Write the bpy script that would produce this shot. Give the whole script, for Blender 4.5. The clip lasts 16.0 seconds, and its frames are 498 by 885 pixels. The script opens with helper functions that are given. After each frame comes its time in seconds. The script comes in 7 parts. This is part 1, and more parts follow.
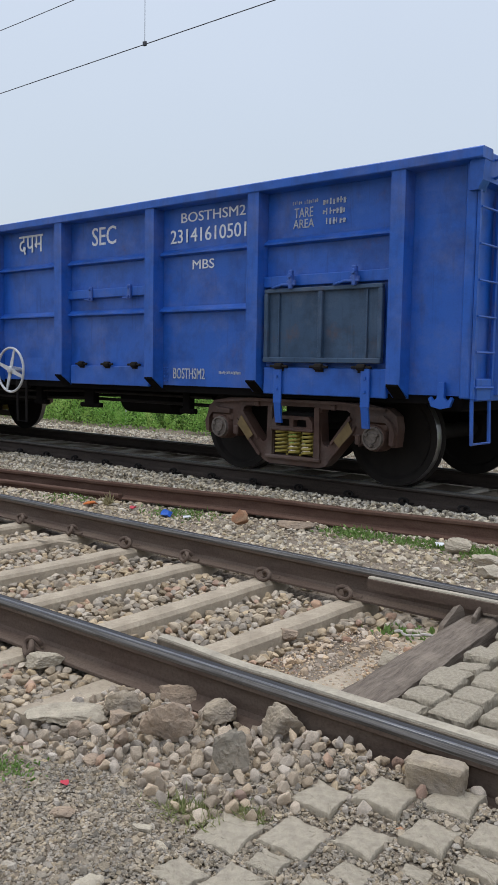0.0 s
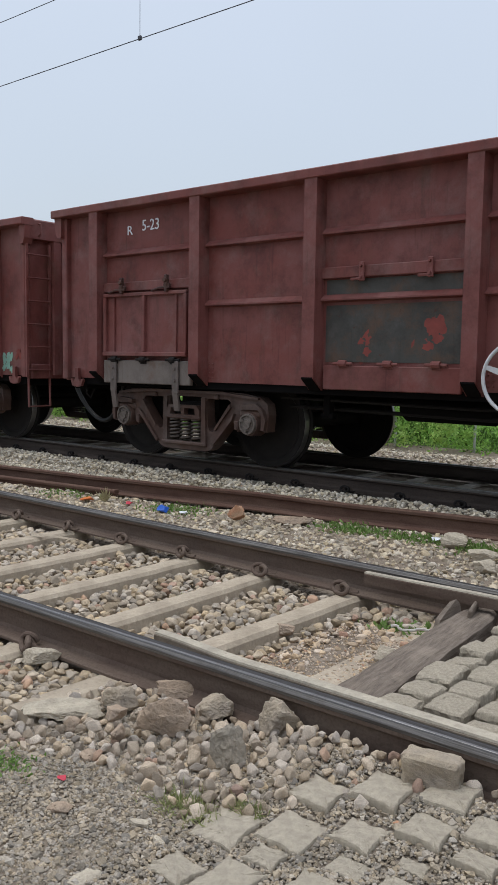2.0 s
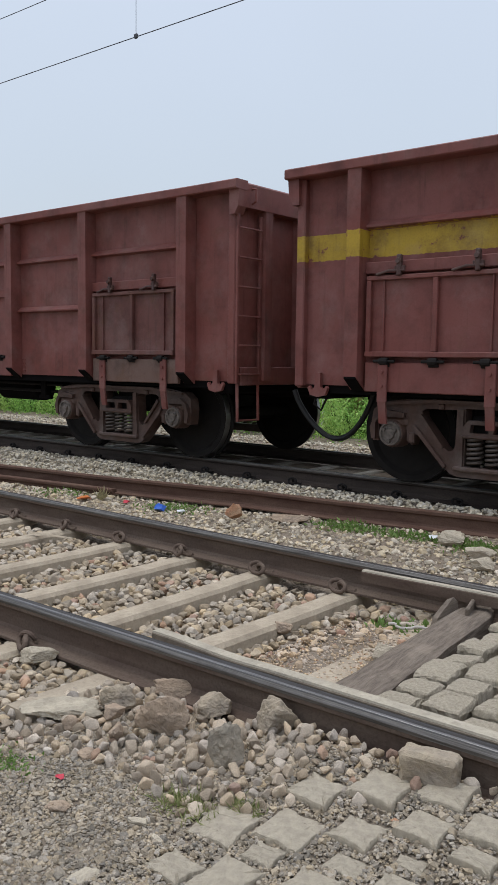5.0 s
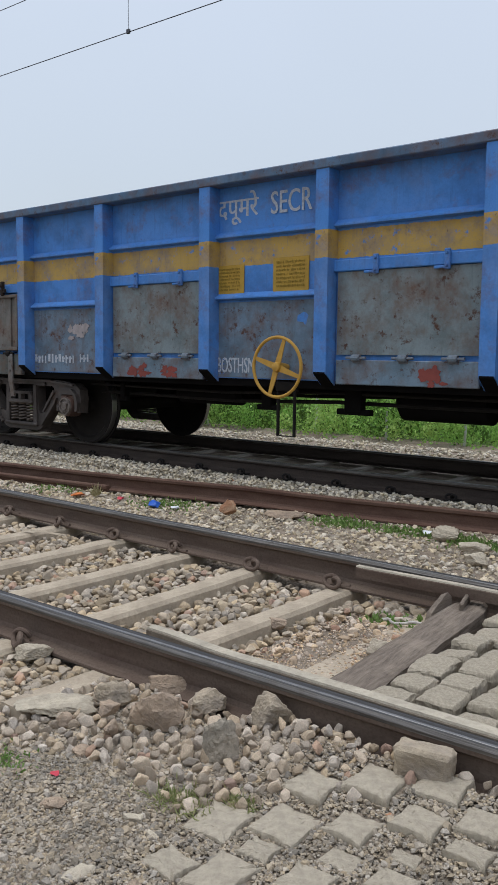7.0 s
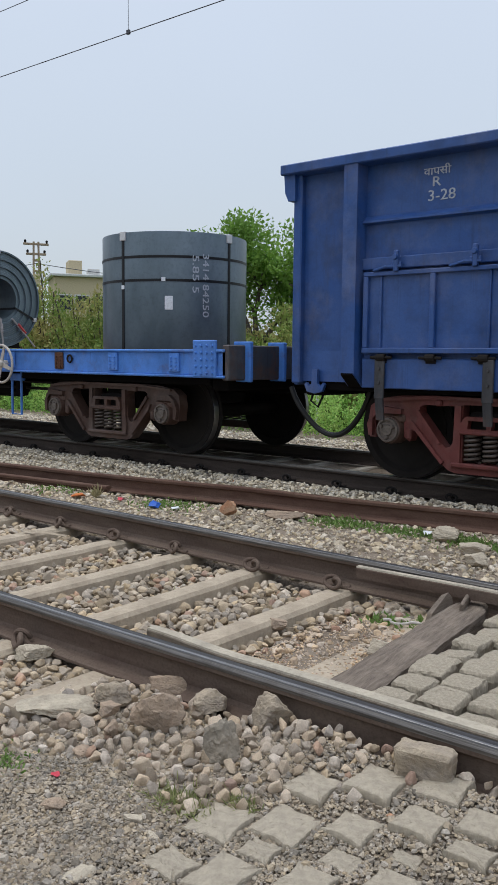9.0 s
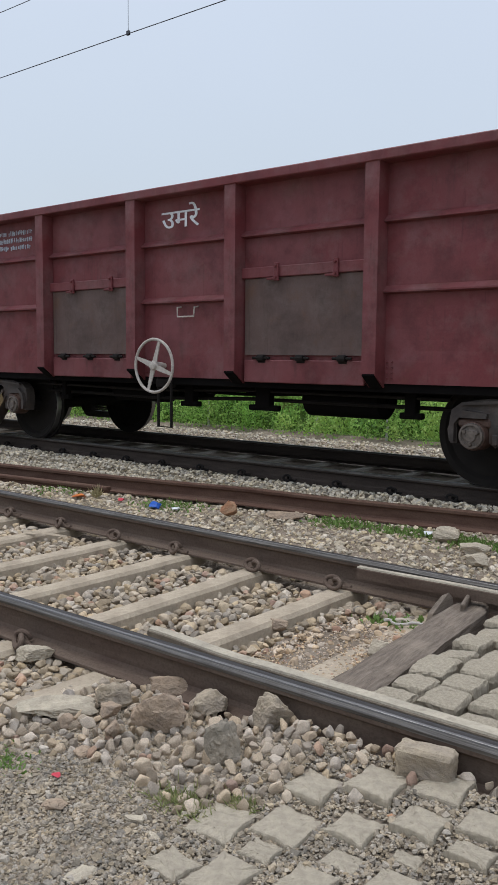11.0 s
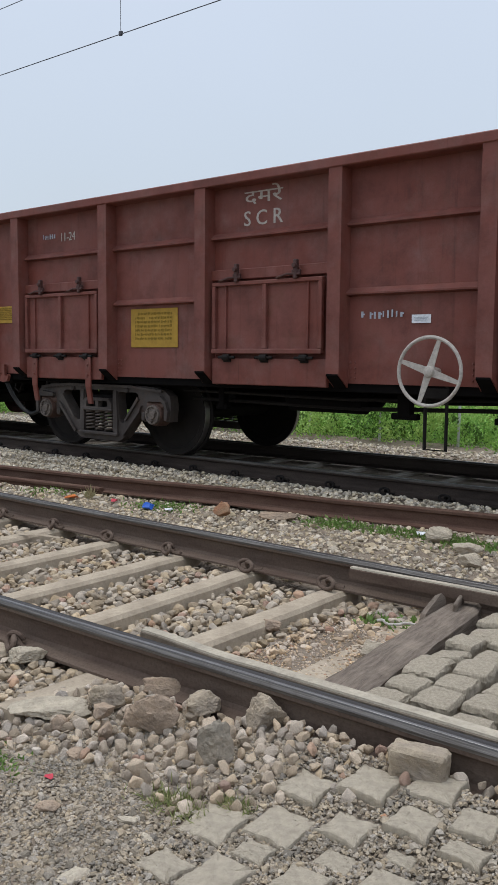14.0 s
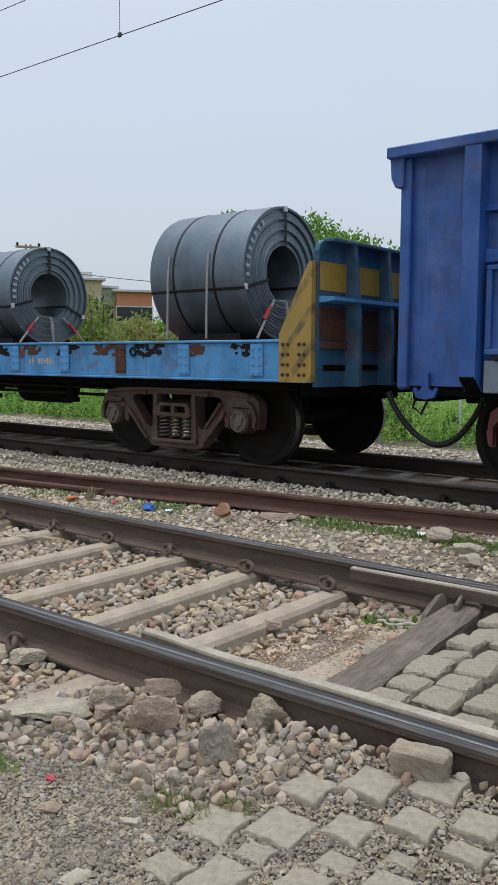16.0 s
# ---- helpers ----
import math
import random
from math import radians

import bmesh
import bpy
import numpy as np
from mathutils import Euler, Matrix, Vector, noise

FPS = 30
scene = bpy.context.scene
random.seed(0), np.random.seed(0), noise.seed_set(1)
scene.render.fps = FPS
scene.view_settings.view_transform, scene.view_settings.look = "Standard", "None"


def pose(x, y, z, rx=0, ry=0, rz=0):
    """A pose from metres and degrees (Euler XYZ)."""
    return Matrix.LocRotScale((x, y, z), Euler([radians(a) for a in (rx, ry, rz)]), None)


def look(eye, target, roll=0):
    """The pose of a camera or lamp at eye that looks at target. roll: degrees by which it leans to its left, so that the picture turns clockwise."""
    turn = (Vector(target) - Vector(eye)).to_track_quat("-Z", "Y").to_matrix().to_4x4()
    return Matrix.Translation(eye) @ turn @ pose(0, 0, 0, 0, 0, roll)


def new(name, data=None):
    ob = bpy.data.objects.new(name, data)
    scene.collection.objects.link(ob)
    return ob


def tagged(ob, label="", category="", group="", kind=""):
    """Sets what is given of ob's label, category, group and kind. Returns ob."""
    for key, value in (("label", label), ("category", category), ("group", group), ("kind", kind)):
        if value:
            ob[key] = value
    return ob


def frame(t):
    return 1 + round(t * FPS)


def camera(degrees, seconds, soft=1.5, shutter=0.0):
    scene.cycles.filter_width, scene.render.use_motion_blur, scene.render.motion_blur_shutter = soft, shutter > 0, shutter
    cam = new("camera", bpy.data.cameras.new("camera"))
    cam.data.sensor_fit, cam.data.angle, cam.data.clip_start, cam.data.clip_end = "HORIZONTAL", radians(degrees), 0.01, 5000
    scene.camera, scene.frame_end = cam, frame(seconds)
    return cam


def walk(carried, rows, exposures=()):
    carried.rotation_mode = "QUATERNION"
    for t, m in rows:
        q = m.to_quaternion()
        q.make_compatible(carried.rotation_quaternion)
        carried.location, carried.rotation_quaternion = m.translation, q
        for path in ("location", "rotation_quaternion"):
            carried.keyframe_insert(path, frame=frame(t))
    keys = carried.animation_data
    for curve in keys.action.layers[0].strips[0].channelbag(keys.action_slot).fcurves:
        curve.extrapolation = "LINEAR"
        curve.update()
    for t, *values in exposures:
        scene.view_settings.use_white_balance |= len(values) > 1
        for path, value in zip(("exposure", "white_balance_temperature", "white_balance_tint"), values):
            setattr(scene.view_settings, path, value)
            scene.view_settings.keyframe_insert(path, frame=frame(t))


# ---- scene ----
cam = camera(32.76, 16.0, soft=0.8)
EYE = (0.0, -8.32, 1.175)


def aim(yaw, pitch, roll):
    """A camera pose from its heading (left of north), its pitch and its roll, in degrees."""
    a, b = radians(yaw), radians(pitch)
    way = Vector((-math.sin(a) * math.cos(b), math.cos(a) * math.cos(b), math.sin(b)))
    return look(EYE, Vector(EYE) + way, roll)


walk(cam, [(t, aim(a, b, c)) for t, a, b, c in (
    (0.0, 40.37, -5.144, 0.97),
    (0.5, 40.13, -5.422, 0.91),
    (1.0, 40.11, -5.457, 0.94),
    (1.5, 40.12, -5.457, 0.90),
    (2.0, 40.11, -5.449, 0.88),
    (2.5, 40.12, -5.433, 0.83),
    (3.0, 40.14, -5.422, 0.86),
    (3.5, 40.14, -5.422, 0.86),
    (4.0, 40.16, -5.423, 0.85),
    (6.5, 39.48, -5.798, 0.61),
    (7.0, 39.51, -5.808, 0.62),
    (7.5, 39.52, -5.799, 0.60),
    (8.0, 39.52, -5.787, 0.57),
    (8.5, 39.53, -5.783, 0.57),
    (9.0, 39.53, -5.773, 0.57),
    (11.5, 39.56, -5.735, 0.49),
    (12.0, 39.55, -5.711, 0.50),
    (12.5, 39.32, -5.697, 0.50),
    (13.0, 39.10, -5.694, 0.53),
    (13.5, 39.11, -5.693, 0.57),
    (14.0, 39.08, -5.692, 0.49),
    (14.5, 39.11, -5.688, 0.52),
    (15.0, 39.12, -5.688, 0.50),
    (15.5, 39.11, -5.688, 0.52),
    (16.0, 39.10, -5.641, 0.30),
)])

# world: pale overcast sky with a little blue in it, and a weak, wide sun
world = bpy.data.worlds.new("overcast_sky")
scene.world = world
world.use_nodes = True
wn, wl = world.node_tree.nodes, world.node_tree.links
wn.clear()
w_out = wn.new("ShaderNodeOutputWorld")
w_sky = wn.new("ShaderNodeTexSky")
w_sky.sky_type, w_sky.sun_disc = "NISHITA", False
w_sky.sun_elevation, w_sky.sun_rotation = radians(76), radians(255)
w_sky.dust_density, w_sky.air_density = 4.0, 1.0
w_b1 = wn.new("ShaderNodeBackground")
w_b1.inputs["Strength"].default_value = 0.03
wl.new(w_sky.outputs[0], w_b1.inputs["Color"])
w_tc = wn.new("ShaderNodeTexCoord")
w_sep = wn.new("ShaderNodeSeparateXYZ")
wl.new(w_tc.outputs["Generated"], w_sep.inputs[0])
w_noise = wn.new("ShaderNodeTexNoise")
w_noise.inputs["Scale"].default_value, w_noise.inputs["Detail"].default_value = 2.2, 3.0
wl.new(w_tc.outputs["Generated"], w_noise.inputs["Vector"])
w_add = wn.new("ShaderNodeMath")
w_add.operation, w_add.inputs[1].default_value = "MULTIPLY_ADD", 0.22
wl.new(w_noise.outputs["Fac"], w_add.inputs[0])
wl.new(w_sep.outputs["Z"], w_add.inputs[2])
w_ramp = wn.new("ShaderNodeValToRGB")
els = w_ramp.color_ramp.elements
els[0].position, els[0].color = 0.08, (0.50, 0.545, 0.575, 1)
els[1].position, els[1].color = 0.62, (0.62, 0.695, 0.82, 1)
mid = els.new(0.30)
mid.color = (0.545, 0.615, 0.70, 1)
wl.new(w_add.outputs[0], w_ramp.inputs["Fac"])
w_b2 = wn.new("ShaderNodeBackground")
w_up = wn.new("ShaderNodeMapRange")     # an overcast sky grows brighter towards the zenith
for slot, v in (("From Min", 0.5), ("From Max", 1.0), ("To Min", 0.95), ("To Max", 2.5)):
    w_up.inputs[slot].default_value = v
wl.new(w_sep.outputs["Z"], w_up.inputs["Value"])
wl.new(w_up.outputs[0], w_b2.inputs["Strength"])
wl.new(w_ramp.outputs[0], w_b2.inputs["Color"])
w_sum = wn.new("ShaderNodeAddShader")
wl.new(w_b1.outputs[0], w_sum.inputs[0])
wl.new(w_b2.outputs[0], w_sum.inputs[1])
wl.new(w_sum.outputs[0], w_out.inputs["Surface"])

sun = new("sun", bpy.data.lights.new("sun", "SUN"))
sun.data.energy, sun.data.angle, sun.data.color = 0.85, radians(25), (1.0, 0.96, 0.87)
sun.matrix_world = look((0, 0, 30), Vector((0, 0, 30)) + Vector((0.22, 0.06, -0.95)))

# ---------------------------------------------------------------- materials


class Nodes:
    """A small writer of node trees."""

    def __init__(self, name):
        self.mat = bpy.data.materials.new(name)
        self.mat.use_nodes = True
        self.tree = self.mat.node_tree
        self.bsdf = self.tree.nodes["Principled BSDF"]
        self.co = self.add("ShaderNodeTexCoord").outputs["Object"]

    def add(self, kind):
        return self.tree.nodes.new(kind)

    def link(self, a, b):
        self.tree.links.new(a, b)

    def place(self, scale, shift=(0, 0, 0)):
        m = self.add("ShaderNodeMapping")
        m.inputs["Scale"].default_value, m.inputs["Location"].default_value = scale, shift
        self.link(self.co, m.inputs["Vector"])
        return m.outputs[0]

    def noise(self, scale, detail=4.0, rough=0.55, stretch=(1, 1, 1), shift=(0, 0, 0)):
        n = self.add("ShaderNodeTexNoise")
        n.inputs["Scale"].default_value, n.inputs["Detail"].default_value = scale, detail
        n.inputs["Roughness"].default_value = rough
        self.link(self.place(stretch, shift), n.inputs["Vector"])
        return n.outputs["Fac"]

    def ramp(self, value, a, b, ca=(0, 0, 0, 1), cb=(1, 1, 1, 1)):
        r = self.add("ShaderNodeValToRGB")
        e = r.color_ramp.elements
        e[0].position, e[0].color, e[1].position, e[1].color = a, ca, b, cb
        self.link(value, r.inputs["Fac"])
        return r.outputs[0]

    def math(self, op, a, b=0.5, c=None):
        m = self.add("ShaderNodeMath")
        m.operation = op
        for i, v in enumerate((a, b, c)):
            if v is None:
                continue
            if isinstance(v, (int, float)):
                m.inputs[i].default_value = v
            else:
                self.link(v, m.inputs[i])
        return m.outputs[0]

    def mix(self, fac, a, b):
        m = self.add("ShaderNodeMix")
        m.data_type = "RGBA"
        for sock, v in ((m.inputs[0], fac), (m.inputs[6], a), (m.inputs[7], b)):
            if isinstance(v, (int, float)):
                sock.default_value = v
            elif isinstance(v, tuple):
                sock.default_value = (*v[:3], 1)
            else:
                self.link(v, sock)
        return m.outputs[2]

    def finish(self, colour, rough=0.6, metal=0.0, bump=None, bump_dist=0.01, bump_strength=0.5, spec=0.5):
        if isinstance(colour, tuple):
            self.bsdf.inputs["Base Color"].default_value = (*colour[:3], 1)
        else:
            self.link(colour, self.bsdf.inputs["Base Color"])
        if isinstance(rough, (int, float)):
            self.bsdf.inputs["Roughness"].default_value = rough
        else:
            self.link(rough, self.bsdf.inputs["Roughness"])
        self.bsdf.inputs["Metallic"].default_value = metal
        self.bsdf.inputs["Specular IOR Level"].default_value = spec
        if bump is not None:
            b = self.add("ShaderNodeBump")
            b.inputs["Distance"].default_value, b.inputs["Strength"].default_value = bump_dist, bump_strength
            self.link(bump, b.inputs["Height"])
            self.link(b.outputs[0], self.bsdf.inputs["Normal"])
        return self.mat


def scaled(c, k):
    return tuple(v * k for v in c)


def paint(name, base, rust=0.3, fade=0.35, seed=0.0, stripe=None, grime=0.5, rough=0.5, spec=0.25):
    """Weathered wagon paint: faded patches, rain streaks, rust spots, an optional painted band between two heights."""
    n = Nodes(name)
    sh = (seed * 7.3, seed * 3.1, seed * 5.7)
    big = n.noise(0.9, 4, 0.6, shift=sh)
    colour = n.mix(n.ramp(big, 0.35, 0.72), base, tuple(v * (1 - fade) + (0.10 + v * 0.9) * fade for v in base))
    if stripe:
        z0, z1, band = stripe
        sep = n.add("ShaderNodeSeparateXYZ")
        n.link(n.co, sep.inputs[0])
        wob = n.math("MULTIPLY_ADD", n.noise(18, 3, shift=sh), 0.03, -0.015)
        z = n.math("ADD", sep.outputs["Z"], wob)
        inside = n.math("MULTIPLY", n.math("GREATER_THAN", z, z0), n.math("LESS_THAN", z, z1))
        chips = n.ramp(n.noise(9, 6, 0.7, shift=sh), 0.34, 0.42)
        colour = n.mix(n.math("MULTIPLY", inside, chips), colour, band)
    mottle = n.noise(2.6, 7, 0.68, shift=(sh[2], sh[1], sh[0]))
    colour = n.mix(n.math("MULTIPLY", n.ramp(mottle, 0.46, 0.68), 0.30 + 0.55 * grime), colour, scaled(base, 0.36))
    pale = n.noise(1.7, 6, 0.62, shift=(sh[0] + 9, sh[2], sh[1]))
    colour = n.mix(n.math("MULTIPLY", n.ramp(pale, 0.56, 0.74), 0.30), colour, tuple(0.12 + 0.9 * v for v in base))
    streak = n.noise(2.2, 6, 0.7, stretch=(2.6, 2.6, 0.45), shift=sh)
    colour = n.mix(n.math("MULTIPLY", n.ramp(streak, 0.56, 0.80), grime * 0.9), colour, (0.038, 0.029, 0.022))
    runs = n.noise(5.5, 5, 0.65, stretch=(3.2, 3.2, 0.16), shift=(sh[1], sh[0], sh[2] + 3))
    colour = n.mix(n.math("MULTIPLY", n.ramp(runs, 0.58, 0.74), 0.25 + 0.35 * grime), colour, scaled(base, 0.30))
    dust = n.noise(2.0, 6, 0.7, shift=(sh[1], sh[2], sh[0]))
    colour = n.mix(n.math("MULTIPLY", n.ramp(dust, 0.50, 0.78), 0.08 + 0.3 * grime), colour, (0.30, 0.26, 0.23))
    spots = n.noise(9.5, 9, 0.74, shift=(sh[2], sh[0], sh[1]))
    edge = 0.74 - 0.2 * rust
    stain = n.noise(3.1, 8, 0.72, shift=(sh[1] + 4, sh[0], sh[2]))
    colour = n.mix(n.math("MULTIPLY", n.ramp(stain, 0.62 - 0.19 * rust, 0.78 - 0.10 * rust), min(0.85, 0.25 + rust)), colour, (0.125, 0.062, 0.034))
    colour = n.mix(n.ramp(spots, edge, edge + 0.09), colour, (0.075, 0.034, 0.021))
    fine = n.noise(60, 4, 0.6, shift=sh)
    colour = n.mix(n.math("MULTIPLY", n.ramp(fine, 0.45, 0.8), 0.25), colour, scaled(base, 0.55))
    r = n.math("MULTIPLY_ADD", dust, 0.35, rough - 0.15)
    return n.finish(colour, r, 0.0, n.math("ADD", n.math("MULTIPLY", fine, 0.25), n.math("MULTIPLY", spots, 0.5)), 0.004, 0.5, spec)


def rough_stuff(name, c1, c2, scale=6.0, fine=70.0, rough=0.85, island=False, objects=False, spec=0.3, bump=0.006, c3=None):
    """Stone, concrete, dirt: two colours mixed at two scales; pieces differ where they are separate."""
    n = Nodes(name)
    c1, c2 = (c1[0] * 1.17, c1[1] * 1.145, c1[2] * 1.07), (c2[0] * 1.17, c2[1] * 1.145, c2[2] * 1.07)
    colour = n.mix(n.ramp(n.noise(scale, 5, 0.6), 0.35, 0.68), c1, c2)
    f = n.noise(fine, 5, 0.65)
    colour = n.mix(n.math("MULTIPLY", n.ramp(f, 0.4, 0.75), 0.45), colour, scaled(c1, 0.42))
    pits = n.noise(scale * 3.3, 6, 0.7, shift=(3, 1, 2))
    colour = n.mix(n.math("MULTIPLY", n.ramp(pits, 0.55, 0.72), 0.45), colour, scaled(c2, 0.55))
    if island or objects:
        src = n.add("ShaderNodeNewGeometry").outputs["Random Per Island"] if island else n.add("ShaderNodeObjectInfo").outputs["Random"]
        hsv = n.add("ShaderNodeHueSaturation")
        n.link(n.math("MULTIPLY_ADD", src, 0.80, 0.70), hsv.inputs["Value"])
        n.link(n.math("MULTIPLY_ADD", n.math("FRACT", n.math("MULTIPLY", src, 17.3)), 0.50, 0.72), hsv.inputs["Saturation"])
        n.link(colour, hsv.inputs["Color"])
        colour = hsv.outputs[0]
        if c3:
            pick = n.math("GREATER_THAN", n.math("FRACT", n.math("MULTIPLY", src, 41.7)), 0.95)
            colour = n.mix(n.math("MULTIPLY", pick, 0.55), colour, c3)
    return n.finish(colour, rough, 0.0, n.math("ADD", f, n.math("MULTIPLY", pits, 1.6)), bump * 1.1, 0.65, spec)


def leafy(name, c1, c2, c3):
    n = Nodes(name)
    src = n.add("ShaderNodeNewGeometry").outputs["Random Per Island"]
    colour = n.mix(src, c1, c2)
    colour = n.mix(n.ramp(n.noise(0.9, 3), 0.45, 0.65), colour, c3)
    n.bsdf.inputs["Transmission Weight"].default_value = 0.0
    n.finish(colour, 0.6, 0.0, spec=0.25)
    back = n.add("ShaderNodeBsdfTranslucent")
    n.link(colour, back.inputs["Color"])
    m = n.add("ShaderNodeMixShader")
    m.inputs[0].default_value = 0.35
    out = n.tree.nodes["Material Output"]
    n.link(n.bsdf.outputs[0], m.inputs[1])
    n.link(back.outputs[0], m.inputs[2])
    n.link(m.outputs[0], out.inputs["Surface"])
    return n.mat


M_BALLAST = rough_stuff("ballast_stone", (0.36, 0.29, 0.215), (0.245, 0.20, 0.152), 9, 90, island=True, c3=(0.36, 0.18, 0.12))
M_STONE = rough_stuff("loose_stone", (0.50, 0.41, 0.33), (0.36, 0.298, 0.24), 9, 90, objects=True, c3=(0.36, 0.18, 0.12))
M_BALLAST_FAR = rough_stuff("grey_ballast", (0.46, 0.405, 0.325), (0.35, 0.31, 0.255), 9, 90, island=True)
# oil-stained, and darkened further to paint in the train's shadow
M_BALLAST_OIL_SHADE = rough_stuff("oily_ballast", (0.040, 0.032, 0.027), (0.085, 0.068, 0.057), 5, 90, island=True)
M_GRIT = rough_stuff("grit", (0.31, 0.258, 0.20), (0.19, 0.163, 0.132), 12, 120, island=True)
M_ROCK_TAN = rough_stuff("tan_rock", (0.37, 0.305, 0.23), (0.23, 0.195, 0.165), 9, 60, bump=0.012)
M_ROCK_GREY = rough_stuff("grey_rock", (0.20, 0.178, 0.15), (0.34, 0.29, 0.235), 9, 60, bump=0.012)
M_ROCK_BROWN = rough_stuff("brown_rock", (0.36, 0.27, 0.20), (0.235, 0.185, 0.148), 9, 60, bump=0.012)
M_BRICK = rough_stuff("broken_brick", (0.40, 0.19, 0.11), (0.34, 0.24, 0.16), 14, 80, bump=0.01)
M_CONCRETE = rough_stuff("sleeper_concrete", (0.40, 0.335, 0.262), (0.255, 0.208, 0.16), 5, 60)
# guard bar tones: top painted pale as if sunlit, side half as bright
M_BAR_TOP = rough_stuff("sunlit_bar_top", (0.40, 0.355, 0.29), (0.27, 0.24, 0.20), 6, 70)
M_BAR_SIDE = rough_stuff("shaded_bar_side", (0.20, 0.165, 0.13), (0.13, 0.105, 0.085), 6, 70)
M_RUBBLE = rough_stuff("pale_rubble", (0.42, 0.35, 0.265), (0.31, 0.265, 0.205), 9, 90, island=True)
M_RUBBLE_BROWN = rough_stuff("brown_rubble", (0.42, 0.32, 0.23), (0.30, 0.235, 0.178), 9, 90, island=True, c3=(0.34, 0.16, 0.10))
M_CONCRETE_DARK = rough_stuff("stained_concrete", (0.40, 0.365, 0.32), (0.25, 0.225, 0.195), 4, 60)
M_PAVER = rough_stuff("worn_paver", (0.445, 0.388, 0.312), (0.315, 0.273, 0.222), 5, 110, objects=False, bump=0.008)
M_COBBLE = rough_stuff("rough_cobble", (0.46, 0.40, 0.32), (0.295, 0.255, 0.204), 11, 60, bump=0.014)
M_WOOD = None


def wood():
    n = Nodes("weathered_timber")
    grain = n.noise(11, 8, 0.75, stretch=(6, 0.6, 6))
    colour = n.mix(n.ramp(grain, 0.32, 0.7), (0.095, 0.072, 0.055), (0.27, 0.218, 0.172))
    dirt = n.noise(5, 5)
    colour = n.mix(n.math("MULTIPLY", n.ramp(dirt, 0.5, 0.7), 0.5), colour, (0.34, 0.275, 0.21))
    return n.finish(colour, 0.85, 0, grain, 0.012, 0.9, 0.2)


def dirt_ground():
    n = Nodes("dirt_ground")
    a = n.noise(1.3, 6, 0.65)
    colour = n.mix(n.ramp(a, 0.35, 0.68), (0.22, 0.172, 0.128), (0.32, 0.262, 0.20))
    g = n.noise(45, 6, 0.7)
    colour = n.mix(n.math("MULTIPLY", n.ramp(g, 0.4, 0.68), 0.55), colour, (0.12, 0.094, 0.07))
    v = n.add("ShaderNodeTexVoronoi")
    v.inputs["Scale"].default_value = 38
    n.link(n.place((1, 1, 1)), v.inputs["Vector"])
    n.link(v.outputs["Distance"], n.add("ShaderNodeMath").inputs[0])
    sep = n.add("ShaderNodeSeparateXYZ")
    n.link(n.co, sep.inputs[0])
    green = n.math("MULTIPLY", n.math("GREATER_THAN", sep.outputs["Y"], 6.0), n.ramp(n.noise(0.6, 5), 0.2, 0.45))
    colour = n.mix(green, colour, (0.09, 0.14, 0.035))
    return n.finish(colour, 0.95, 0, n.math("SUBTRACT", g, n.math("MULTIPLY", v.outputs["Distance"], 0.8)), 0.02, 0.8, 0.15)


def steel_rail(name, c1, c2, seed):
    n = Nodes(name)
    a = n.noise(3, 6, 0.7, stretch=(0.6, 4, 4), shift=(seed, seed, 0))
    colour = n.mix(n.ramp(a, 0.3, 0.7), c1, c2)
    f = n.noise(80, 4)
    colour = n.mix(n.math("MULTIPLY", n.ramp(f, 0.45, 0.75), 0.4), colour, scaled(c1, 0.45))
    return n.finish(colour, 0.8, 0.0, f, 0.004, 0.5, 0.15)


def plain(name, c, rough=0.6, metal=0.0, var=0.25, scale=14.0, spec=0.4):
    n = Nodes(name)
    a = n.noise(scale, 6, 0.65)
    colour = n.mix(n.ramp(a, 0.3, 0.75), c, scaled(c, 1 - var))
    return n.finish(colour, rough, metal, a, 0.003, 0.3, spec)


M_WOOD = wood()
M_DIRT = dirt_ground()
M_RAIL = steel_rail("rail_brown", (0.085, 0.055, 0.042), (0.15, 0.112, 0.085), 0)
M_RAIL_RUST = steel_rail("rail_rusty", (0.085, 0.043, 0.031), (0.15, 0.092, 0.066), 4)
# rails below the train: its shade is part of this dark brown
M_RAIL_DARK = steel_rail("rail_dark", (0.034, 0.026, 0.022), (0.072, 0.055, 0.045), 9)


def rail_head(name, c1, c2, rough, metal):
    n = Nodes(name)
    a = n.noise(4, 6, 0.7, stretch=(0.5, 30, 30))
    colour = n.mix(n.ramp(a, 0.38, 0.62), c1, c2)
    b = n.noise(9, 5, 0.65)
    colour = n.mix(n.math("MULTIPLY", n.ramp(b, 0.5, 0.75), 0.5), colour, (0.06, 0.048, 0.038))
    return n.finish(colour, n.math("MULTIPLY_ADD", b, 0.3, rough), metal, a, 0.002, 0.3, 0.4)


M_HEAD = rail_head("dark_rail_head", (0.030, 0.028, 0.027), (0.075, 0.070, 0.066), 0.30, 0.4)
M_POLISH = rail_head("polished_wheel_track", (0.16, 0.155, 0.15), (0.30, 0.29, 0.28), 0.25, 0.8)
M_HEAD_EDGE = rail_head("worn_rail_gauge_face", (0.05, 0.045, 0.040), (0.16, 0.145, 0.13), 0.32, 0.5)
M_IRON = plain("black_iron", (0.020, 0.017, 0.0155), 0.8, 0.0, 0.4, 14, 0.15)
# near-black base colour: the deep shade below the wagons is painted in
M_UNDER = plain("shaded_underframe", (0.008, 0.007, 0.0068), 0.9, 0.0, 0.4, 4, 0.06)
M_BOGIE_BROWN = paint("bogie_brown", (0.085, 0.046, 0.034), 0.35, 0.2, 3, grime=0.75)
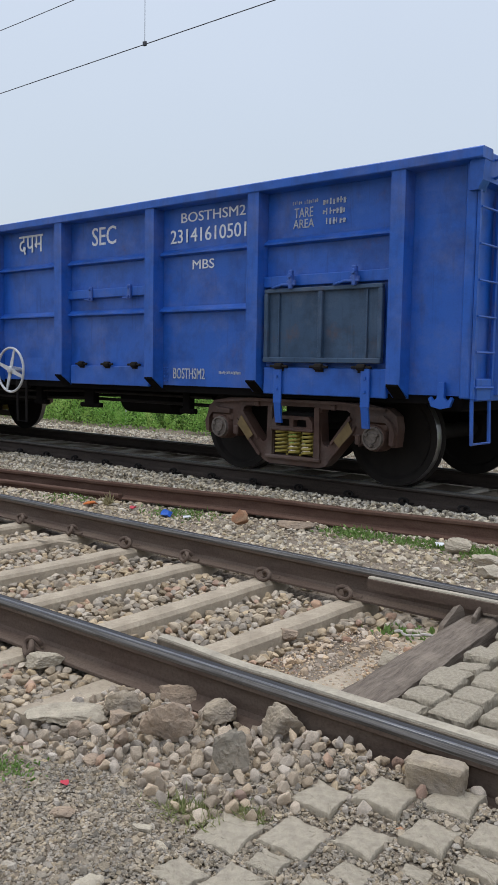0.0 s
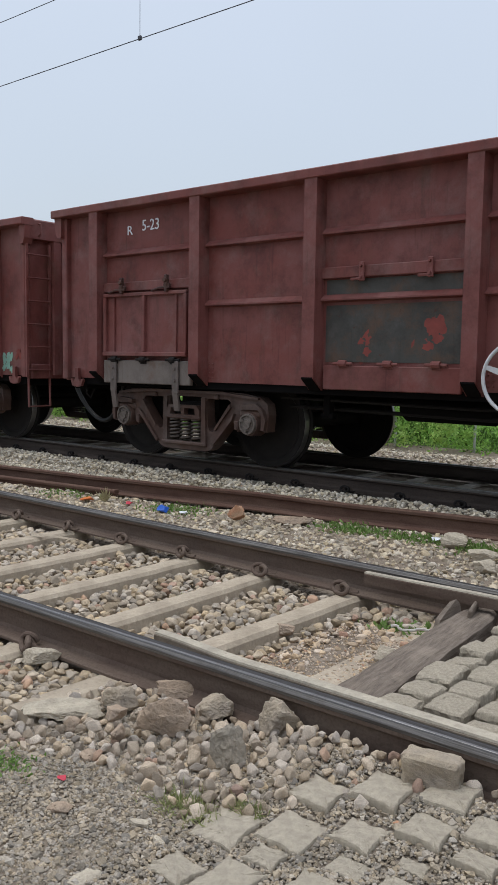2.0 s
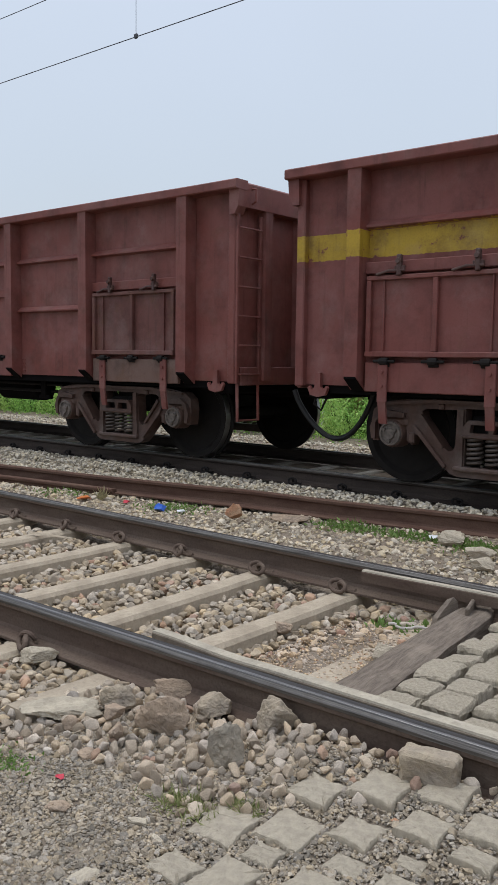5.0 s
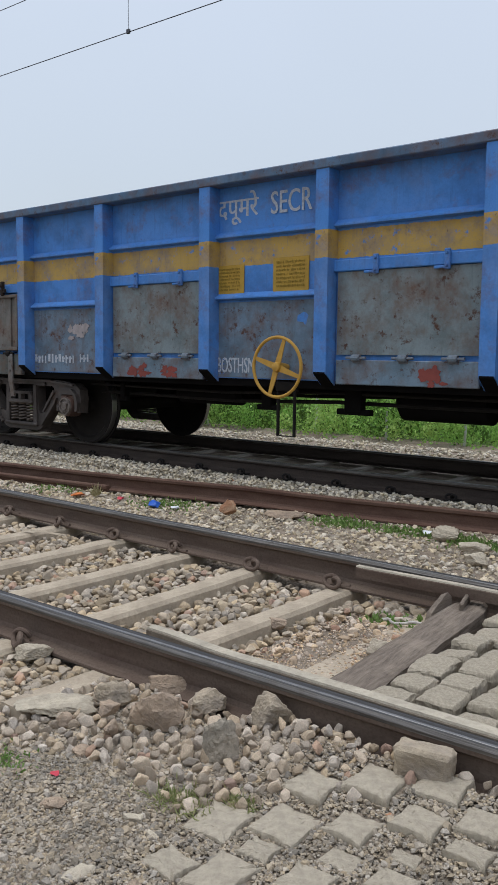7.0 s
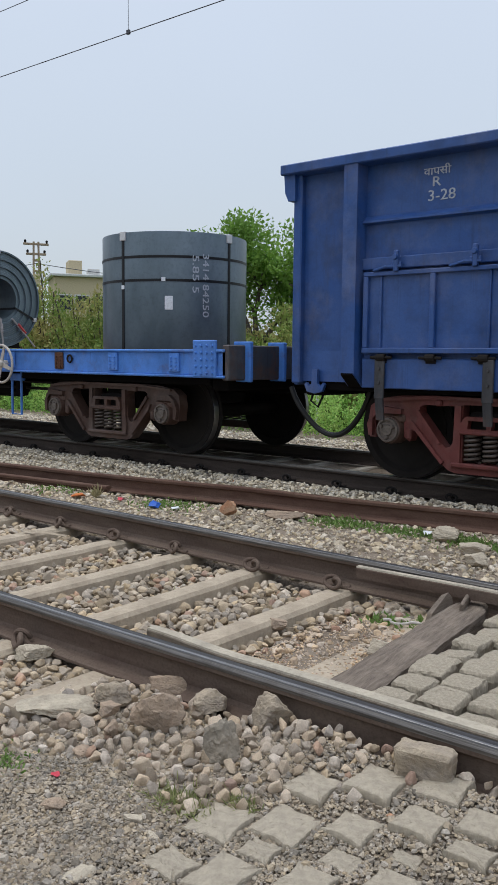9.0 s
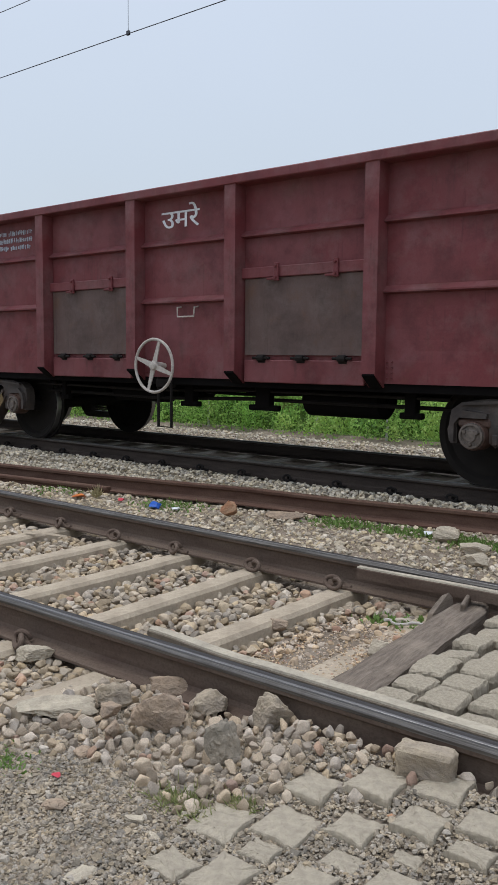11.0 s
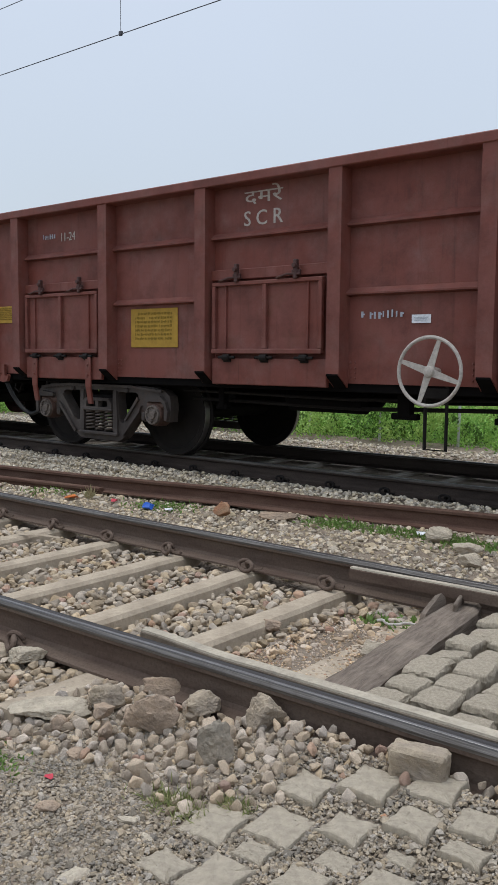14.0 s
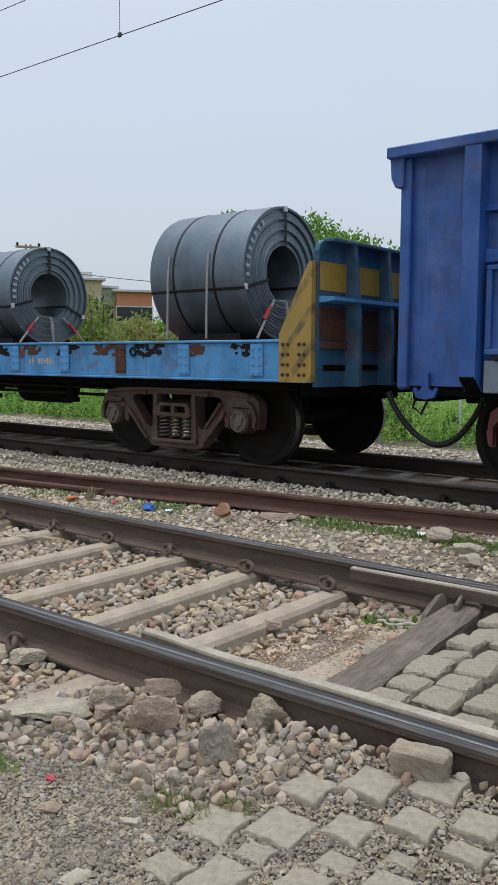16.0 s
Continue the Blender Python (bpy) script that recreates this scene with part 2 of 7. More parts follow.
M_BOGIE_RED = paint("bogie_red", (0.15, 0.038, 0.032), 0.35, 0.2, 5, grime=0.75)
M_BOGIE_GREY = paint("bogie_grey", (0.062, 0.050, 0.044), 0.35, 0.2, 8, grime=0.75)
M_CAP = plain("bearing_cap", (0.20, 0.165, 0.14), 0.6, 0.2, 0.65, 22, 0.3)
M_WHEEL = plain("wheel_steel", (0.021, 0.018, 0.016), 0.75, 0.0, 0.45, 5, 0.12)
M_TREAD = plain("wheel_tread", (0.30, 0.29, 0.28), 0.35, 0.9, 0.3)
M_RUST = plain("rust_brown_paint", (0.13, 0.062, 0.038), 0.85, 0.0, 0.55, 16, 0.2)
M_SPRING = plain("spring_steel", (0.11, 0.085, 0.070), 0.5, 0.3, 0.4)
M_SPRING_YELLOW = plain("spring_yellow", (0.42, 0.33, 0.07), 0.6, 0.0, 0.5)
M_RUBBER = plain("hose_rubber", (0.012, 0.012, 0.012), 0.5)
M_WHITE = plain("white_lettering", (0.84, 0.86, 0.88), 0.7, 0, 0.3, 40)
M_WHITE_FADED = plain("faded_lettering", (0.50, 0.54, 0.60), 0.75, 0, 0.5, 40)
M_CREAM = plain("cream_lettering", (0.55, 0.50, 0.44), 0.75, 0, 0.45, 40)
M_YELLOW = plain("yellow_board", (0.68, 0.43, 0.035), 0.6, 0, 0.25, 10)
M_LEG = plain("worn_yellow_paint", (0.20, 0.135, 0.055), 0.75, 0, 0.5, 9)
M_AMBER = plain("amber_board", (0.46, 0.275, 0.035), 0.65, 0, 0.35, 10)
M_REFLECT = plain("pale_reflector", (0.72, 0.68, 0.42), 0.4)
M_DARK_TEXT = plain("dark_print", (0.26, 0.17, 0.02), 0.8)
M_MINT = plain("mint_paint_patch", (0.26, 0.46, 0.36), 0.75, 0, 0.45, 6)
M_PALE = plain("pale_paint_patch", (0.42, 0.37, 0.36), 0.8, 0, 0.5, 6)
M_RED_PATCH = plain("red_paint_patch", (0.25, 0.055, 0.042), 0.7, 0, 0.4, 8)
M_SILVER = plain("silver_paint", (0.62, 0.62, 0.62), 0.45, 0.2, 0.25)
M_GOLD = plain("ochre_paint", (0.52, 0.29, 0.045), 0.5, 0, 0.3)
M_WIRE = plain("copper_wire", (0.09, 0.09, 0.10), 0.5, 0.6)
M_COIL = None


def coil_steel():
    n = Nodes("coil_steel")
    a = n.noise(1.6, 5, 0.6, stretch=(1, 1, 0.5))
    colour = n.mix(n.ramp(a, 0.35, 0.7), (0.075, 0.105, 0.126), (0.160, 0.205, 0.238))
    b = n.noise(22, 5, 0.7)
    colour = n.mix(n.math("MULTIPLY", n.ramp(b, 0.5, 0.8), 0.4), colour, (0.035, 0.036, 0.04))
    return n.finish(colour, n.math("MULTIPLY_ADD", a, 0.25, 0.25), 0.35, b, 0.002, 0.3)


M_COIL = coil_steel()
M_BAND = plain("strapping_steel", (0.020, 0.020, 0.022), 0.45, 0.5)
M_LASH = plain("lashing_web", (0.36, 0.34, 0.33), 0.8)
M_LASH_RED = plain("red_buckle", (0.45, 0.05, 0.05), 0.6)
M_WEED = leafy("weed_leaves", (0.13, 0.30, 0.05), (0.36, 0.60, 0.14), (0.42, 0.58, 0.16))
M_WEED_MID = leafy("ground_weed_leaves", (0.10, 0.20, 0.04), (0.22, 0.33, 0.09), (0.17, 0.25, 0.07))
M_WEED_DARK = leafy("dark_weed_leaves", (0.05, 0.12, 0.02), (0.11, 0.20, 0.04), (0.09, 0.15, 0.03))
M_BUSH = leafy("bush_leaves", (0.13, 0.22, 0.045), (0.28, 0.34, 0.085), (0.40, 0.34, 0.13))
M_TREE = leafy("tree_leaves", (0.10, 0.22, 0.03), (0.24, 0.40, 0.07), (0.17, 0.30, 0.06))
M_TUFT = leafy("grass_blades", (0.22, 0.27, 0.09), (0.38, 0.36, 0.17), (0.40, 0.34, 0.19))
M_BARK = plain("bark", (0.10, 0.08, 0.06), 0.9, 0, 0.4)
M_PLASTIC_BLUE = plain("blue_plastic", (0.03, 0.12, 0.50), 0.35)
M_PLASTIC_WHITE = plain("white_plastic", (0.72, 0.74, 0.74), 0.4)
M_PLASTIC_ORANGE = plain("orange_wrapper", (0.65, 0.18, 0.04), 0.4)
M_PLASTIC_RED = plain("red_wrapper", (0.50, 0.03, 0.05), 0.4)
M_PLASTER_ORANGE = plain("orange_plaster", (0.58, 0.24, 0.13), 0.9)
M_PLASTER_CREAM = plain("cream_plaster", (0.55, 0.46, 0.30), 0.9)
M_PLASTER_WHITE = plain("white_plaster", (0.60, 0.60, 0.58), 0.9)
M_GLASS_DARK = plain("dark_window", (0.03, 0.035, 0.04), 0.2)

# ---------------------------------------------------------------- mesh tools
MESHES = {}


def finish_mesh(name, bm, smooth=False):
    me = bpy.data.meshes.new(name)
    bmesh.ops.recalc_face_normals(bm, faces=bm.faces)
    bm.to_mesh(me)
    bm.free()
    if smooth:
        me.polygons.foreach_set("use_smooth", [True] * len(me.polygons))
        me.set_sharp_from_angle(angle=radians(32))
    me.materials.append(None)
    return me


def mesh_of(key, build, smooth=False):
    """The mesh stored under key, built on first use."""
    if key not in MESHES:
        bm = bmesh.new()
        build(bm)
        MESHES[key] = finish_mesh(str(key[0]) if isinstance(key, tuple) else key, bm, smooth)
    return MESHES[key]


def part(name, me, material, parent=None, label="", m=None):
    """Links a mesh (or a bmesh) as one object under a thing or under a part."""
    if isinstance(me, bmesh.types.BMesh):
        me = finish_mesh(name, me)
    ob = new(name, me)
    if len(me.materials) == 0:
        me.materials.append(None)
    ob.material_slots[0].link = "OBJECT"
    ob.material_slots[0].material = material
    if parent is not None:
        ob.parent = parent
    if m is not None:
        ob.matrix_basis = m
    return tagged(ob, label)


def cbox(bm, x0, x1, y0, y1, z0, z1, c=0.006):
    """A box with chamfered edges."""
    c = min(c, (x1 - x0) * 0.4, (y1 - y0) * 0.4, (z1 - z0) * 0.4)
    vs = []
    for sx, xx in ((1, x0), (-1, x1)):
        for sy, yy in ((1, y0), (-1, y1)):
            for sz, zz in ((1, z0), (-1, z1)):
                vs.append(bm.verts.new((xx, yy + sy * c, zz + sz * c)))
                vs.append(bm.verts.new((xx + sx * c, yy, zz + sz * c)))
                vs.append(bm.verts.new((xx + sx * c, yy + sy * c, zz)))
    bmesh.ops.convex_hull(bm, input=vs, use_existing_faces=False)


def hull(bm, points):
    bmesh.ops.convex_hull(bm, input=[bm.verts.new(p) for p in points], use_existing_faces=False)


def prism(bm, outline, y0, y1):
    """A polygon in x and z drawn out from y0 to y1."""
    a = [bm.verts.new((x, y0, z)) for x, z in outline]
    b = [bm.verts.new((x, y1, z)) for x, z in outline]
    bm.faces.new(a)
    bm.faces.new(b[::-1])
    for i in range(len(a)):
        j = (i + 1) % len(a)
        bm.faces.new((a[i], b[i], b[j], a[j]))


def lathe(bm, profile, n=32, axis="y", at=(0, 0, 0), closed=False):
    """Turns a profile of (radius, along) round an axis through at."""
    rings = []
    for r, s in profile:
        ring = []
        for k in range(n):
            a = 2 * math.pi * k / n
            c, d = r * math.cos(a), r * math.sin(a)
            p = {"y": (c, s, d), "x": (s, c, d), "z": (c, d, s)}[axis]
            ring.append(bm.verts.new((p[0] + at[0], p[1] + at[1], p[2] + at[2])))
        rings.append(ring)
    pairs = list(zip(rings, rings[1:])) + ([(rings[-1], rings[0])] if closed else [])
    for r0, r1 in pairs:
        for k in range(n):
            j = (k + 1) % n
            bm.faces.new((r0[k], r0[j], r1[j], r1[k]))
    if not closed:
        bm.faces.new(rings[0][::-1])
        bm.faces.new(rings[-1])


def tube(bm, path, r, n=8):
    """A round bar along a path of points."""
    path = [Vector(p) for p in path]
    rings = []
    for i, p in enumerate(path):
        t = (path[min(i + 1, len(path) - 1)] - path[max(i - 1, 0)]).normalized()
        u = t.orthogonal().normalized() if i == 0 else (u - t * u.dot(t)).normalized()
        v = t.cross(u)
        rings.append([bm.verts.new(p + (u * math.cos(2 * math.pi * k / n) + v * math.sin(2 * math.pi * k / n)) * r) for k in range(n)])
    for r0, r1 in zip(rings, rings[1:]):
        for k in range(n):
            j = (k + 1) % n
            bm.faces.new((r0[k], r0[j], r1[j], r1[k]))
    bm.faces.new(rings[0][::-1])
    bm.faces.new(rings[-1])


def torus(bm, big, small, n=36, m=10, axis="y", at=(0, 0, 0)):
    prof = [(big + small * math.cos(2 * math.pi * k / m), small * math.sin(2 * math.pi * k / m)) for k in range(m)]
    lathe(bm, prof, n, axis, at, closed=True)


def plate_with_holes(bm, outline, holes, y0, y1):
    """A flat casting in x and z with windows through it, drawn out from y0 to y1."""
    edges = []
    for loop in [outline] + holes:
        vs = [bm.verts.new((x, y0, z)) for x, z in loop]
        edges += [bm.edges.new((vs[i], vs[(i + 1) % len(vs)])) for i in range(len(vs))]
    faces = [g for g in bmesh.ops.triangle_fill(bm, use_beauty=True, edges=edges)["geom"] if isinstance(g, bmesh.types.BMFace)]
    ext = bmesh.ops.extrude_face_region(bm, geom=faces)["geom"]
    bmesh.ops.translate(bm, vec=(0, y1 - y0, 0), verts=[g for g in ext if isinstance(g, bmesh.types.BMVert)])


def sheet(bm, x0, x1, y, z0, z1, depth, nx, nz, seed, thick=0.01):
    """A thin plate facing -y whose field is a little dented, flat along its edges."""
    rows = []
    for side in (0, 1):
        grid = []
        for i in range(nx + 1):
            col = []
            for k in range(nz + 1):
                u, v = i / nx, k / nz
                x, z = x0 + (x1 - x0) * u, z0 + (z1 - z0) * v
                rim = min(1, 6 * min(u, 1 - u)) * min(1, 6 * min(v, 1 - v))
                d = noise.noise(Vector((x * 1.3 + seed, z * 1.6, seed))) * 0.7 + noise.noise(Vector((x * 3.1, z * 3.3 + seed, seed))) * 0.4
                col.append(bm.verts.new((x, y + depth * rim * max(0.0, d) + side * thick, z)))
            grid.append(col)
        rows.append(grid)
        for i in range(nx):
            for k in range(nz):
                bm.faces.new((grid[i][k], grid[i + 1][k], grid[i + 1][k + 1], grid[i][k + 1]))
    f, b = rows
    loop = [(i, 0) for i in range(nx)] + [(nx, k) for k in range(nz)] + [(i, nz) for i in range(nx, 0, -1)] + [(0, k) for k in range(nz, 0, -1)]
    for (i, k), (j, l) in zip(loop, loop[1:] + loop[:1]):
        bm.faces.new((f[i][k], f[j][l], b[j][l], b[i][k]))


def writing(text, x, z, w, h, y, material, parent, name="lettering", depth=0.0015):
    """Painted letters on a side that faces -y, fitted to a width and a height."""
    key = ("letters", text)
    if key not in MESHES:
        cu = bpy.data.curves.new("letters", "FONT")
        cu.body, cu.align_x, cu.resolution_u, cu.extrude, cu.offset = text, "CENTER", 3, 0.004, 0.0
        ob = bpy.data.objects.new("letters", cu)
        scene.collection.objects.link(ob)
        me = bpy.data.meshes.new_from_object(ob.evaluated_get(bpy.context.evaluated_depsgraph_get()))
        bpy.data.objects.remove(ob)
        bpy.data.curves.remove(cu)
        co = np.empty(len(me.vertices) * 3, "f")
        me.vertices.foreach_get("co", co)
        co = co.reshape(-1, 3)
        lo, hi = co.min(0), co.max(0)
        co[:, :2] = (co[:, :2] - (lo + hi)[:2] / 2) / (hi - lo)[:2]
        me.vertices.foreach_set("co", co.ravel())
        me.materials.clear()
        me.materials.append(None)
        me.name = "letters"
        MESHES[key] = me
    bm = bmesh.new()
    for k in range(3):      # three passes of the brush make a bold stroke
        bm.from_mesh(MESHES[key])
    bm.verts.ensure_lookup_table()
    n = len(bm.verts) // 3
    for k in range(3):
        for v in bm.verts[k * n:(k + 1) * n]:
            v.co.x += (k - 1) * 0.016 * h / w
            v.co.z += (k - 1) * 0.0009
    base = bpy.data.meshes.new("letters")
    bm.to_mesh(base)
    bm.free()
    base.materials.append(None)
    co = np.empty(len(base.vertices) * 3, "f")
    base.vertices.foreach_get("co", co)
    co = co.reshape(-1, 3)
    out = np.stack([x + co[:, 0] * w, np.full(len(co), y, "f") - co[:, 2] * depth / 0.004, z + co[:, 1] * h], 1)
    base.vertices.foreach_set("co", out.ravel())
    base.update()
    return part(name, base, material, parent)


def bars(x, z, w, h, rows, y, material, parent, name="small_print", seed=1):
    """Lines of writing too small to read: rows of short bars."""
    rnd = random.Random(seed)
    bm = bmesh.new()
    rh = h / rows
    for r in range(rows):
        zz, xx = z + h / 2 - (r + 0.5) * rh, x - w / 2
        cw = max(rh * 0.42, w / 26)
        while xx < x + w / 2 - cw * 0.5:
            if rnd.random() < 0.93:
                a, b = rnd.uniform(-0.38, -0.2), rnd.uniform(0.15, 0.38)
                cbox(bm, xx, xx + cw * rnd.uniform(0.25, 0.75), y - 0.0015, y + 0.001, zz + rh * a, zz + rh * b, 0.0002)
                if rnd.random() < 0.5:
                    cbox(bm, xx, xx + cw * 0.8, y - 0.0016, y + 0.001, zz - rh * 0.04, zz + rh * 0.1, 0.0002)
            xx += cw
    return tagged(part(name, bm, material, parent), kind="stuff")


def blot(x, z, w, h, y, material, parent, seed, name="paint_patch"):
    """A ragged patch of other paint on a side that faces -y."""
    rnd = random.Random(seed)
    bm = bmesh.new()
    for q in range(16):
        cx, cz = x + w * rnd.uniform(-0.36, 0.36), z + h * rnd.uniform(-0.34, 0.34)
        a0, b0 = w * rnd.uniform(0.05, 0.17), h * rnd.uniform(0.08, 0.24)
        out = []
        for k in range(16):
            a = 2 * math.pi * k / 16
            r = 1 + rnd.uniform(-0.4, 0.3)
            out.append((cx + a0 * r * math.cos(a), cz + b0 * r * math.sin(a)))
        prism(bm, out, y - 0.0008 - q * 0.00012, y + 0.001)
    return part(name, bm, material, parent)


# ---------------------------------------------------------------- ground and tracks
NEAR_Y, FAR_Y, FRONT_Z = -6.04, -4.30, 0.05     # rails of the front track
SLEEPER_TOP = FRONT_Z - 0.172


def near_y(x):
    return NEAR_Y + 0.010 * (x + 3)


def far_y(x):
    return FAR_Y - 0.018 * (x + 3)


def smooth(a, b, v):
    t = max(0.0, min(1.0, (v - a) / (b - a)))
    return t * t * (3 - 2 * t)


def ground_z(x, y):
    """The height of the ground, without its stones."""
    if y < -6.0:
        k = smooth(-1.9, -1.5, x)
        z = -0.118 + 0.063 * k - (0.027 + 0.063 * k) * smooth(-6.05, -6.6, y) - 0.03 * smooth(-2.1, -2.7, x)
    elif y < -4.1:
        z = -0.185 + 0.03 * smooth(-2.45, -2.3, x) * smooth(-4.55, -4.8, y) - 0.035 * smooth(-2.3, -2.45, x) * smooth(-6.0, -5.9, y) * smooth(-4.2, -4.3, y)
    elif y < -3.0:
        z = -0.185 - 0.085 * smooth(-4.1, -3.3, y)
    elif y < -1.2:
        z = -0.27 + 0.07 * smooth(-2.2, -1.4, y) - 0.05 * smooth(0.22, 0.09, abs(y + 2.55 - 0.156 * (x + 8.54))) * smooth(-9.5, -8.5, x)
    elif y < 2.2:
        z = -0.2
    elif y < 5:
        z = -0.2 - 0.12 * smooth(2.6, 4.6, y)
    else:
        z = -0.32 - 0.25 * smooth(5, 9, y)
    near = 1.0 if abs(y) < 30 and abs(x) < 40 else 0.3
    return z + 0.012 * near * noise.noise(Vector((x * 1.7, y * 1.7, 0.3)))


def ground():
    xs = [-3000, -800, -250, -100, -60] + [-40 + 0.35 * i for i in range(131)] + [8, 12, 20, 40, 100, 300, 800, 3000]
    ys = [-3000, -600, -120, -40, -20, -13, -10] + [-9 + 0.12 * i for i in range(117)] + [5.6 + i * 0.8 for i in range(20)] + [25, 35, 60, 120, 300, 900, 3000]
    xs, ys = sorted(set(round(v, 3) for v in xs)), sorted(set(round(v, 3) for v in ys))
    verts = [(x, y, ground_z(x, y)) for y in ys for x in xs]
    n = len(xs)
    faces = [(j * n + i, j * n + i + 1, (j + 1) * n + i + 1, (j + 1) * n + i) for j in range(len(ys) - 1) for i in range(n - 1)]
    me = bpy.data.meshes.new("ground")
    me.from_pydata(verts, [], faces)
    me.polygons.foreach_set("use_smooth", [True] * len(faces))
    tagged(part("ground", me, M_DIRT), "dusty brown earth and grit of a railway crossing", "ground", kind="structure")


ground()

RAIL = [(-0.075, 0.0), (0.075, 0.0), (0.075, 0.012), (0.02, 0.028), (0.009, 0.045), (0.009, 0.118), (0.014, 0.128), (0.035, 0.136), (0.036, 0.160), (0.029, 0.170),
        (-0.029, 0.170), (-0.036, 0.160), (-0.035, 0.136), (-0.014, 0.128), (-0.009, 0.118), (-0.009, 0.045), (-0.02, 0.028), (-0.075, 0.012)]


def loft(bm, outline, stations, cap=True):
    """An outline of (across, up) swept along stations of (x, y, z)."""
    rings = [[bm.verts.new((x, y + a, z + b)) for a, b in outline] for x, y, z in stations]
    m = len(outline)
    for r0, r1 in zip(rings, rings[1:]):
        for k in range(m):
            j = (k + 1) % m
            bm.faces.new((r0[k], r0[j], r1[j], r1[k]))
    if cap:
        bm.faces.new(rings[0])
        bm.faces.new(rings[-1][::-1])


def rail(name, x0, x1, y_of, top, material, label, head=True, step=1.0, wobble=0.0):
    n = max(2, int((x1 - x0) / step))
    st = [(x0 + (x1 - x0) * i / n, y_of(x0 + (x1 - x0) * i / n), top - 0.172 + wobble * noise.noise(Vector((i * 0.7, 3, 1)))) for i in range(n + 1)]
    bm = bmesh.new()
    loft(bm, RAIL, st)
    ob = tagged(part(name, bm, material), label, "rail")
    if head:
        bm = bmesh.new()
        loft(bm, [(-0.027, 0.1695), (0.027, 0.1695), (0.024, 0.1725), (-0.024, 0.1725)], st)
        part("running_surface", bm, M_HEAD, ob, "polished steel top of the rail")
        bm = bmesh.new()
        loft(bm, [(-0.016, 0.1720), (0.000, 0.1720), (-0.002, 0.1732), (-0.014, 0.1732)], st)
        part("wheel_track", bm, M_POLISH, ob, "bright line worn by the wheels")
        for s in (-1, 1):
            bm = bmesh.new()
            loft(bm, [(s * 0.0275, 0.1722), (s * 0.0365, 0.1610), (s * 0.0365, 0.150), (s * 0.0355, 0.150), (s * 0.0355, 0.1600), (s * 0.027, 0.1700)], st)
            part("head_edge", bm, M_HEAD_EDGE, ob, "worn dark steel shoulder of the rail")
    return ob


RAIL_FRONT_NEAR = rail("rail", -45, 6, near_y, FRONT_Z, M_RAIL, "brown steel rail with a polished top on concrete sleepers")
RAIL_FRONT_FAR = rail("rail", -45, 6, far_y, FRONT_Z, M_RAIL, "brown steel rail with a polished top on concrete sleepers")
RAIL_TRAIN_NEAR = rail("rail", -70, 30, lambda x: -0.8715, 0.0, M_RAIL_DARK, "oily rail under the goods train, its colour darkened for the train's shade", step=5)
RAIL_TRAIN_FAR = rail("rail", -70, 30, lambda x: 0.8715, 0.0, M_RAIL_DARK, "oily rail under the goods train, its colour darkened for the train's shade", step=5)
rail("spare_rail", -13.5, 2.0, lambda x: -2.52 + 0.156 * (x + 8.54), -0.1, M_RAIL_RUST, "rusty spare rail lying between the two tracks", head=False, wobble=0.02)
rail("spare_rail", -11.5, -6.75, lambda x: -2.62 + 0.13 * (x + 8.0), -0.19, M_RAIL_RUST, "short rusty rail half buried beside the spare rail", head=False)

# guard rails and the timber inside the front track, at the crossing


def check_rail(x0, x1, y_of, top, label, material, width=0.07, flare=0.05):
    bm = bmesh.new()
    n = 60
    st = []
    for i in range(n + 1):
        x = x0 + (x1 - x0) * (i / n) ** 1.5
        st.append((x, y_of(x) + (flare * (1 - smooth(0, 0.75, x - x0))), top - 0.06 - (0.065 * (1 - smooth(0, 0.8, x - x0)) if flare > 0 else 0.0)))
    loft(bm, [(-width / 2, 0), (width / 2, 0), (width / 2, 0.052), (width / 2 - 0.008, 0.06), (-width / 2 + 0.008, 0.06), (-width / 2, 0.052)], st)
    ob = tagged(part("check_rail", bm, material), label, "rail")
    # a thin pale strip paints the lit top onto the bar
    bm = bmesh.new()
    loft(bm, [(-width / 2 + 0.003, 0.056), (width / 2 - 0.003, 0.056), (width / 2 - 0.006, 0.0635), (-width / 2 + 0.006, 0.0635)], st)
    part("sunlit_top", bm, M_BAR_TOP, ob, "pale top of the bar, sunlight put into its colour")
    return ob


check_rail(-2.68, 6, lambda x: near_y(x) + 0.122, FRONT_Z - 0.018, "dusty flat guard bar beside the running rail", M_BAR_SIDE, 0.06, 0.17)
check_rail(-2.42, 6, lambda x: far_y(x) - 0.10, FRONT_Z - 0.005, "rusty flat guard bar beside the running rail", M_RAIL, 0.045, -0.03)


def sleeper_mesh(bm, length=2.75, width=0.145, height=0.2, sag=0.004):
    st = [(-length / 2, 0.0), (-length / 2 + 0.75, 0.0), (-0.45, -sag), (0.45, -sag), (length / 2 - 0.75, 0.0), (length / 2, 0.0)]
    rings = []
    for y, dz in st:
        w = width / 2
        ring = [(-w - 0.02, -height), (w + 0.02, -height), (w, dz - 0.02), (w - 0.018, dz), (-w + 0.018, dz), (-w, dz - 0.02)]
        rings.append([bm.verts.new((a, y, b)) for a, b in ring])
    for r0, r1 in zip(rings, rings[1:]):
        for k in range(6):
            j = (k + 1) % 6
            bm.faces.new((r0[k], r0[j], r1[j], r1[k]))
    bm.faces.new(rings[0])
    bm.faces.new(rings[-1][::-1])


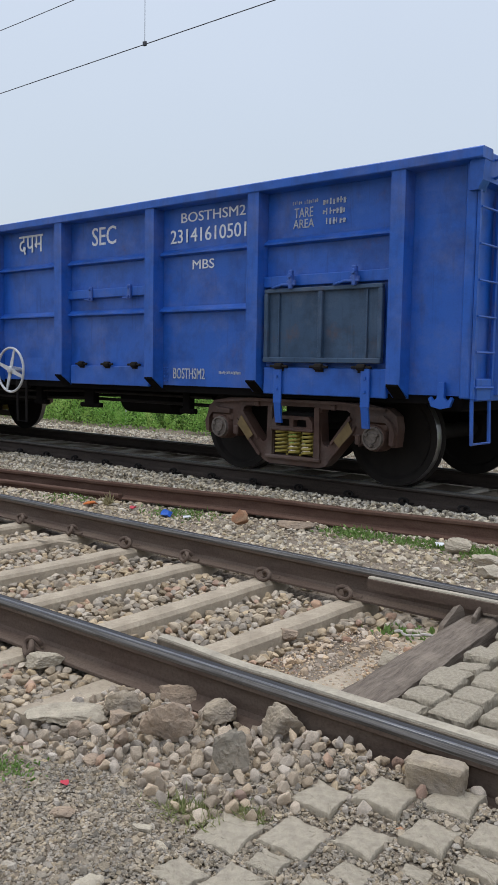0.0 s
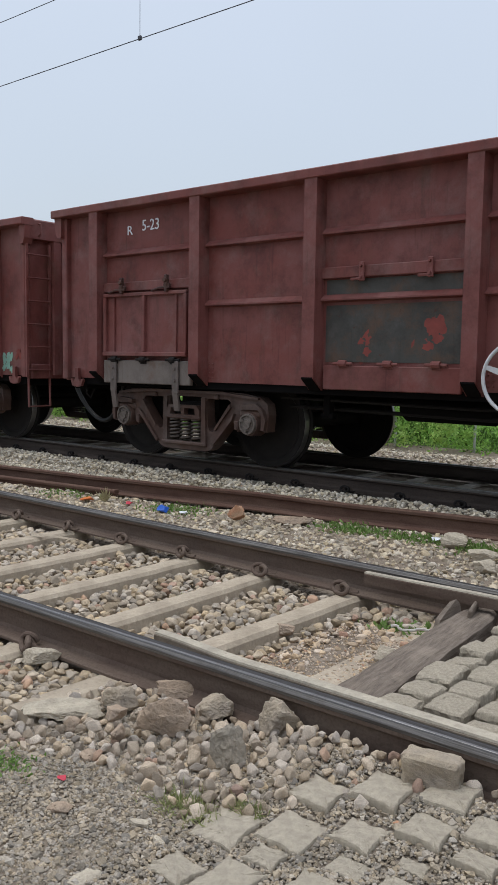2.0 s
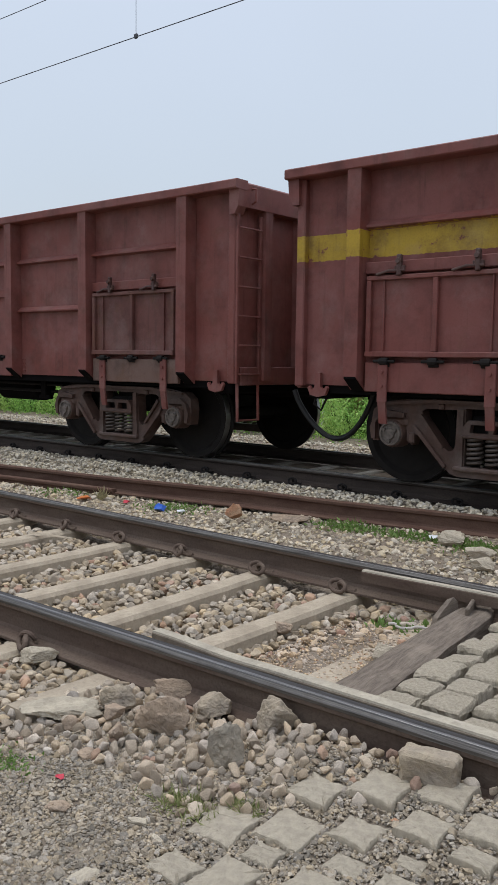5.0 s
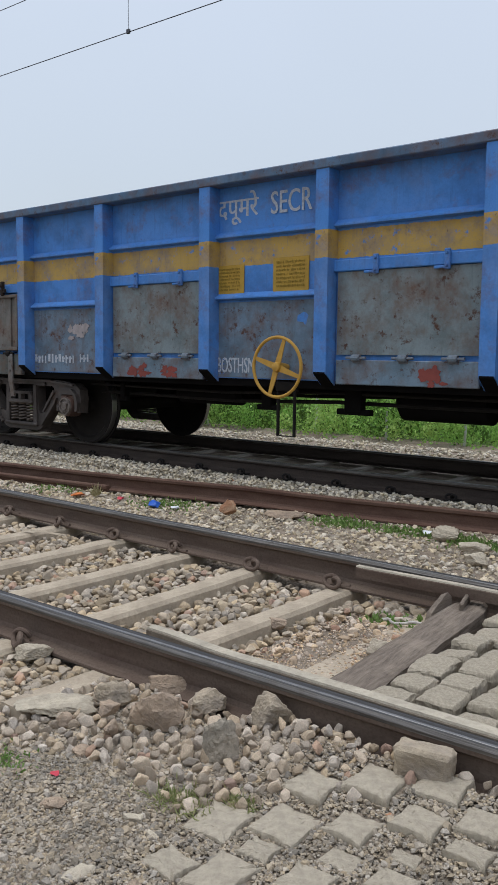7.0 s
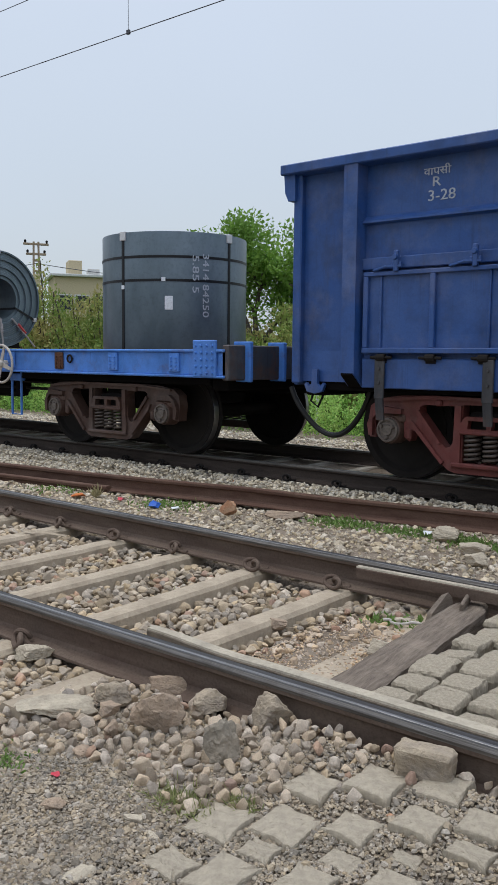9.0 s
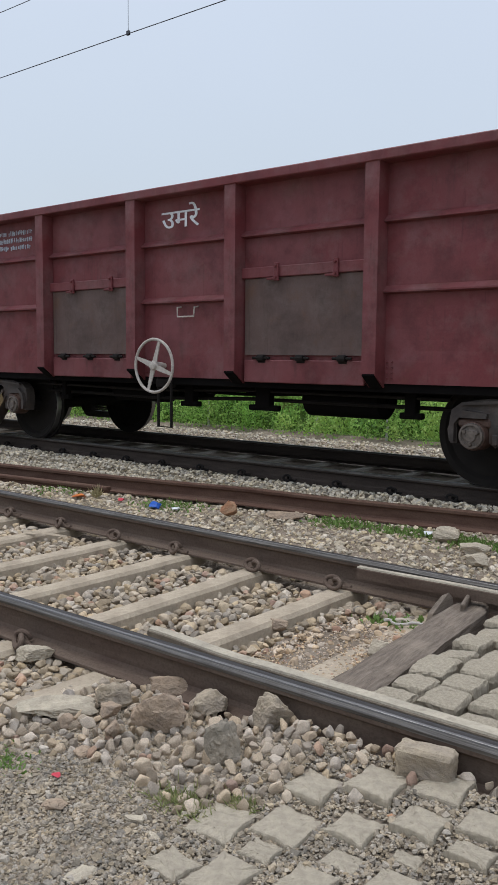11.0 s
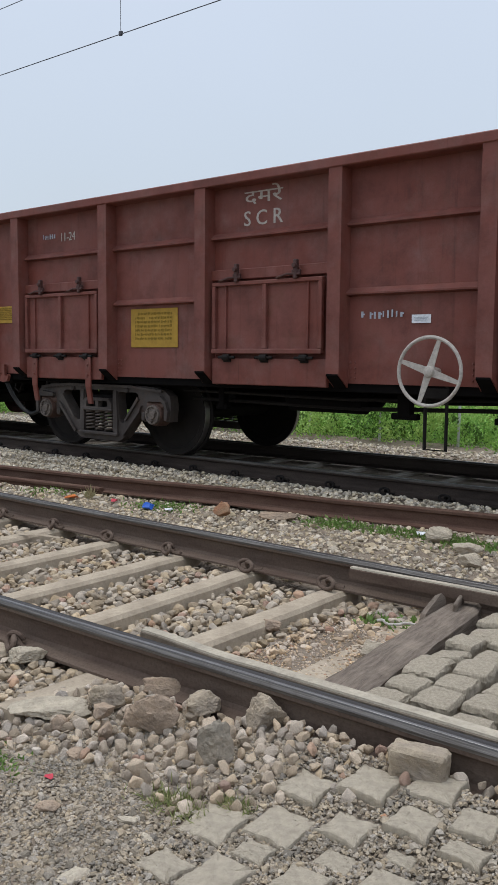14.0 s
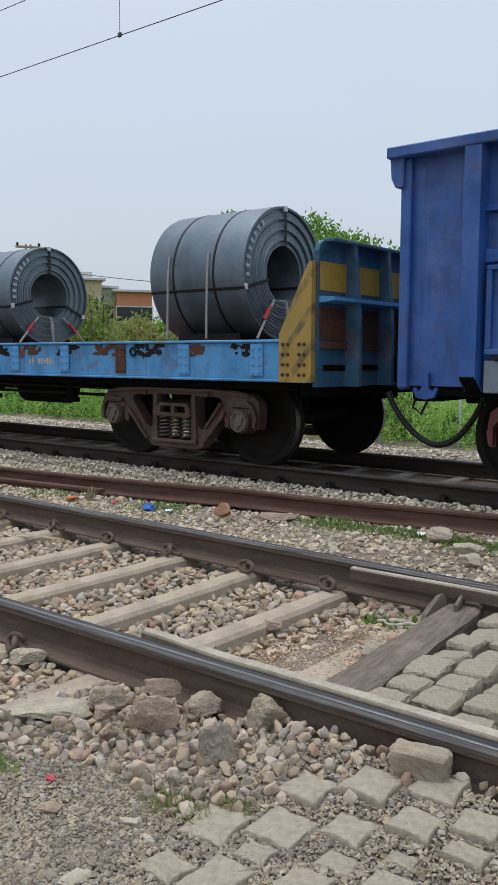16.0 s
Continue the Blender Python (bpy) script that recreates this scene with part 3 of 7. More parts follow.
def clip_mesh(bm):
    """A springy round rail clip: one bar bent into loops."""
    path = []
    for i in range(40):
        a = i / 39
        ang = a * 2 * math.pi * 1.85
        path.append((-0.05 + 0.10 * a + 0.046 * math.cos(ang), -0.005 - 0.085 * (1 - abs(2 * a - 1)), 0.036 + 0.027 * math.sin(ang)))
    tube(bm, path, 0.0125, 8)


SLEEPERS_X = [-1.94, -2.575, -3.205, -3.835] + [-4.475 - 0.65 * i for i in range(40)]
for i, sx in enumerate(SLEEPERS_X):
    rnd = random.Random(i)
    tilt = rnd.uniform(-1.2, 1.2)
    s = part("sleeper", mesh_of("sleeper", sleeper_mesh), M_CONCRETE, None, m=pose(sx, -5.17, SLEEPER_TOP + (0.001 if i else -0.025), 0, 0, tilt) @ Matrix.Diagonal((1.0 if i else 1.75, 1, 1, 1)))
    tagged(s, "pale dusty concrete sleeper laid in ballast", "sleeper", "sleepers of the front track")
    if i == 0 or i > 18:
        continue
    for yy, flip in ((near_y(sx) - 0.05, 0), (near_y(sx) + 0.05, 180), (far_y(sx) - 0.05, 0), (far_y(sx) + 0.05, 180)):
        if i == 1 and yy < -6:
            continue
        c = part("rail_clip", mesh_of("rail_clip", clip_mesh, True), M_RAIL, None,
                 m=pose(0.09 if i == 2 and yy < -6 else 0, 0, 0) @ pose(sx + rnd.uniform(-0.03, 0.03), yy, SLEEPER_TOP + 0.002, 0, 0, flip + rnd.uniform(-12, 12)))
        tagged(c, "rusty bent spring clip holding the rail foot", "rail clip", "rail clips")
for i in range(120):
    s = part("sleeper", mesh_of("sleeper", sleeper_mesh), M_CONCRETE_DARK, None, m=pose(14.0 - 0.65 * i, 0, -0.171, 0, 0, 0))
    tagged(s, "dark stained concrete sleeper under the goods train", "sleeper", "sleepers of the train's track")
    if -16 < s.location.x < 0:
        for yy, flip in ((-0.93, 0), (-0.81, 180)):
            c = part("rail_clip", mesh_of("rail_clip", clip_mesh, True), M_IRON, None, m=pose(s.location.x, yy, -0.17, 0, 0, flip))
            tagged(c, "black bent spring clip holding the rail foot", "rail clip", "rail clips")

# ---------------------------------------------------------------- stones


def stone_template(seed, level):
    """An angular stone: a sphere cut by random planes. Returns its corners and triangles."""
    rnd = np.random.RandomState(seed)
    bm = bmesh.new()
    bmesh.ops.create_icosphere(bm, subdivisions=level, radius=1.0)
    v = np.array([p.co[:] for p in bm.verts])
    f = np.array([[q.index for q in p.verts] for p in bm.faces])
    bm.free()
    n = rnd.normal(size=(9, 3))
    n /= np.linalg.norm(n, axis=1)[:, None]
    h = rnd.uniform(0.45, 0.95, 9)
    d = v @ n.T
    r = np.where(d > 0.05, h / np.maximum(d, 0.05), 9).min(1)
    v = v * np.minimum(r, 1.15)[:, None] * (1 + rnd.uniform(-0.04, 0.04, len(v)))[:, None]
    v *= rnd.uniform(0.62, 1.3, 3)
    return v, f


def crushed_template(seed, count, wear=0.0):
    """A crushed stone: the hull of a few well-spread corners, its edges worn. Returns its corners and triangles."""
    rnd = np.random.RandomState(seed)
    pts = []
    while len(pts) < count:
        p = rnd.normal(size=3)
        p /= np.linalg.norm(p)
        if all(np.dot(p, q) < 0.70 for q in pts):
            pts.append(p)
    v = np.array(pts) * rnd.uniform(0.88, 1.06, count)[:, None] * np.array((1.0, rnd.uniform(0.68, 0.95), rnd.uniform(0.55, 0.85)))
    bm = bmesh.new()
    hull(bm, [tuple(p) for p in v])
    bmesh.ops.delete(bm, geom=[p for p in bm.verts if not p.link_faces], context="VERTS")
    if wear:
        bmesh.ops.bevel(bm, geom=bm.edges[:], offset=wear, segments=1, affect="EDGES", clamp_overlap=True)
    bmesh.ops.triangulate(bm, faces=bm.faces)
    bm.verts.index_update()
    v = np.array([p.co[:] for p in bm.verts]) * (1 + rnd.uniform(-0.03, 0.03, (len(bm.verts), 1)))
    f = np.array([[q.index for q in p.verts] for p in bm.faces])
    bm.free()
    return v, f


T_LOW = [crushed_template(i, 9) for i in range(16)]
T_MID = [crushed_template(100 + i, 8 + i % 5, 0.085) for i in range(36)]


def turns(rnd, n):
    q = rnd.normal(size=(n, 4))
    q /= np.linalg.norm(q, axis=1)[:, None]
    w, x, y, z = q.T
    return np.stack([1 - 2 * (y * y + z * z), 2 * (x * y - z * w), 2 * (x * z + y * w), 2 * (x * y + z * w), 1 - 2 * (x * x + z * z), 2 * (y * z - x * w),
                     2 * (x * z - y * w), 2 * (y * z + x * w), 1 - 2 * (x * x + y * y)], 1).reshape(n, 3, 3)


def heap(name, places, sizes, templates, material, label, category, seed, sink=0.15):
    """Many stones as one mesh."""
    rnd = np.random.RandomState(seed)
    n = len(places)
    rot = turns(rnd, n)
    which = rnd.randint(0, len(templates), n)
    vs, fs, base = [], [], 0
    for k, (tv, tf) in enumerate(templates):
        ids = np.nonzero(which == k)[0]
        if not len(ids):
            continue
        p = np.einsum("nij,vj->nvi", rot[ids], tv) * sizes[ids][:, None, None]
        p[:, :, 2] *= 0.8
        p += places[ids][:, None, :]
        p[:, :, 2] += (sizes[ids] * (0.5 - sink))[:, None]
        vs.append(p.reshape(-1, 3))
        fs.append((tf[None] + (np.arange(len(ids)) * len(tv))[:, None, None] + base).reshape(-1, 3))
        base += len(ids) * len(tv)
    v, f = np.concatenate(vs), np.concatenate(fs)
    me = bpy.data.meshes.new(name)
    me.vertices.add(len(v))
    me.vertices.foreach_set("co", v.astype("f").ravel())
    me.loops.add(f.size)
    me.loops.foreach_set("vertex_index", f.astype("i").ravel())
    me.polygons.add(len(f))
    me.polygons.foreach_set("loop_start", np.arange(0, f.size, 3, dtype="i"))
    me.update(calc_edges=True)
    me.shade_flat()
    ob = part(name, me, material)
    return tagged(ob, label, category, kind="stuff")


def spread(rnd, n, x0, x1, y0, y1, keep=lambda x, y: True, lift=0.0):
    out = []
    while len(out) < n:
        x, y = rnd.uniform(x0, x1), rnd.uniform(y0, y1)
        if keep(x, y):
            out.append((x, y, ground_z(x, y) + lift))
    return np.array(out)


def even(rnd, dist, x0, x1, y0, y1, keep=lambda x, y: True, lift=0.0, fill=5.0):
    """Places that keep a distance from each other, as stones lie."""
    cells, out = {}, []
    for _ in range(int(fill * (x1 - x0) * (y1 - y0) / dist ** 2)):
        x, y = rnd.uniform(x0, x1), rnd.uniform(y0, y1)
        i, j = int(x / dist), int(y / dist)
        if any((x - p) ** 2 + (y - q) ** 2 < dist * dist for a in (-1, 0, 1) for b in (-1, 0, 1) for p, q in cells.get((i + a, j + b), ())):
            continue
        if keep(x, y):
            cells.setdefault((i, j), []).append((x, y))
            out.append((x, y, ground_z(x, y) + lift))
    return np.array(out)


def off_sleepers(x, y):
    return not any(abs(x - s) < 0.092 for s in SLEEPERS_X if -6.5 < y < -3.85)


def crossing(x, y):
    """Inside the paved part of the front track."""
    return x > -1.68 and -5.9 < y < -4.4


def front_keep(x, y):
    if abs(y - near_y(x)) < 0.06 or abs(y - far_y(x)) < 0.07 or crossing(x, y):
        return False
    if -2.38 < x < -1.6 and -5.9 < y < -4.62:
        return False
    if -1.98 < x < -1.6 and y < -4.3:
        return False
    if x > -2.55 and near_y(x) < y < near_y(x) + 0.2:
        return False
    return off_sleepers(x, y) or random.Random(int(x * 9999)).random() < 0.02


rs = np.random.RandomState(5)
# ballast in the front track, deep in two layers
for layer, (dist, lift) in enumerate(((0.040, -0.008), (0.040, 0.026))):
    pl = even(rs, dist, -9.0, -1.7, -5.98, -4.36, front_keep, lift)
    heap("track_ballast", pl, rs.uniform(0.024, 0.044, len(pl)) * np.where(rs.uniform(size=len(pl)) > 0.93, 1.35, 1.0), T_MID, M_BALLAST, "angular brown-grey ballast stones between the sleepers", "ballast", 11 + layer)
pl = spread(rs, 5000, -28, -9.0, -5.92, -4.42, front_keep)
heap("track_ballast", pl, rs.uniform(0.025, 0.05, 5000), T_LOW, M_BALLAST, "angular brown-grey ballast stones between the sleepers", "ballast", 14)


# broken brick and dirt in the last bay before the crossing
pl = spread(rs, 240, -2.47, -1.82, -5.8, -4.6, lambda x, y: y > -5.1 or x < -2.1, -0.004)
heap("rubble", pl, rs.uniform(0.012, 0.038, 240), T_MID, M_RUBBLE_BROWN, "brown brick rubble and chips before the paved crossing", "rubble", 38, 0.3)
pl = spread(rs, 3200, -2.47, -1.80, -5.85, -4.5)
heap("grit", pl, rs.uniform(0.004, 0.011, 3200), T_LOW, M_RUBBLE_BROWN, "earthy grit before the paved crossing", "gravel", 39, 0.3)


def shoulder(x, y):
    edge = -6.60 + 0.05 * math.sin(x * 5.1) - 0.14 * smooth(-1.9, -2.4, x) + 0.26 * smooth(-1.62, -1.36, x) + 0.19 * smooth(-1.3, -1.0, x)
    if any(abs(x - p[0]) < p[2] * 0.5 and abs(y - p[1]) < p[3] * 0.5 for p in FRONT):
        return False
    if abs(x + 1.13) < 0.095 and y > -6.17:
        return False
    return y < near_y(x) - 0.085 + 0.045 * smooth(-2.0, -1.7, x) and y > edge and not (y > -6.28 and -2.67 < x < -2.54)


# paving blocks: middle, length along and across the track, turn and shear in degrees
FRONT = [(-1.511, -6.606, 0.160, 0.177, 5, 4), (-1.381, -6.328, 0.147, 0.135, 3, -12), (-1.215, -6.233, 0.157, 0.158, -1, -2), (-1.050, -6.158, 0.150, 0.134, 5, -1),
         (-1.349, -6.503, 0.154, 0.163, 5, -8), (-1.184, -6.415, 0.137, 0.128, 3, -12), (-1.031, -6.315, 0.132, 0.128, 2, -5), (-0.885, -6.237, 0.117, 0.124, 4, 3),
         (-1.334, -6.644, 0.100, 0.092, 5, 2), (-1.473, -6.837, 0.133, 0.105, -10, 6), (-1.336, -6.794, 0.135, 0.180, 5, -6), (-1.159, -6.673, 0.127, 0.125, 0, 3),
         (-1.139, -6.538, 0.105, 0.085, 5, -15), (-1.005, -6.442, 0.092, 0.062, 2, 4), (-0.867, -6.352, 0.120, 0.080, -1, -4), (-0.982, -6.548, 0.118, 0.105, 5, -8)]


# the nearest loose stones, one by one, then the rest of the shoulder
BED = tagged(new("ballast_shoulder"), "loose broken ballast heaped along the rail", "ballast", kind="structure")
pl = even(rs, 0.037, -4.6, -0.6, -6.85, -6.06, shoulder, 0.004, 9.0)
pl = pl[np.argsort((pl[:, 0] + 1.7) ** 2 + (pl[:, 1] + 6.35) ** 2)]
pl, REST = pl[:300], pl[300:]
STONES = []
for k, (tv, tf) in enumerate(T_MID):
    me = bpy.data.meshes.new("stone")
    me.from_pydata(tv.tolist(), [], tf.tolist())
    me.shade_flat()
    STONES.append(me)
for i, p in enumerate(pl):
    rnd = random.Random(900 + i)
    s = rnd.uniform(0.020, 0.034) * (1.35 if rnd.random() < 0.15 else 1.0)
    m = Matrix.LocRotScale(Vector(p) + Vector((0, 0, s * 0.4)), Euler([rnd.uniform(0, 6.3) for _ in range(3)]), (s, s, s * 0.85))
    part("stone", STONES[i % len(STONES)], M_STONE, BED, m=m)
for layer, pl in enumerate((even(rs, 0.036, -4.6, -0.6, -6.85, -6.06, shoulder, -0.018, 8.0), REST)):
    heap("shoulder_ballast", pl, rs.uniform(0.022, 0.036, len(pl)), T_MID, M_BALLAST, "broken pinkish-brown ballast sloping from the rail", "ballast", 21 + layer)
pl = spread(rs, 4500, -16, -4.6, -7.2, -6.1, shoulder)
heap("shoulder_ballast", pl, rs.uniform(0.02, 0.045, 4500), T_LOW, M_BALLAST, "broken pinkish-brown ballast sloping from the rail", "ballast", 24)
pl = spread(rs, 56000, -3.4, -0.5, -7.4, -5.95, lambda x, y: y < near_y(x) - 0.1 and not any(abs(x - p[0]) < p[2] * 0.5 and abs(y - p[1]) < p[3] * 0.45 for p in FRONT))
pl[:, 2] += np.where(pl[:, 0] > -1.62, 0.006, 0.0)
heap("grit", pl, rs.uniform(0.0045, 0.0105, 56000) * np.where(rs.uniform(size=56000) > 0.96, 1.9, 1.0), T_LOW, M_GRIT, "fine grey grit and chippings on the path", "gravel", 25, 0.3)
# between the tracks
pl = spread(rs, 14000, -11, 0.5, -4.22, -1.3, lambda x, y: far_y(x) + 0.08 < y < -2.60 + 0.156 * (x + 8.54))
heap("rubble", pl, rs.uniform(0.008, 0.032, 14000), T_LOW, M_RUBBLE, "small rubble and stones in the strip between the tracks", "rubble", 31, 0.3)
pl = spread(rs, 500, -10, 0.5, -4.1, -1.9, lambda x, y: far_y(x) + 0.1 < y < -2.66 + 0.156 * (x + 8.54))
heap("rubble", pl, rs.uniform(0.03, 0.06, 500), T_MID, M_RUBBLE, "larger broken stones in the strip between the tracks", "rubble", 36, 0.3)
pl = spread(rs, 5000, -26, 1.0, -1.62, -1.12, lift=0.045)
heap("side_ballast", pl, rs.uniform(0.018, 0.034, 5000), T_LOW, M_BALLAST_FAR, "pale grey crushed ballast along the train's track", "ballast", 37, 0.2)
# the train's track: pale stones outside, oily ones, darkened for the train's shade, beside and between its rails
pl = spread(rs, 15000, -26, 1.0, -2.35, -1.18, lambda x, y: y > -2.48 + 0.156 * (x + 8.54))
heap("side_ballast", pl, rs.uniform(0.018, 0.036, 15000), T_LOW, M_BALLAST_FAR, "pale grey crushed ballast along the train's track", "ballast", 32, 0.2)
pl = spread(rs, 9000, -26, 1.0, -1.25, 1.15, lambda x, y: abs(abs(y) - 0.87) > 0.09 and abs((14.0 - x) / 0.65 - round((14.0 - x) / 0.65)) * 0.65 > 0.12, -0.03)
heap("oily_ballast", pl, rs.uniform(0.02, 0.036, 9000), T_LOW, M_BALLAST_OIL_SHADE, "oily ballast between the train's rails, blackened further for the train's shade", "ballast", 33, 0.3)
pl = spread(rs, 9000, -30, 0.5, 1.15, 4.6)
heap("far_ballast", pl, rs.uniform(0.022, 0.045, 9000), T_LOW, M_BALLAST_FAR, "pale grey crushed ballast behind the train's track", "ballast", 34, 0.2)


def rock(name, x, y, z, sx, sy, sz, seed, material, label, rz=0, tilt=0):
    """One large rough stone, roughened at two scales."""
    v, f = stone_template(seed, 4)
    bm = bmesh.new()
    vs = []
    for p in v:
        q = Vector(p)
        q *= 1 + 0.10 * noise.noise(q * 2.3 + Vector((seed, 0, 0))) + 0.05 * noise.noise(q * 6 + Vector((0, seed, 0))) + 0.025 * noise.noise(q * 15 + Vector((seed, seed, 0)))
        vs.append(bm.verts.new((q.x * sx, q.y * sy, q.z * sz)))
    for a in f:
        bm.faces.new([vs[k] for k in a])
    ob = part(name, bm, material, None, m=pose(x, y, z, tilt, tilt * 0.5, rz))
    return tagged(ob, label, "rock")


rock("rock", -1.725, -6.095, -0.055, 0.078, 0.066, 0.066, 301, M_ROCK_TAN, "rounded tan boulder against the rail", 20)
rock("rock", -1.735, -6.335, -0.072, 0.090, 0.072, 0.080, 305, M_ROCK_GREY, "dark grey broken rock in the ballast", 50)
rock("rock", -2.050, -6.320, -0.080, 0.074, 0.056, 0.062, 324, M_ROCK_BROWN, "large brown rock in the ballast", 38)
rock("rock", -1.965, -6.115, -0.065, 0.088, 0.066, 0.070, 304, M_ROCK_TAN, "tan rock beside the rail", 35)
rock("rock", -2.315, -6.280, -0.082, 0.105, 0.065, 0.050, 305, M_ROCK_TAN, "chunk of old crumbling masonry", 40)
rock("rock", -2.255, -6.375, -0.085, 0.062, 0.042, 0.038, 315, M_ROCK_BROWN, "rounded brown stone below the masonry", 40)
rock("rock", -2.440, -6.430, -0.118, 0.125, 0.085, 0.034, 306, M_COBBLE, "flat pale slab in the ballast", 38, 6)
rock("rock", -2.230, -6.080, -0.085, 0.105, 0.055, 0.046, 316, M_ROCK_BROWN, "slab leaning against the rail", 40, 12)
rock("rock", -2.970, -6.185, -0.105, 0.085, 0.055, 0.034, 317, M_COBBLE, "flat pale stone under the rail clip", 40)
rock("rock", -2.36, -6.49, -0.125, 0.050, 0.036, 0.030, 318, M_ROCK_BROWN, "flat dark stone in front of the slab", 30)
rock("rock", -2.14, -6.46, -0.110, 0.032, 0.030, 0.046, 319, M_ROCK_BROWN, "upright rounded brown stone", 30)
rock("rock", -1.85, -5.15, -0.10, 0.072, 0.058, 0.062, 307, M_PAVER, "pale lump of stone inside the track", 0)
rock("brick_lump", -4.89, -2.68, -0.185, 0.085, 0.065, 0.115, 308, M_BRICK, "broken orange-red brick standing on end", 20)
rock("rock", -4.48, -2.36, -0.22, 0.13, 0.06, 0.045, 309, M_ROCK_BROWN, "flat brown stone between the tracks", 25)
rock("rock", -2.95, -2.28, -0.21, 0.09, 0.06, 0.06, 310, M_PAVER, "pale stone between the tracks", 0)
rock("rock", -2.62, -2.55, -0.22, 0.16, 0.10, 0.05, 311, M_PAVER, "flat pale slab between the tracks", 15)
rock("rock", -2.45, -2.85, -0.22, 0.14, 0.10, 0.06, 312, M_PAVER, "flat pale slab between the tracks", 40)
rock("rock", -2.50, -5.06, -0.14, 0.045, 0.035, 0.035, 313, M_ROCK_BROWN, "hollow brown stone between the sleepers", 0)
for i, (x, y, s) in enumerate(((-1.70, -6.75, 0.04), (-1.93, -6.86, 0.05), (-1.62, -7.02, 0.045), (-2.15, -6.58, 0.04), (-1.60, -6.78, 0.022), (-1.47, -6.98, 0.03))):
    rock("rock", x, y, ground_z(x, y) + s * 0.1, s, s * 0.8, s * 0.5, 320 + i, M_ROCK_BROWN if i % 2 else M_PAVER, "small flat stone on the gritty path", i * 40)

# ---------------------------------------------------------------- paving


def paver_mesh(bm, seed, worn):
    """A worn paving block: drawn-out corners, hollowed sides, broken edges round a flat top."""
    rnd = random.Random(seed)
    n = 40
    out = []
    pinch = [rnd.uniform(0.5, 1.5) * worn for _ in range(4)]
    for k in range(n):
        side_no, u = k // 10, (k % 10) / 10 * 2 - 1
        r = 0.5 - 0.15 * pinch[side_no] * (1 - abs(u) ** 1.6) + rnd.uniform(-0.010, 0.010)
        if abs(u) > 0.75:
            r *= 0.97
        v = 0.5 * u * (0.97 if abs(u) > 0.75 else 1.0)
        out.append(((v, -r), (r, v), (-v, r), (-r, -v))[side_no])
    rings = []
    for sc, z in ((1.03, -0.09), (1.02, -0.022), (1.0, -0.009), (0.965, -0.002), (0.91, 0.0), (0.5, 0.001)):
        ring = []
        for x, y in out:
            q = noise.noise(Vector((x * 5, y * 5, seed * 1.7)))
            chip = 0.010 * max(0.0, noise.noise(Vector((x * 9, y * 9, seed + 5.0))) - 0.05) if sc > 0.9 else 0.0
            ring.append(bm.verts.new((x * sc * (1 + 0.012 * rnd.uniform(-1, 1)), y * sc * (1 + 0.012 * rnd.uniform(-1, 1)), z + (0.004 * q - chip * 1.6 if z > -0.05 else 0))))
        rings.append(ring)
    for r0, r1 in zip(rings, rings[1:]):
        for k in range(n):
            j = (k + 1) % n
            bm.faces.new((r0[k], r0[j], r1[j], r1[k]))
    bm.faces.new(rings[-1])
    bm.faces.new(rings[0][::-1])


def cobble_mesh(bm, seed):
    """A rough hewn cobble: flat chipped top, broken sides that draw in below."""
    rnd = random.Random(seed)
    n = 24
    out = []
    for k in range(n):
        a = 2 * math.pi * (k + 0.0) / n
        c, s = math.cos(a), math.sin(a)
        r = 0.5 / max(abs(c), abs(s)) * (1 - 0.16 * min(abs(c), abs(s)) ** 2) * rnd.uniform(0.93, 1.03)
        out.append((c * r, s * r))
    rings = []
    for sc, z in ((0.86, -0.10), (0.93, -0.07), (0.98, -0.04), (1.01, -0.022), (0.985, -0.009), (0.92, -0.001), (0.5, 0.004)):
        rough = 0.06 if z < -0.005 else 0.02
        rings.append([bm.verts.new((x * sc * (1 + rough * rnd.uniform(-1, 1)), y * sc * (1 + rough * rnd.uniform(-1, 1)), z + 0.004 * rnd.uniform(-1, 1) * (1.5 if z < -0.01 else 0.6))) for x, y in out])
    for r0, r1 in zip(rings, rings[1:]):
        for k in range(n):
            j = (k + 1) % n
            bm.faces.new((r0[k], r0[j], r1[j], r1[k]))
    bm.faces.new(rings[-1])
    bm.faces.new(rings[0][::-1])


PAVING = tagged(new("pavement"), "worn grey paving blocks set in grit, some heaved", "pavement", kind="structure")
COBBLES = [mesh_of(("cobble", i), lambda bm, i=i: cobble_mesh(bm, 50 + i)) for i in range(8)]
PAVERS = [mesh_of(("paver", i), lambda bm, i=i: paver_mesh(bm, i, 0.5)) for i in range(8)]


def paver(i, x, y, z, w, d, rz, rx=0.0, ry=0.0, kinds=None, shear=0.0):
    lean = Matrix(((1, -math.tan(radians(shear)), 0, 0), (0, 1, 0, 0), (0, 0, 1, 0), (0, 0, 0, 1)))
    m = pose(x, y, z, rx, ry, rz) @ lean @ Matrix.Diagonal((w, d, 1, 1))
    part("paver", (kinds or PAVERS)[i % 8], M_PAVER if kinds is None else M_COBBLE, PAVING, m=m)


for i, (x, y, w, d, rz, shear) in enumerate(FRONT):
    rnd = random.Random(40 + i)
    low = 0.010 if w * d < 0.009 else 0.0
    paver(i, x, y, ground_z(x, y) + 0.017 - low + rnd.uniform(-0.002, 0.002), w * 1.05, d * 1.05, rz, 4 * smooth(-6.5, -6.3, y) + rnd.uniform(-1.5, 1.5), rnd.uniform(-2, 2), None, shear)
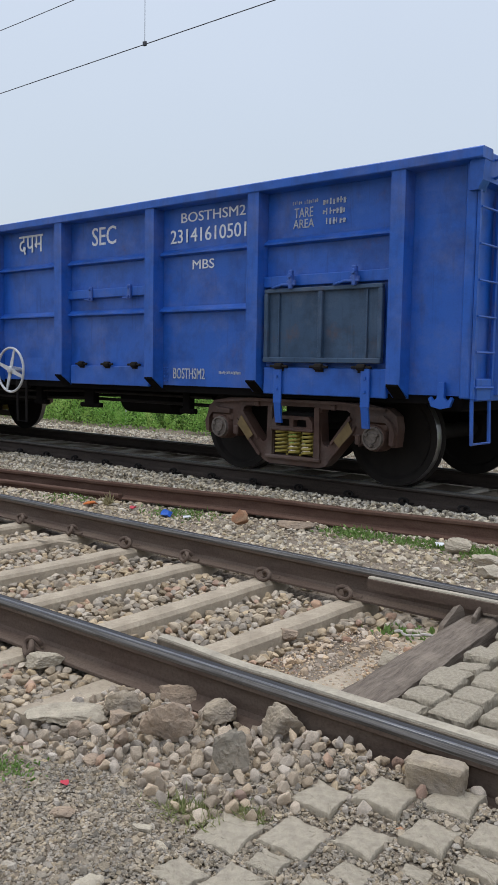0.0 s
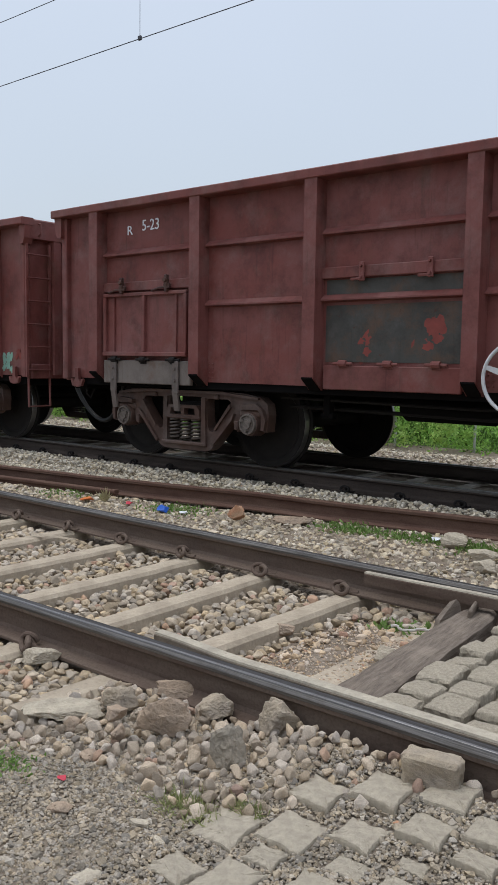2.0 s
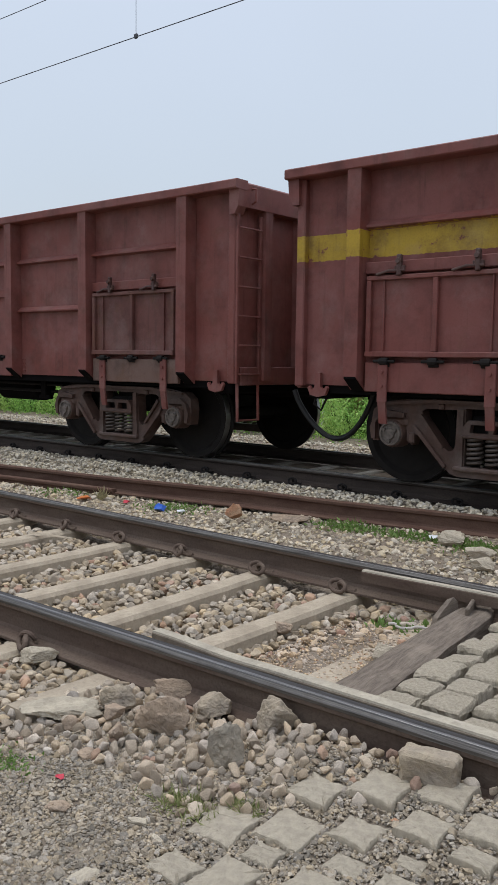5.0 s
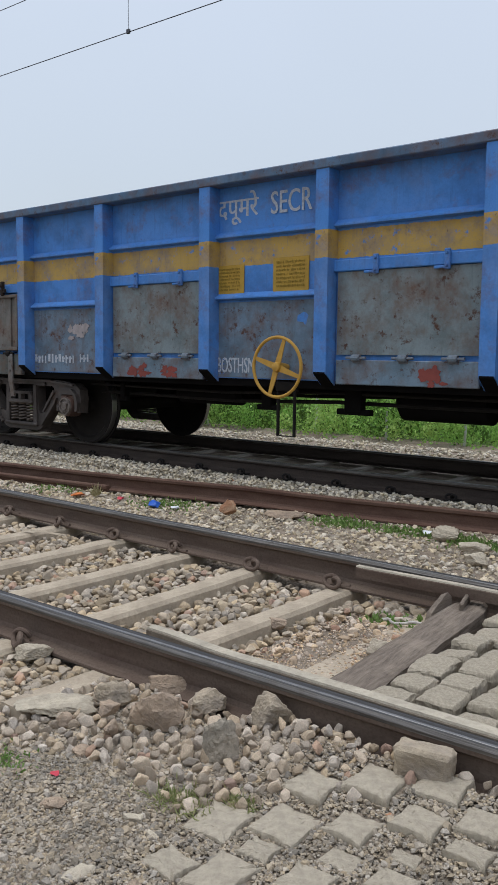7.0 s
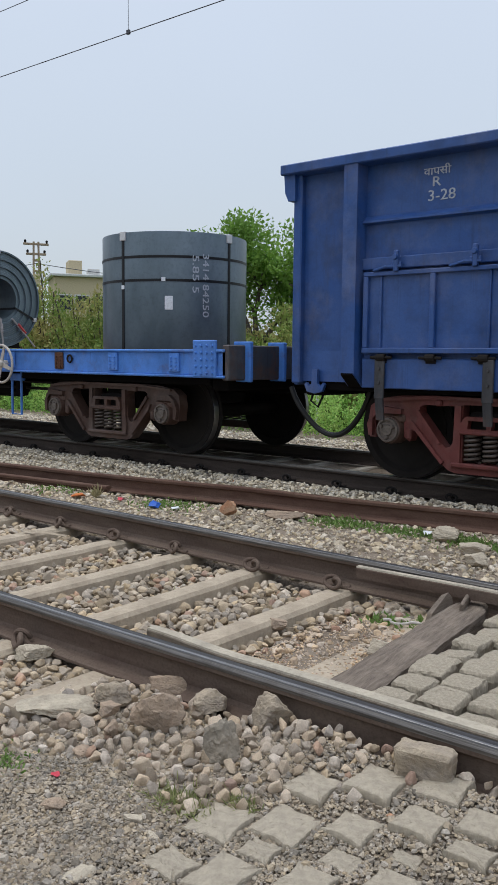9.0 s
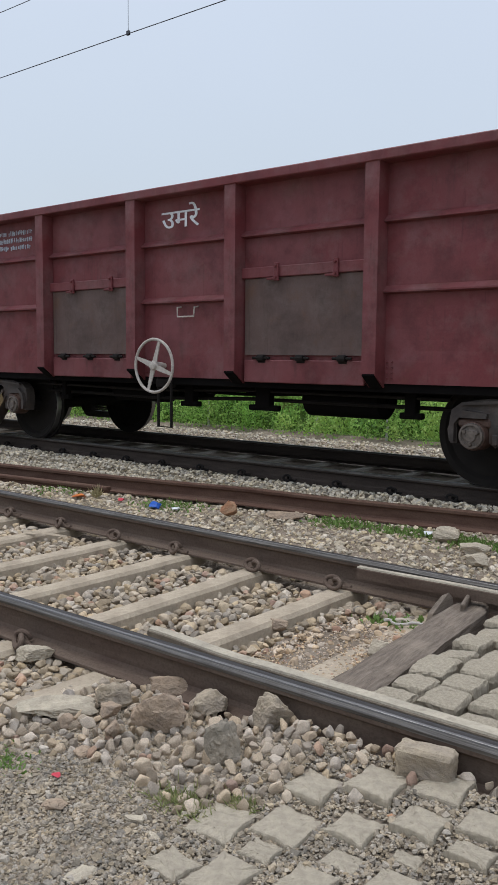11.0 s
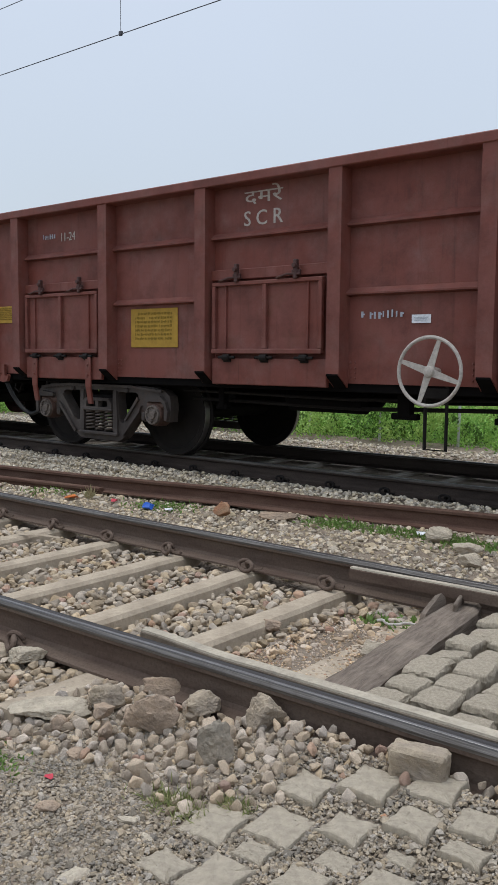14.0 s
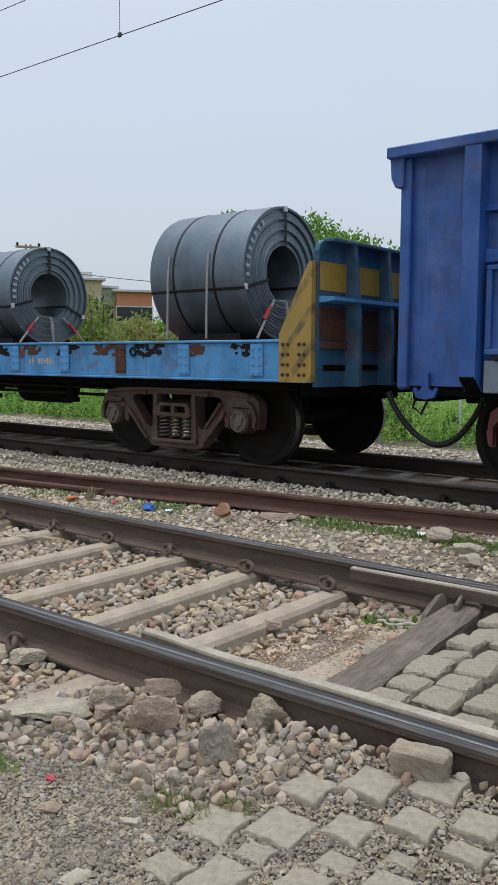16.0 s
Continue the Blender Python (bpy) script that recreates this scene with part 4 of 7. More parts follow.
# blocks further to the side of the crossing
for r in range(9):
    for c in range(6):
        x, y = -0.72 + 0.155 * r, -6.16 - 0.235 * c - 0.11 * (r % 2)
        if x > -0.66 and y < -6.16:
            paver(r + c, x, y, ground_z(x, y) + 0.012, 0.155, 0.2, 0)
# heaved blocks inside the track
k = 0
for col in range(14):
    y = -5.74 + (0.10 if col % 2 else 0.0)
    while y < -4.52:
        rnd = random.Random(col * 31 + k)
        k += 1
        ln, wd = rnd.uniform(0.15, 0.23), rnd.uniform(0.135, 0.158)
        x = -1.475 - 0.045 * (y + 5.7) + 0.172 * col + rnd.uniform(-0.01, 0.01)
        edge = smooth(-1.32, -1.5, x)
        paver(k, x, y + ln / 2 - 0.1, FRONT_Z - 0.058 - 0.016 * edge - rnd.uniform(0, 0.030), wd, ln - 0.018, rnd.uniform(-7, 7), rnd.uniform(-5, 5), rnd.uniform(-5, 5) - 5 * edge, COBBLES)
        y += ln + 0.006
# the kerb block standing by the rail
bm = bmesh.new()
cbox(bm, -0.088, 0.088, -0.042, 0.042, -0.03, 0.074, 0.012)
bmesh.ops.triangulate(bm, faces=bm.faces)
bmesh.ops.subdivide_edges(bm, edges=bm.edges, cuts=5, use_grid_fill=True)
for v in bm.verts:
    v.co += v.co.normalized() * (0.012 * noise.noise(v.co * 16) + 0.007 * noise.noise(v.co * 45))
tagged(part("kerb_block", bm, M_ROCK_TAN, None, m=pose(-1.12, -6.118, -0.042, 4, 1, 12)), "upright worn concrete kerb block against the rail", "kerb stone")
# the old timber across the track
bm = bmesh.new()
n = 30
rings = []
for i in range(n + 1):
    v = i / n
    y = -0.72 + 1.42 * v
    e = 0.012 * noise.noise(Vector((v * 6, 1, 0)))
    w = 0.096 + 0.015 * noise.noise(Vector((v * 4, 7, 0))) - 0.03 * smooth(0.9, 1.0, v)
    rings.append([bm.verts.new(p) for p in ((-w, y, -0.12), (w, y, -0.12), (w + e, y, -0.01), (w * 0.75, y, 0.004 + e), (0, y, e - 0.004 * math.sin(v * 30)), (-w * 0.8, y, 0.002 - e), (-w - e, y, -0.012))])
for r0, r1 in zip(rings, rings[1:]):
    for q in range(7):
        j = (q + 1) % 7
        bm.faces.new((r0[q], r0[j], r1[j], r1[q]))
bm.faces.new(rings[0])
bm.faces.new(rings[-1][::-1])
tagged(part("timber_baulk", bm, M_WOOD, None, m=pose(-1.71, -5.06, FRONT_Z - 0.095, 0, 0, 5)), "cracked weathered timber baulk across the track", "timber")
bm = bmesh.new()
hull(bm, [(-0.014, -0.13, -0.10), (0.014, -0.13, -0.10), (-0.014, 0.10, -0.10), (0.014, 0.10, -0.10), (-0.010, -0.06, 0.01), (0.012, -0.05, 0.005), (-0.008, 0.05, 0.055), (0.010, 0.08, 0.06), (0.012, 0.10, 0.03)])
tagged(part("timber_wedge", bm, M_WOOD, None, m=pose(-1.87, -4.58, FRONT_Z - 0.105, 14, 0, -14)), "split timber wedge leaning on the baulk", "timber")
bm = bmesh.new()
cbox(bm, -0.01, 0.01, -0.08, 0.08, -0.1, 0.06, 0.006)
tagged(part("timber_wedge", bm, M_WOOD, None, m=pose(-1.78, -4.47, FRONT_Z - 0.105, 10, 8, 12)), "split timber wedge leaning on the baulk", "timber")
bm = bmesh.new()
hull(bm, [(-0.2, -0.014, 0), (0.2, -0.008, 0), (-0.2, 0.014, 0), (0.2, 0.008, 0), (-0.2, 0, 0.014), (0.2, 0, 0.010)])
tagged(part("dry_stick", bm, M_CONCRETE, None, m=pose(-4.95, -4.62, -0.105, 0, 0, 12)), "pale dry stick on the ballast", "stick")

# litter


def scrap(name, x, y, z, s, material, label, seed):
    rnd = random.Random(seed)
    bm = bmesh.new()
    hull(bm, [(rnd.uniform(-s, s), rnd.uniform(-s, s), rnd.uniform(0, s * 0.6)) for _ in range(14)])
    tagged(part(name, bm, material, None, m=pose(x, y, z, 0, 0, rnd.uniform(0, 180))), label, "litter", "litter")


scrap("plastic_scrap", -5.78, -2.72, -0.26, 0.09, M_PLASTIC_BLUE, "crumpled blue plastic wrapper on the rubble", 1)
scrap("plastic_scrap", -5.50, -2.72, -0.25, 0.045, M_PLASTIC_WHITE, "small crumpled white plastic scrap", 2)
scrap("plastic_scrap", -6.75, -2.85, -0.26, 0.07, M_PLASTIC_ORANGE, "orange torn wrapper on the rubble", 3)
scrap("plastic_scrap", -6.25, -2.75, -0.25, 0.05, M_PLASTIC_RED, "small red wrapper on the rubble", 4)
scrap("plastic_scrap", -2.08, -6.74, ground_z(-2.08, -6.74) + 0.006, 0.016, M_PLASTIC_RED, "red chip lying on the grit", 5)
scrap("plastic_scrap", -1.12, -6.33, ground_z(-1.12, -6.33) + 0.006, 0.013, M_BRICK, "orange chip lying between pavers", 6)
scrap("plastic_scrap", -5.95, -1.35, -0.19, 0.05, M_PLASTIC_ORANGE, "orange scrap on the pale ballast", 7)
scrap("plastic_scrap", -3.20, -2.15, -0.25, 0.05, M_PLASTIC_WHITE, "white plastic scrap in the grass", 8)
bm = bmesh.new()
tube(bm, [(0.12 * math.cos(a * 0.16) - 0.06 + 0.012 * math.sin(a * 1.3), -0.10 + 0.011 * a, 0.022 + 0.008 * math.sin(a * 0.9)) for a in range(18)], 0.0075, 7)
tagged(part("twisted_bag", bm, M_CREAM, None, m=pose(-1.93, -4.62, -0.15, 0, 0, 55)), "twisted white plastic bag beside the timber", "litter", "litter")

# ---------------------------------------------------------------- plants


def leaves(name, pts, size, material, label, category, seed, upright=0.0, kind="stuff", parent=None, slim=0.5):
    """Leaf blades, each a bent pair of triangles, at the points given."""
    rnd = np.random.RandomState(seed)
    n = len(pts)
    d = rnd.normal(size=(n, 3))
    d[:, 2] = np.abs(d[:, 2]) * (1 + 3 * upright) + upright
    d /= np.linalg.norm(d, axis=1)[:, None]
    s = np.cross(d, rnd.normal(size=(n, 3)))
    s /= np.linalg.norm(s, axis=1)[:, None]
    ln = size * rnd.uniform(0.5, 1.3, n)[:, None]
    up = np.cross(s, d)
    a, b = pts, pts + d * ln
    m1, m2 = pts + d * ln * 0.45 + s * ln * slim * 0.5 + up * ln * 0.08, pts + d * ln * 0.45 - s * ln * slim * 0.5 + up * ln * 0.08
    v = np.stack([a, m1, b, m2], 1).reshape(-1, 3)
    f = (np.array([[0, 1, 2], [0, 2, 3]])[None] + (np.arange(n) * 4)[:, None, None]).reshape(-1, 3)
    me = bpy.data.meshes.new(name)
    me.vertices.add(len(v))
    me.vertices.foreach_set("co", v.astype("f").ravel())
    me.loops.add(f.size)
    me.loops.foreach_set("vertex_index", f.astype("i").ravel())
    me.polygons.add(len(f))
    me.polygons.foreach_set("loop_start", np.arange(0, f.size, 3, dtype="i"))
    me.update(calc_edges=True)
    ob = part(name, me, material, parent)
    return tagged(ob, label, category, kind=kind) if parent is None else tagged(ob, label)


def weed_points(rnd, plants, x0, x1, y0, y1, h0, h1, per, wide=0.22):
    out = []
    for _ in range(plants):
        x, y = rnd.uniform(x0, x1), rnd.uniform(y0, y1)
        g = 0.62 + 0.85 * noise.noise(Vector((x * 0.7, y * 0.5, 2)))
        h = rnd.uniform(h0, h1) * min(1.1, max(0.3, g))
        k = max(6, int(per * h))
        t = rnd.uniform(0, 1, k) ** 0.7
        w = wide * (1.15 - 0.8 * t) * h
        out.append(np.stack([x + rnd.normal(size=k) * w, y + rnd.normal(size=k) * w, ground_z(x, y) + t * h], 1))
    return np.concatenate(out)


rv = np.random.RandomState(77)
leaves("weeds", weed_points(rv, 420, -34, 1, 4.9, 6.6, 0.5, 1.2, 90, 0.24), 0.09, M_WEED_DARK, "dark green weeds along the far side of the track", "weeds", 8, 0.06)
leaves("weeds", weed_points(rv, 2100, -34, 1, 4.5, 9.0, 0.4, 1.55, 125, 0.2), 0.072, M_WEED, "fresh green weeds along the far side of the track", "weeds", 1, 0.06)
leaves("weeds", weed_points(rv, 900, -46, 2, 8.5, 14.0, 1.0, 2.0, 55), 0.13, M_WEED, "fresh green weeds behind the railway", "weeds", 2, 0.06)
leaves("bushes", weed_points(rv, 420, -46, -6, 11.0, 17.0, 2.0, 3.6, 170, 0.3), 0.16, M_BUSH, "ragged green and yellowish scrub behind the railway", "bushes", 3, 0.1)
leaves("bushes", weed_points(rv, 230, -26, -11, 7.2, 10.5, 1.8, 3.0, 190, 0.26), 0.11, M_BUSH, "ragged green and yellowish scrub behind the railway", "bushes", 4, 0.1)
def bush(x, y, h, r, seed, n=4200):
    """A ragged bush: leaf clumps on thin stems."""
    rn = np.random.RandomState(seed)
    z0 = ground_z(x, y)
    pts = []
    bm = bmesh.new()
    for _ in range(16):
        a, q = rn.uniform(0, 6.28), rn.uniform(0, 1) ** 0.6
        top = np.array([x + math.cos(a) * r * q, y + math.sin(a) * r * q, z0 + h * rn.uniform(0.55, 1.0) * (1 - 0.35 * q * q)])
        tube(bm, [(x + math.cos(a) * r * q * 0.3, y + math.sin(a) * r * q * 0.3, z0 - 0.05), tuple((top + np.array([x, y, z0])) / 2), tuple(top)], 0.018, 5)
        k = n // 16
        t = rn.uniform(0.05, 1, k)[:, None] ** 0.6
        base = np.array([x + math.cos(a) * r * q * 0.6, y + math.sin(a) * r * q * 0.6, z0])
        pts.append(base + (top - base) * t + rn.normal(size=(k, 3)) * np.array([0.3, 0.3, 0.16]) * r * 0.42)
    pts = np.concatenate(pts)
    pts[:, 2] = np.maximum(pts[:, 2], z0)
    root = part("bush", bm, M_BARK)
    tagged(root, "ragged yellow-green bush behind the railway", "bush", "bushes behind the railway")
    leaves("foliage", pts, 0.14, M_BUSH, "", "", seed + 1, 0.15, parent=root)


for k, (x, y, h, r) in enumerate(((-20.6, 8.6, 4.6, 1.2), (-22.0, 8.4, 4.9, 1.3), (-23.6, 8.9, 4.6, 1.3), (-25.4, 8.7, 4.9, 1.4), (-19.2, 8.3, 3.7, 1.0), (-18.0, 8.6, 3.3, 1.0), (-16.9, 8.4, 3.2, 1.0),
                                  (-15.8, 8.9, 3.2, 0.9), (-27.5, 8.6, 3.6, 1.3), (-14.6, 9.0, 2.9, 1.0), (-13.4, 9.2, 3.4, 1.0), (-12.2, 9.5, 3.0, 1.0), (-11.0, 9.6, 2.6, 1.0))):
    bush(x, y, h, r, 700 + 3 * k)
leaves("far_scrub", weed_points(rv, 420, -130, 30, 24, 60, 2.0, 4.0, 60, 0.4), 0.5, M_BUSH, "distant scrub and low trees", "bushes", 5, 0.1)
# tufts among the stones
for i, (x, y, n, h, r) in enumerate(((-1.66, -6.60, 300, 0.042, 0.06), (-1.52, -6.50, 130, 0.038, 0.03), (-2.30, -6.78, 260, 0.035, 0.07), (-7.3, -2.72, 160, 0.07, 0.2),
                                     (-3.98, -2.22, 420, 0.075, 0.16), (-3.43, -2.18, 320, 0.07, 0.16), (-3.15, -2.12, 230, 0.07, 0.12), (-2.7, -2.25, 300, 0.09, 0.16),
                                     (-5.7, -2.6, 320, 0.07, 0.2), (-2.08, -4.62, 260, 0.07, 0.08), (-6.6, -2.75, 40, 0.13, 0.03), (-2.0, -2.3, 160, 0.08, 0.2), (-3.32, -4.97, 14, 0.08, 0.01))):
    rnd = np.random.RandomState(500 + i)
    pts = np.stack([x + rnd.normal(size=n) * r, y + rnd.normal(size=n) * r * 0.6, np.full(n, ground_z(x, y)) + rnd.uniform(0, h * 0.3, n)], 1)
    mat = M_TUFT if i in (0, 1, 10, 12) else M_WEED_MID
    leaves("grass_tuft", pts, h * (0.9 if mat is M_TUFT else 0.6), mat, "small tuft of grass growing between stones", "grass", 60 + i, (0.12 if i < 3 else 0.35) if mat is M_TUFT else 0.08, slim=0.09 if mat is M_TUFT else 0.4)


def tree(x, y, height, spread_r, seed, label):
    """A tapered trunk, forked limbs and a crown of many small leaves in uneven clumps."""
    rnd = random.Random(seed)
    z0 = ground_z(x, y)
    root = tagged(new("tree"), label, "tree", "trees behind the railway")
    root.location = (x, y, z0)
    bm = bmesh.new()
    tips = []

    def limb(p, d, ln, r, depth):
        q = p + d * ln
        path = [p + d * ln * t + Vector((rnd.uniform(-1, 1), rnd.uniform(-1, 1), 0)) * ln * 0.05 * t for t in (0, 0.35, 0.7)] + [q]
        rings = []
        u = d.orthogonal().normalized()
        v = d.cross(u)
        for i, c in enumerate(path):
            rr = r * (1 - 0.35 * i / 3)
            rings.append([bm.verts.new(c + (u * math.cos(2 * math.pi * k / 6) + v * math.sin(2 * math.pi * k / 6)) * rr) for k in range(6)])
        for r0, r1 in zip(rings, rings[1:]):
            for k in range(6):
                bm.faces.new((r0[k], r0[(k + 1) % 6], r1[(k + 1) % 6], r1[k]))
        if depth == 0:
            tips.append(q)
            return
        for _ in range(3 if depth > 1 else 4):
            nd = (d + Vector((rnd.uniform(-1, 1), rnd.uniform(-1, 1), rnd.uniform(-0.25, 0.6))) * 0.85).normalized()
            limb(q, nd, ln * rnd.uniform(0.55, 0.85), r * 0.6, depth - 1)
        tips.append(q)

    limb(Vector((0, 0, -0.05)), Vector((0.05, 0, 1)), height * 0.32, height * 0.028, 3)
    part("trunk", bm, M_BARK, root)
    rn = np.random.RandomState(seed)
    pts = []
    for t in tips:
        k = rn.randint(140, 330)
        q = rn.normal(size=(k, 3))
        q *= (rn.uniform(0, 1, k) ** 0.4 / np.linalg.norm(q, axis=1))[:, None]
        pts.append(np.array(t) + q * spread_r * rn.uniform(0.16, 0.34) * np.array([1, 1, 0.75]))
    pts = np.concatenate(pts)
    pts = pts[pts[:, 2] > height * 0.12]
    pts[:, 2] *= height * 0.97 / np.percentile(pts[:, 2], 99.5)
    leaves("crown", pts, 0.15, M_TREE, "", "", seed, 0.0, parent=root)


tree(-16.1, 11.4, 6.1, 2.7, 1, "leafy green roadside tree behind the railway")
tree(-14.4, 12.4, 5.8, 2.6, 2, "leafy green roadside tree behind the railway")
tree(-12.0, 13.4, 4.8, 2.1, 3, "leafy green roadside tree behind the railway")
tree(-22.5, 15.0, 3.6, 2.2, 4, "low bushy tree behind the railway")
tree(-26.0, 14.0, 3.1, 2.0, 5, "low bushy tree behind the railway")
tree(-9.0, 16.0, 4.2, 2.0, 6, "leafy green tree behind the railway")

# ---------------------------------------------------------------- houses, pole and wires


def house(x, y, w, d, h, rz, material, label, floors=1):
    root = tagged(new("house"), label, "house")
    root.matrix_basis = pose(x, y, -0.6, 0, 0, rz)
    bm = bmesh.new()
    cbox(bm, -w / 2, w / 2, -d / 2, d / 2, 0, h, 0.03)
    part("wall", bm, material, root)
    bm = bmesh.new()
    cbox(bm, -w / 2 - 0.25, w / 2 + 0.25, -d / 2 - 0.25, d / 2 + 0.25, h, h + 0.18, 0.03)
    roof = part("roof", bm, M_PLASTER_WHITE, root)
    bm = bmesh.new()
    cbox(bm, -w * 0.2, w * 0.05, -0.8, 0.8, h + 0.18, h + 1.2, 0.03)
    if w > 2.5:
        part("stair_head", bm, material, roof)
    for f in range(floors):
        for i in range(3):
            wx = -w * 0.32 + i * w * 0.32
            z = h * (f + 0.35) / floors
            bm = bmesh.new()
            cbox(bm, wx - 0.5, wx + 0.5, -d / 2 - 0.04, -d / 2 + 0.02, z, z + 1.1, 0.02)
            win = part("window", bm, M_PLASTER_WHITE, root)
            bm = bmesh.new()
            cbox(bm, wx - 0.42, wx + 0.42, -d / 2 - 0.06, -d / 2 - 0.03, z + 0.08, z + 1.02, 0.01)
            part("pane", bm, M_GLASS_DARK, win)


house(-43.8, 32.6, 2.4, 3.0, 6.2, 54, M_PLASTER_ORANGE, "orange plastered house with a flat roof behind scrub", 2)
house(-46.6, 31.2, 3.2, 4.0, 6.5, 54, M_PLASTER_WHITE, "pale flat-roofed house behind scrub", 2)
house(-46.4, 29.4, 3.6, 4.0, 6.9, 58, M_PLASTER_CREAM, "cream yellow house with a flat roof behind scrub", 2)

for k, (x, y, h) in enumerate(((-7.9, 5.2, 1.05), (-9.6, 5.4, 1.0), (-12.4, 5.3, 1.15), (-15.6, 5.4, 1.1), (-6.4, 5.3, 0.95))):
    bm = bmesh.new()
    tube(bm, [(x, y, ground_z(x, y) - 0.1), (x + 0.02, y, ground_z(x, y) + h)], 0.025, 6)
    tagged(part("fence_stake", bm, M_PLASTER_WHITE), "thin pale stake standing in the weeds", "stake", "stakes in the weeds")

pole = tagged(new("power_pole"), "rusty lattice power pole with crossarms beyond the scrub", "power pole")
pole.matrix_basis = pose(-40.2, 21.4, 0.2, 0, 0, 62)
for sx in (-1, 1):
    bm = bmesh.new()
    hull(bm, [(sx * 0.22 + a, b, 0) for a in (-0.06, 0.06) for b in (-0.06, 0.06)] + [(sx * 0.22, 0, -0.9)] + [(sx * 0.13 + a, b, 7.3) for a in (-0.05, 0.05) for b in (-0.05, 0.05)])
    part("post", bm, M_ROCK_BROWN, pole)
for z in (1.5, 2.6, 3.7, 4.8, 5.6, 6.2):
    bm = bmesh.new()
    cbox(bm, -0.2, 0.2, -0.05, 0.05, z, z + 0.12, 0.01)
    part("tie", bm, M_ROCK_BROWN, pole)
for z, w in ((6.55, 0.55), (7.1, 0.7)):
    bm = bmesh.new()
    cbox(bm, -w, w, -0.06, 0.06, z, z + 0.12, 0.01)
    arm = part("crossarm", bm, M_ROCK_BROWN, pole)
    for s in (-0.85, 0.85):
        bm = bmesh.new()
        lathe(bm, [(0.03, z + 0.12), (0.08, z + 0.16), (0.05, z + 0.2), (0.08, z + 0.24), (0.03, z + 0.3)], 10, "z", (s * w, 0, 0))
        part("insulator", bm, M_IRON, arm)
bm = bmesh.new()
cbox(bm, -0.2, 0.2, -0.16, 0.16, 4.9, 5.5, 0.03)
part("switch_box", bm, M_PLASTER_CREAM, pole)
bm = bmesh.new()
tube(bm, [(-40.2 + 14 * t, 21.4 + 18 * t, 6.3 - 3.2 * t * (1 - t)) for t in [i / 16 for i in range(17)]], 0.02, 5)
tagged(part("power_cable", bm, M_WIRE), "sagging black power cable from the pole", "cable")
bm = bmesh.new()
tube(bm, [(-40.2 - 14 * t, 21.4 - 6 * t, 6.3 - 2.2 * t * (1 - t)) for t in [i / 16 for i in range(17)]], 0.02, 5)
tagged(part("power_cable", bm, M_WIRE), "sagging black power cable from the pole", "cable")

CATENARY = tagged(new("overhead_line"), "overhead contact wire hung from a catenary by droppers", "overhead wire")
bm = bmesh.new()
tube(bm, [(-60, 0, 5.61), (40, 0, 5.61)], 0.0065, 6)
part("contact_wire", bm, M_WIRE, CATENARY)
bm = bmesh.new()
tube(bm, [(x, 0, 6.60 + 0.0014 * (x + 10) ** 2) for x in range(-60, 41, 2)], 0.006, 6)
part("catenary_wire", bm, M_WIRE, CATENARY)
for x in (-27.1, -18.1, -9.1, -0.1, 8.9):
    bm = bmesh.new()
    tube(bm, [(x, 0, 5.61), (x, 0, 6.60 + 0.0014 * (x + 10) ** 2)], 0.004, 5)
    dr = part("dropper", bm, M_WIRE, CATENARY)
    bm = bmesh.new()
    cbox(bm, x - 0.03, x + 0.03, -0.018, 0.018, 5.59, 5.65, 0.006)
    part("clamp", bm, M_WIRE, dr)


# ---------------------------------------------------------------- the goods train
PITCH, FLAT_EXTRA, HALF = 13.73, 0.933, 6.43     # coupled length of a box wagon, how much longer a flat wagon is, half a body
TURN = pose(0, 0, 0, 0, 0, 180)
EDGES = [-6.43, -5.74, -4.03, -2.47, -0.76, 0.76, 2.47, 4.03, 5.74, 6.43]
KINDS = ["end", "door", "plain", "middle", "plain", "middle", "plain", "door", "end"]
POSTS = EDGES[1:-1]
SIDE_Y, FACE_Y, TOP = -1.385, -1.54, 3.04


def train_s(t):
    return -2.583 + 10.5397 * t - 0.016668 * t * t


def post_mesh(bm):
    prism(bm, [(-0.085, 0.98), (-0.085, 2.955), (0.085, 2.955), (0.085, 0.98)], -1.392, -1.388)
    a = [(-0.085, SIDE_Y), (-0.075, FACE_Y), (0.075, FACE_Y), (0.085, SIDE_Y)]
    v0 = [bm.verts.new((x, y, 1.02 if y == FACE_Y else 0.90)) for x, y in a]
    v1 = [bm.verts.new((x, y, 2.955)) for x, y in a]
    for i in range(4):
        j = (i + 1) % 4
        bm.faces.new((v0[i], v0[j], v1[j], v1[i]))
    bm.faces.new(v0[::-1])
    bm.faces.new(v1)


def stringer_mesh(bm, w, z):
    """A sloping angle bar across one bay."""
    h = w / 2
    hull(bm, [(sx * h, y, zz) for sx in (-1, 1) for y, zz in ((SIDE_Y, z - 0.035), (SIDE_Y, z + 0.045), (SIDE_Y - 0.065, z - 0.005), (SIDE_Y - 0.065, z - 0.02))])


def beam_mesh(bm, w, z0, z1):
    cbox(bm, -w / 2, w / 2, SIDE_Y - 0.055, SIDE_Y, z0, z1, 0.008)


def hinge_mesh(bm):
    tube(bm, [(-0.11, SIDE_Y - 0.07, 0), (0.11, SIDE_Y - 0.07, 0)], 0.014, 7)
    lathe(bm, [(0.03, -0.045), (0.036, -0.03), (0.036, 0.03), (0.03, 0.045)], 10, "x", (0, SIDE_Y - 0.07, 0))
    cbox(bm, -0.05, 0.05, SIDE_Y - 0.06, SIDE_Y - 0.04, -0.05, 0.0, 0.004)


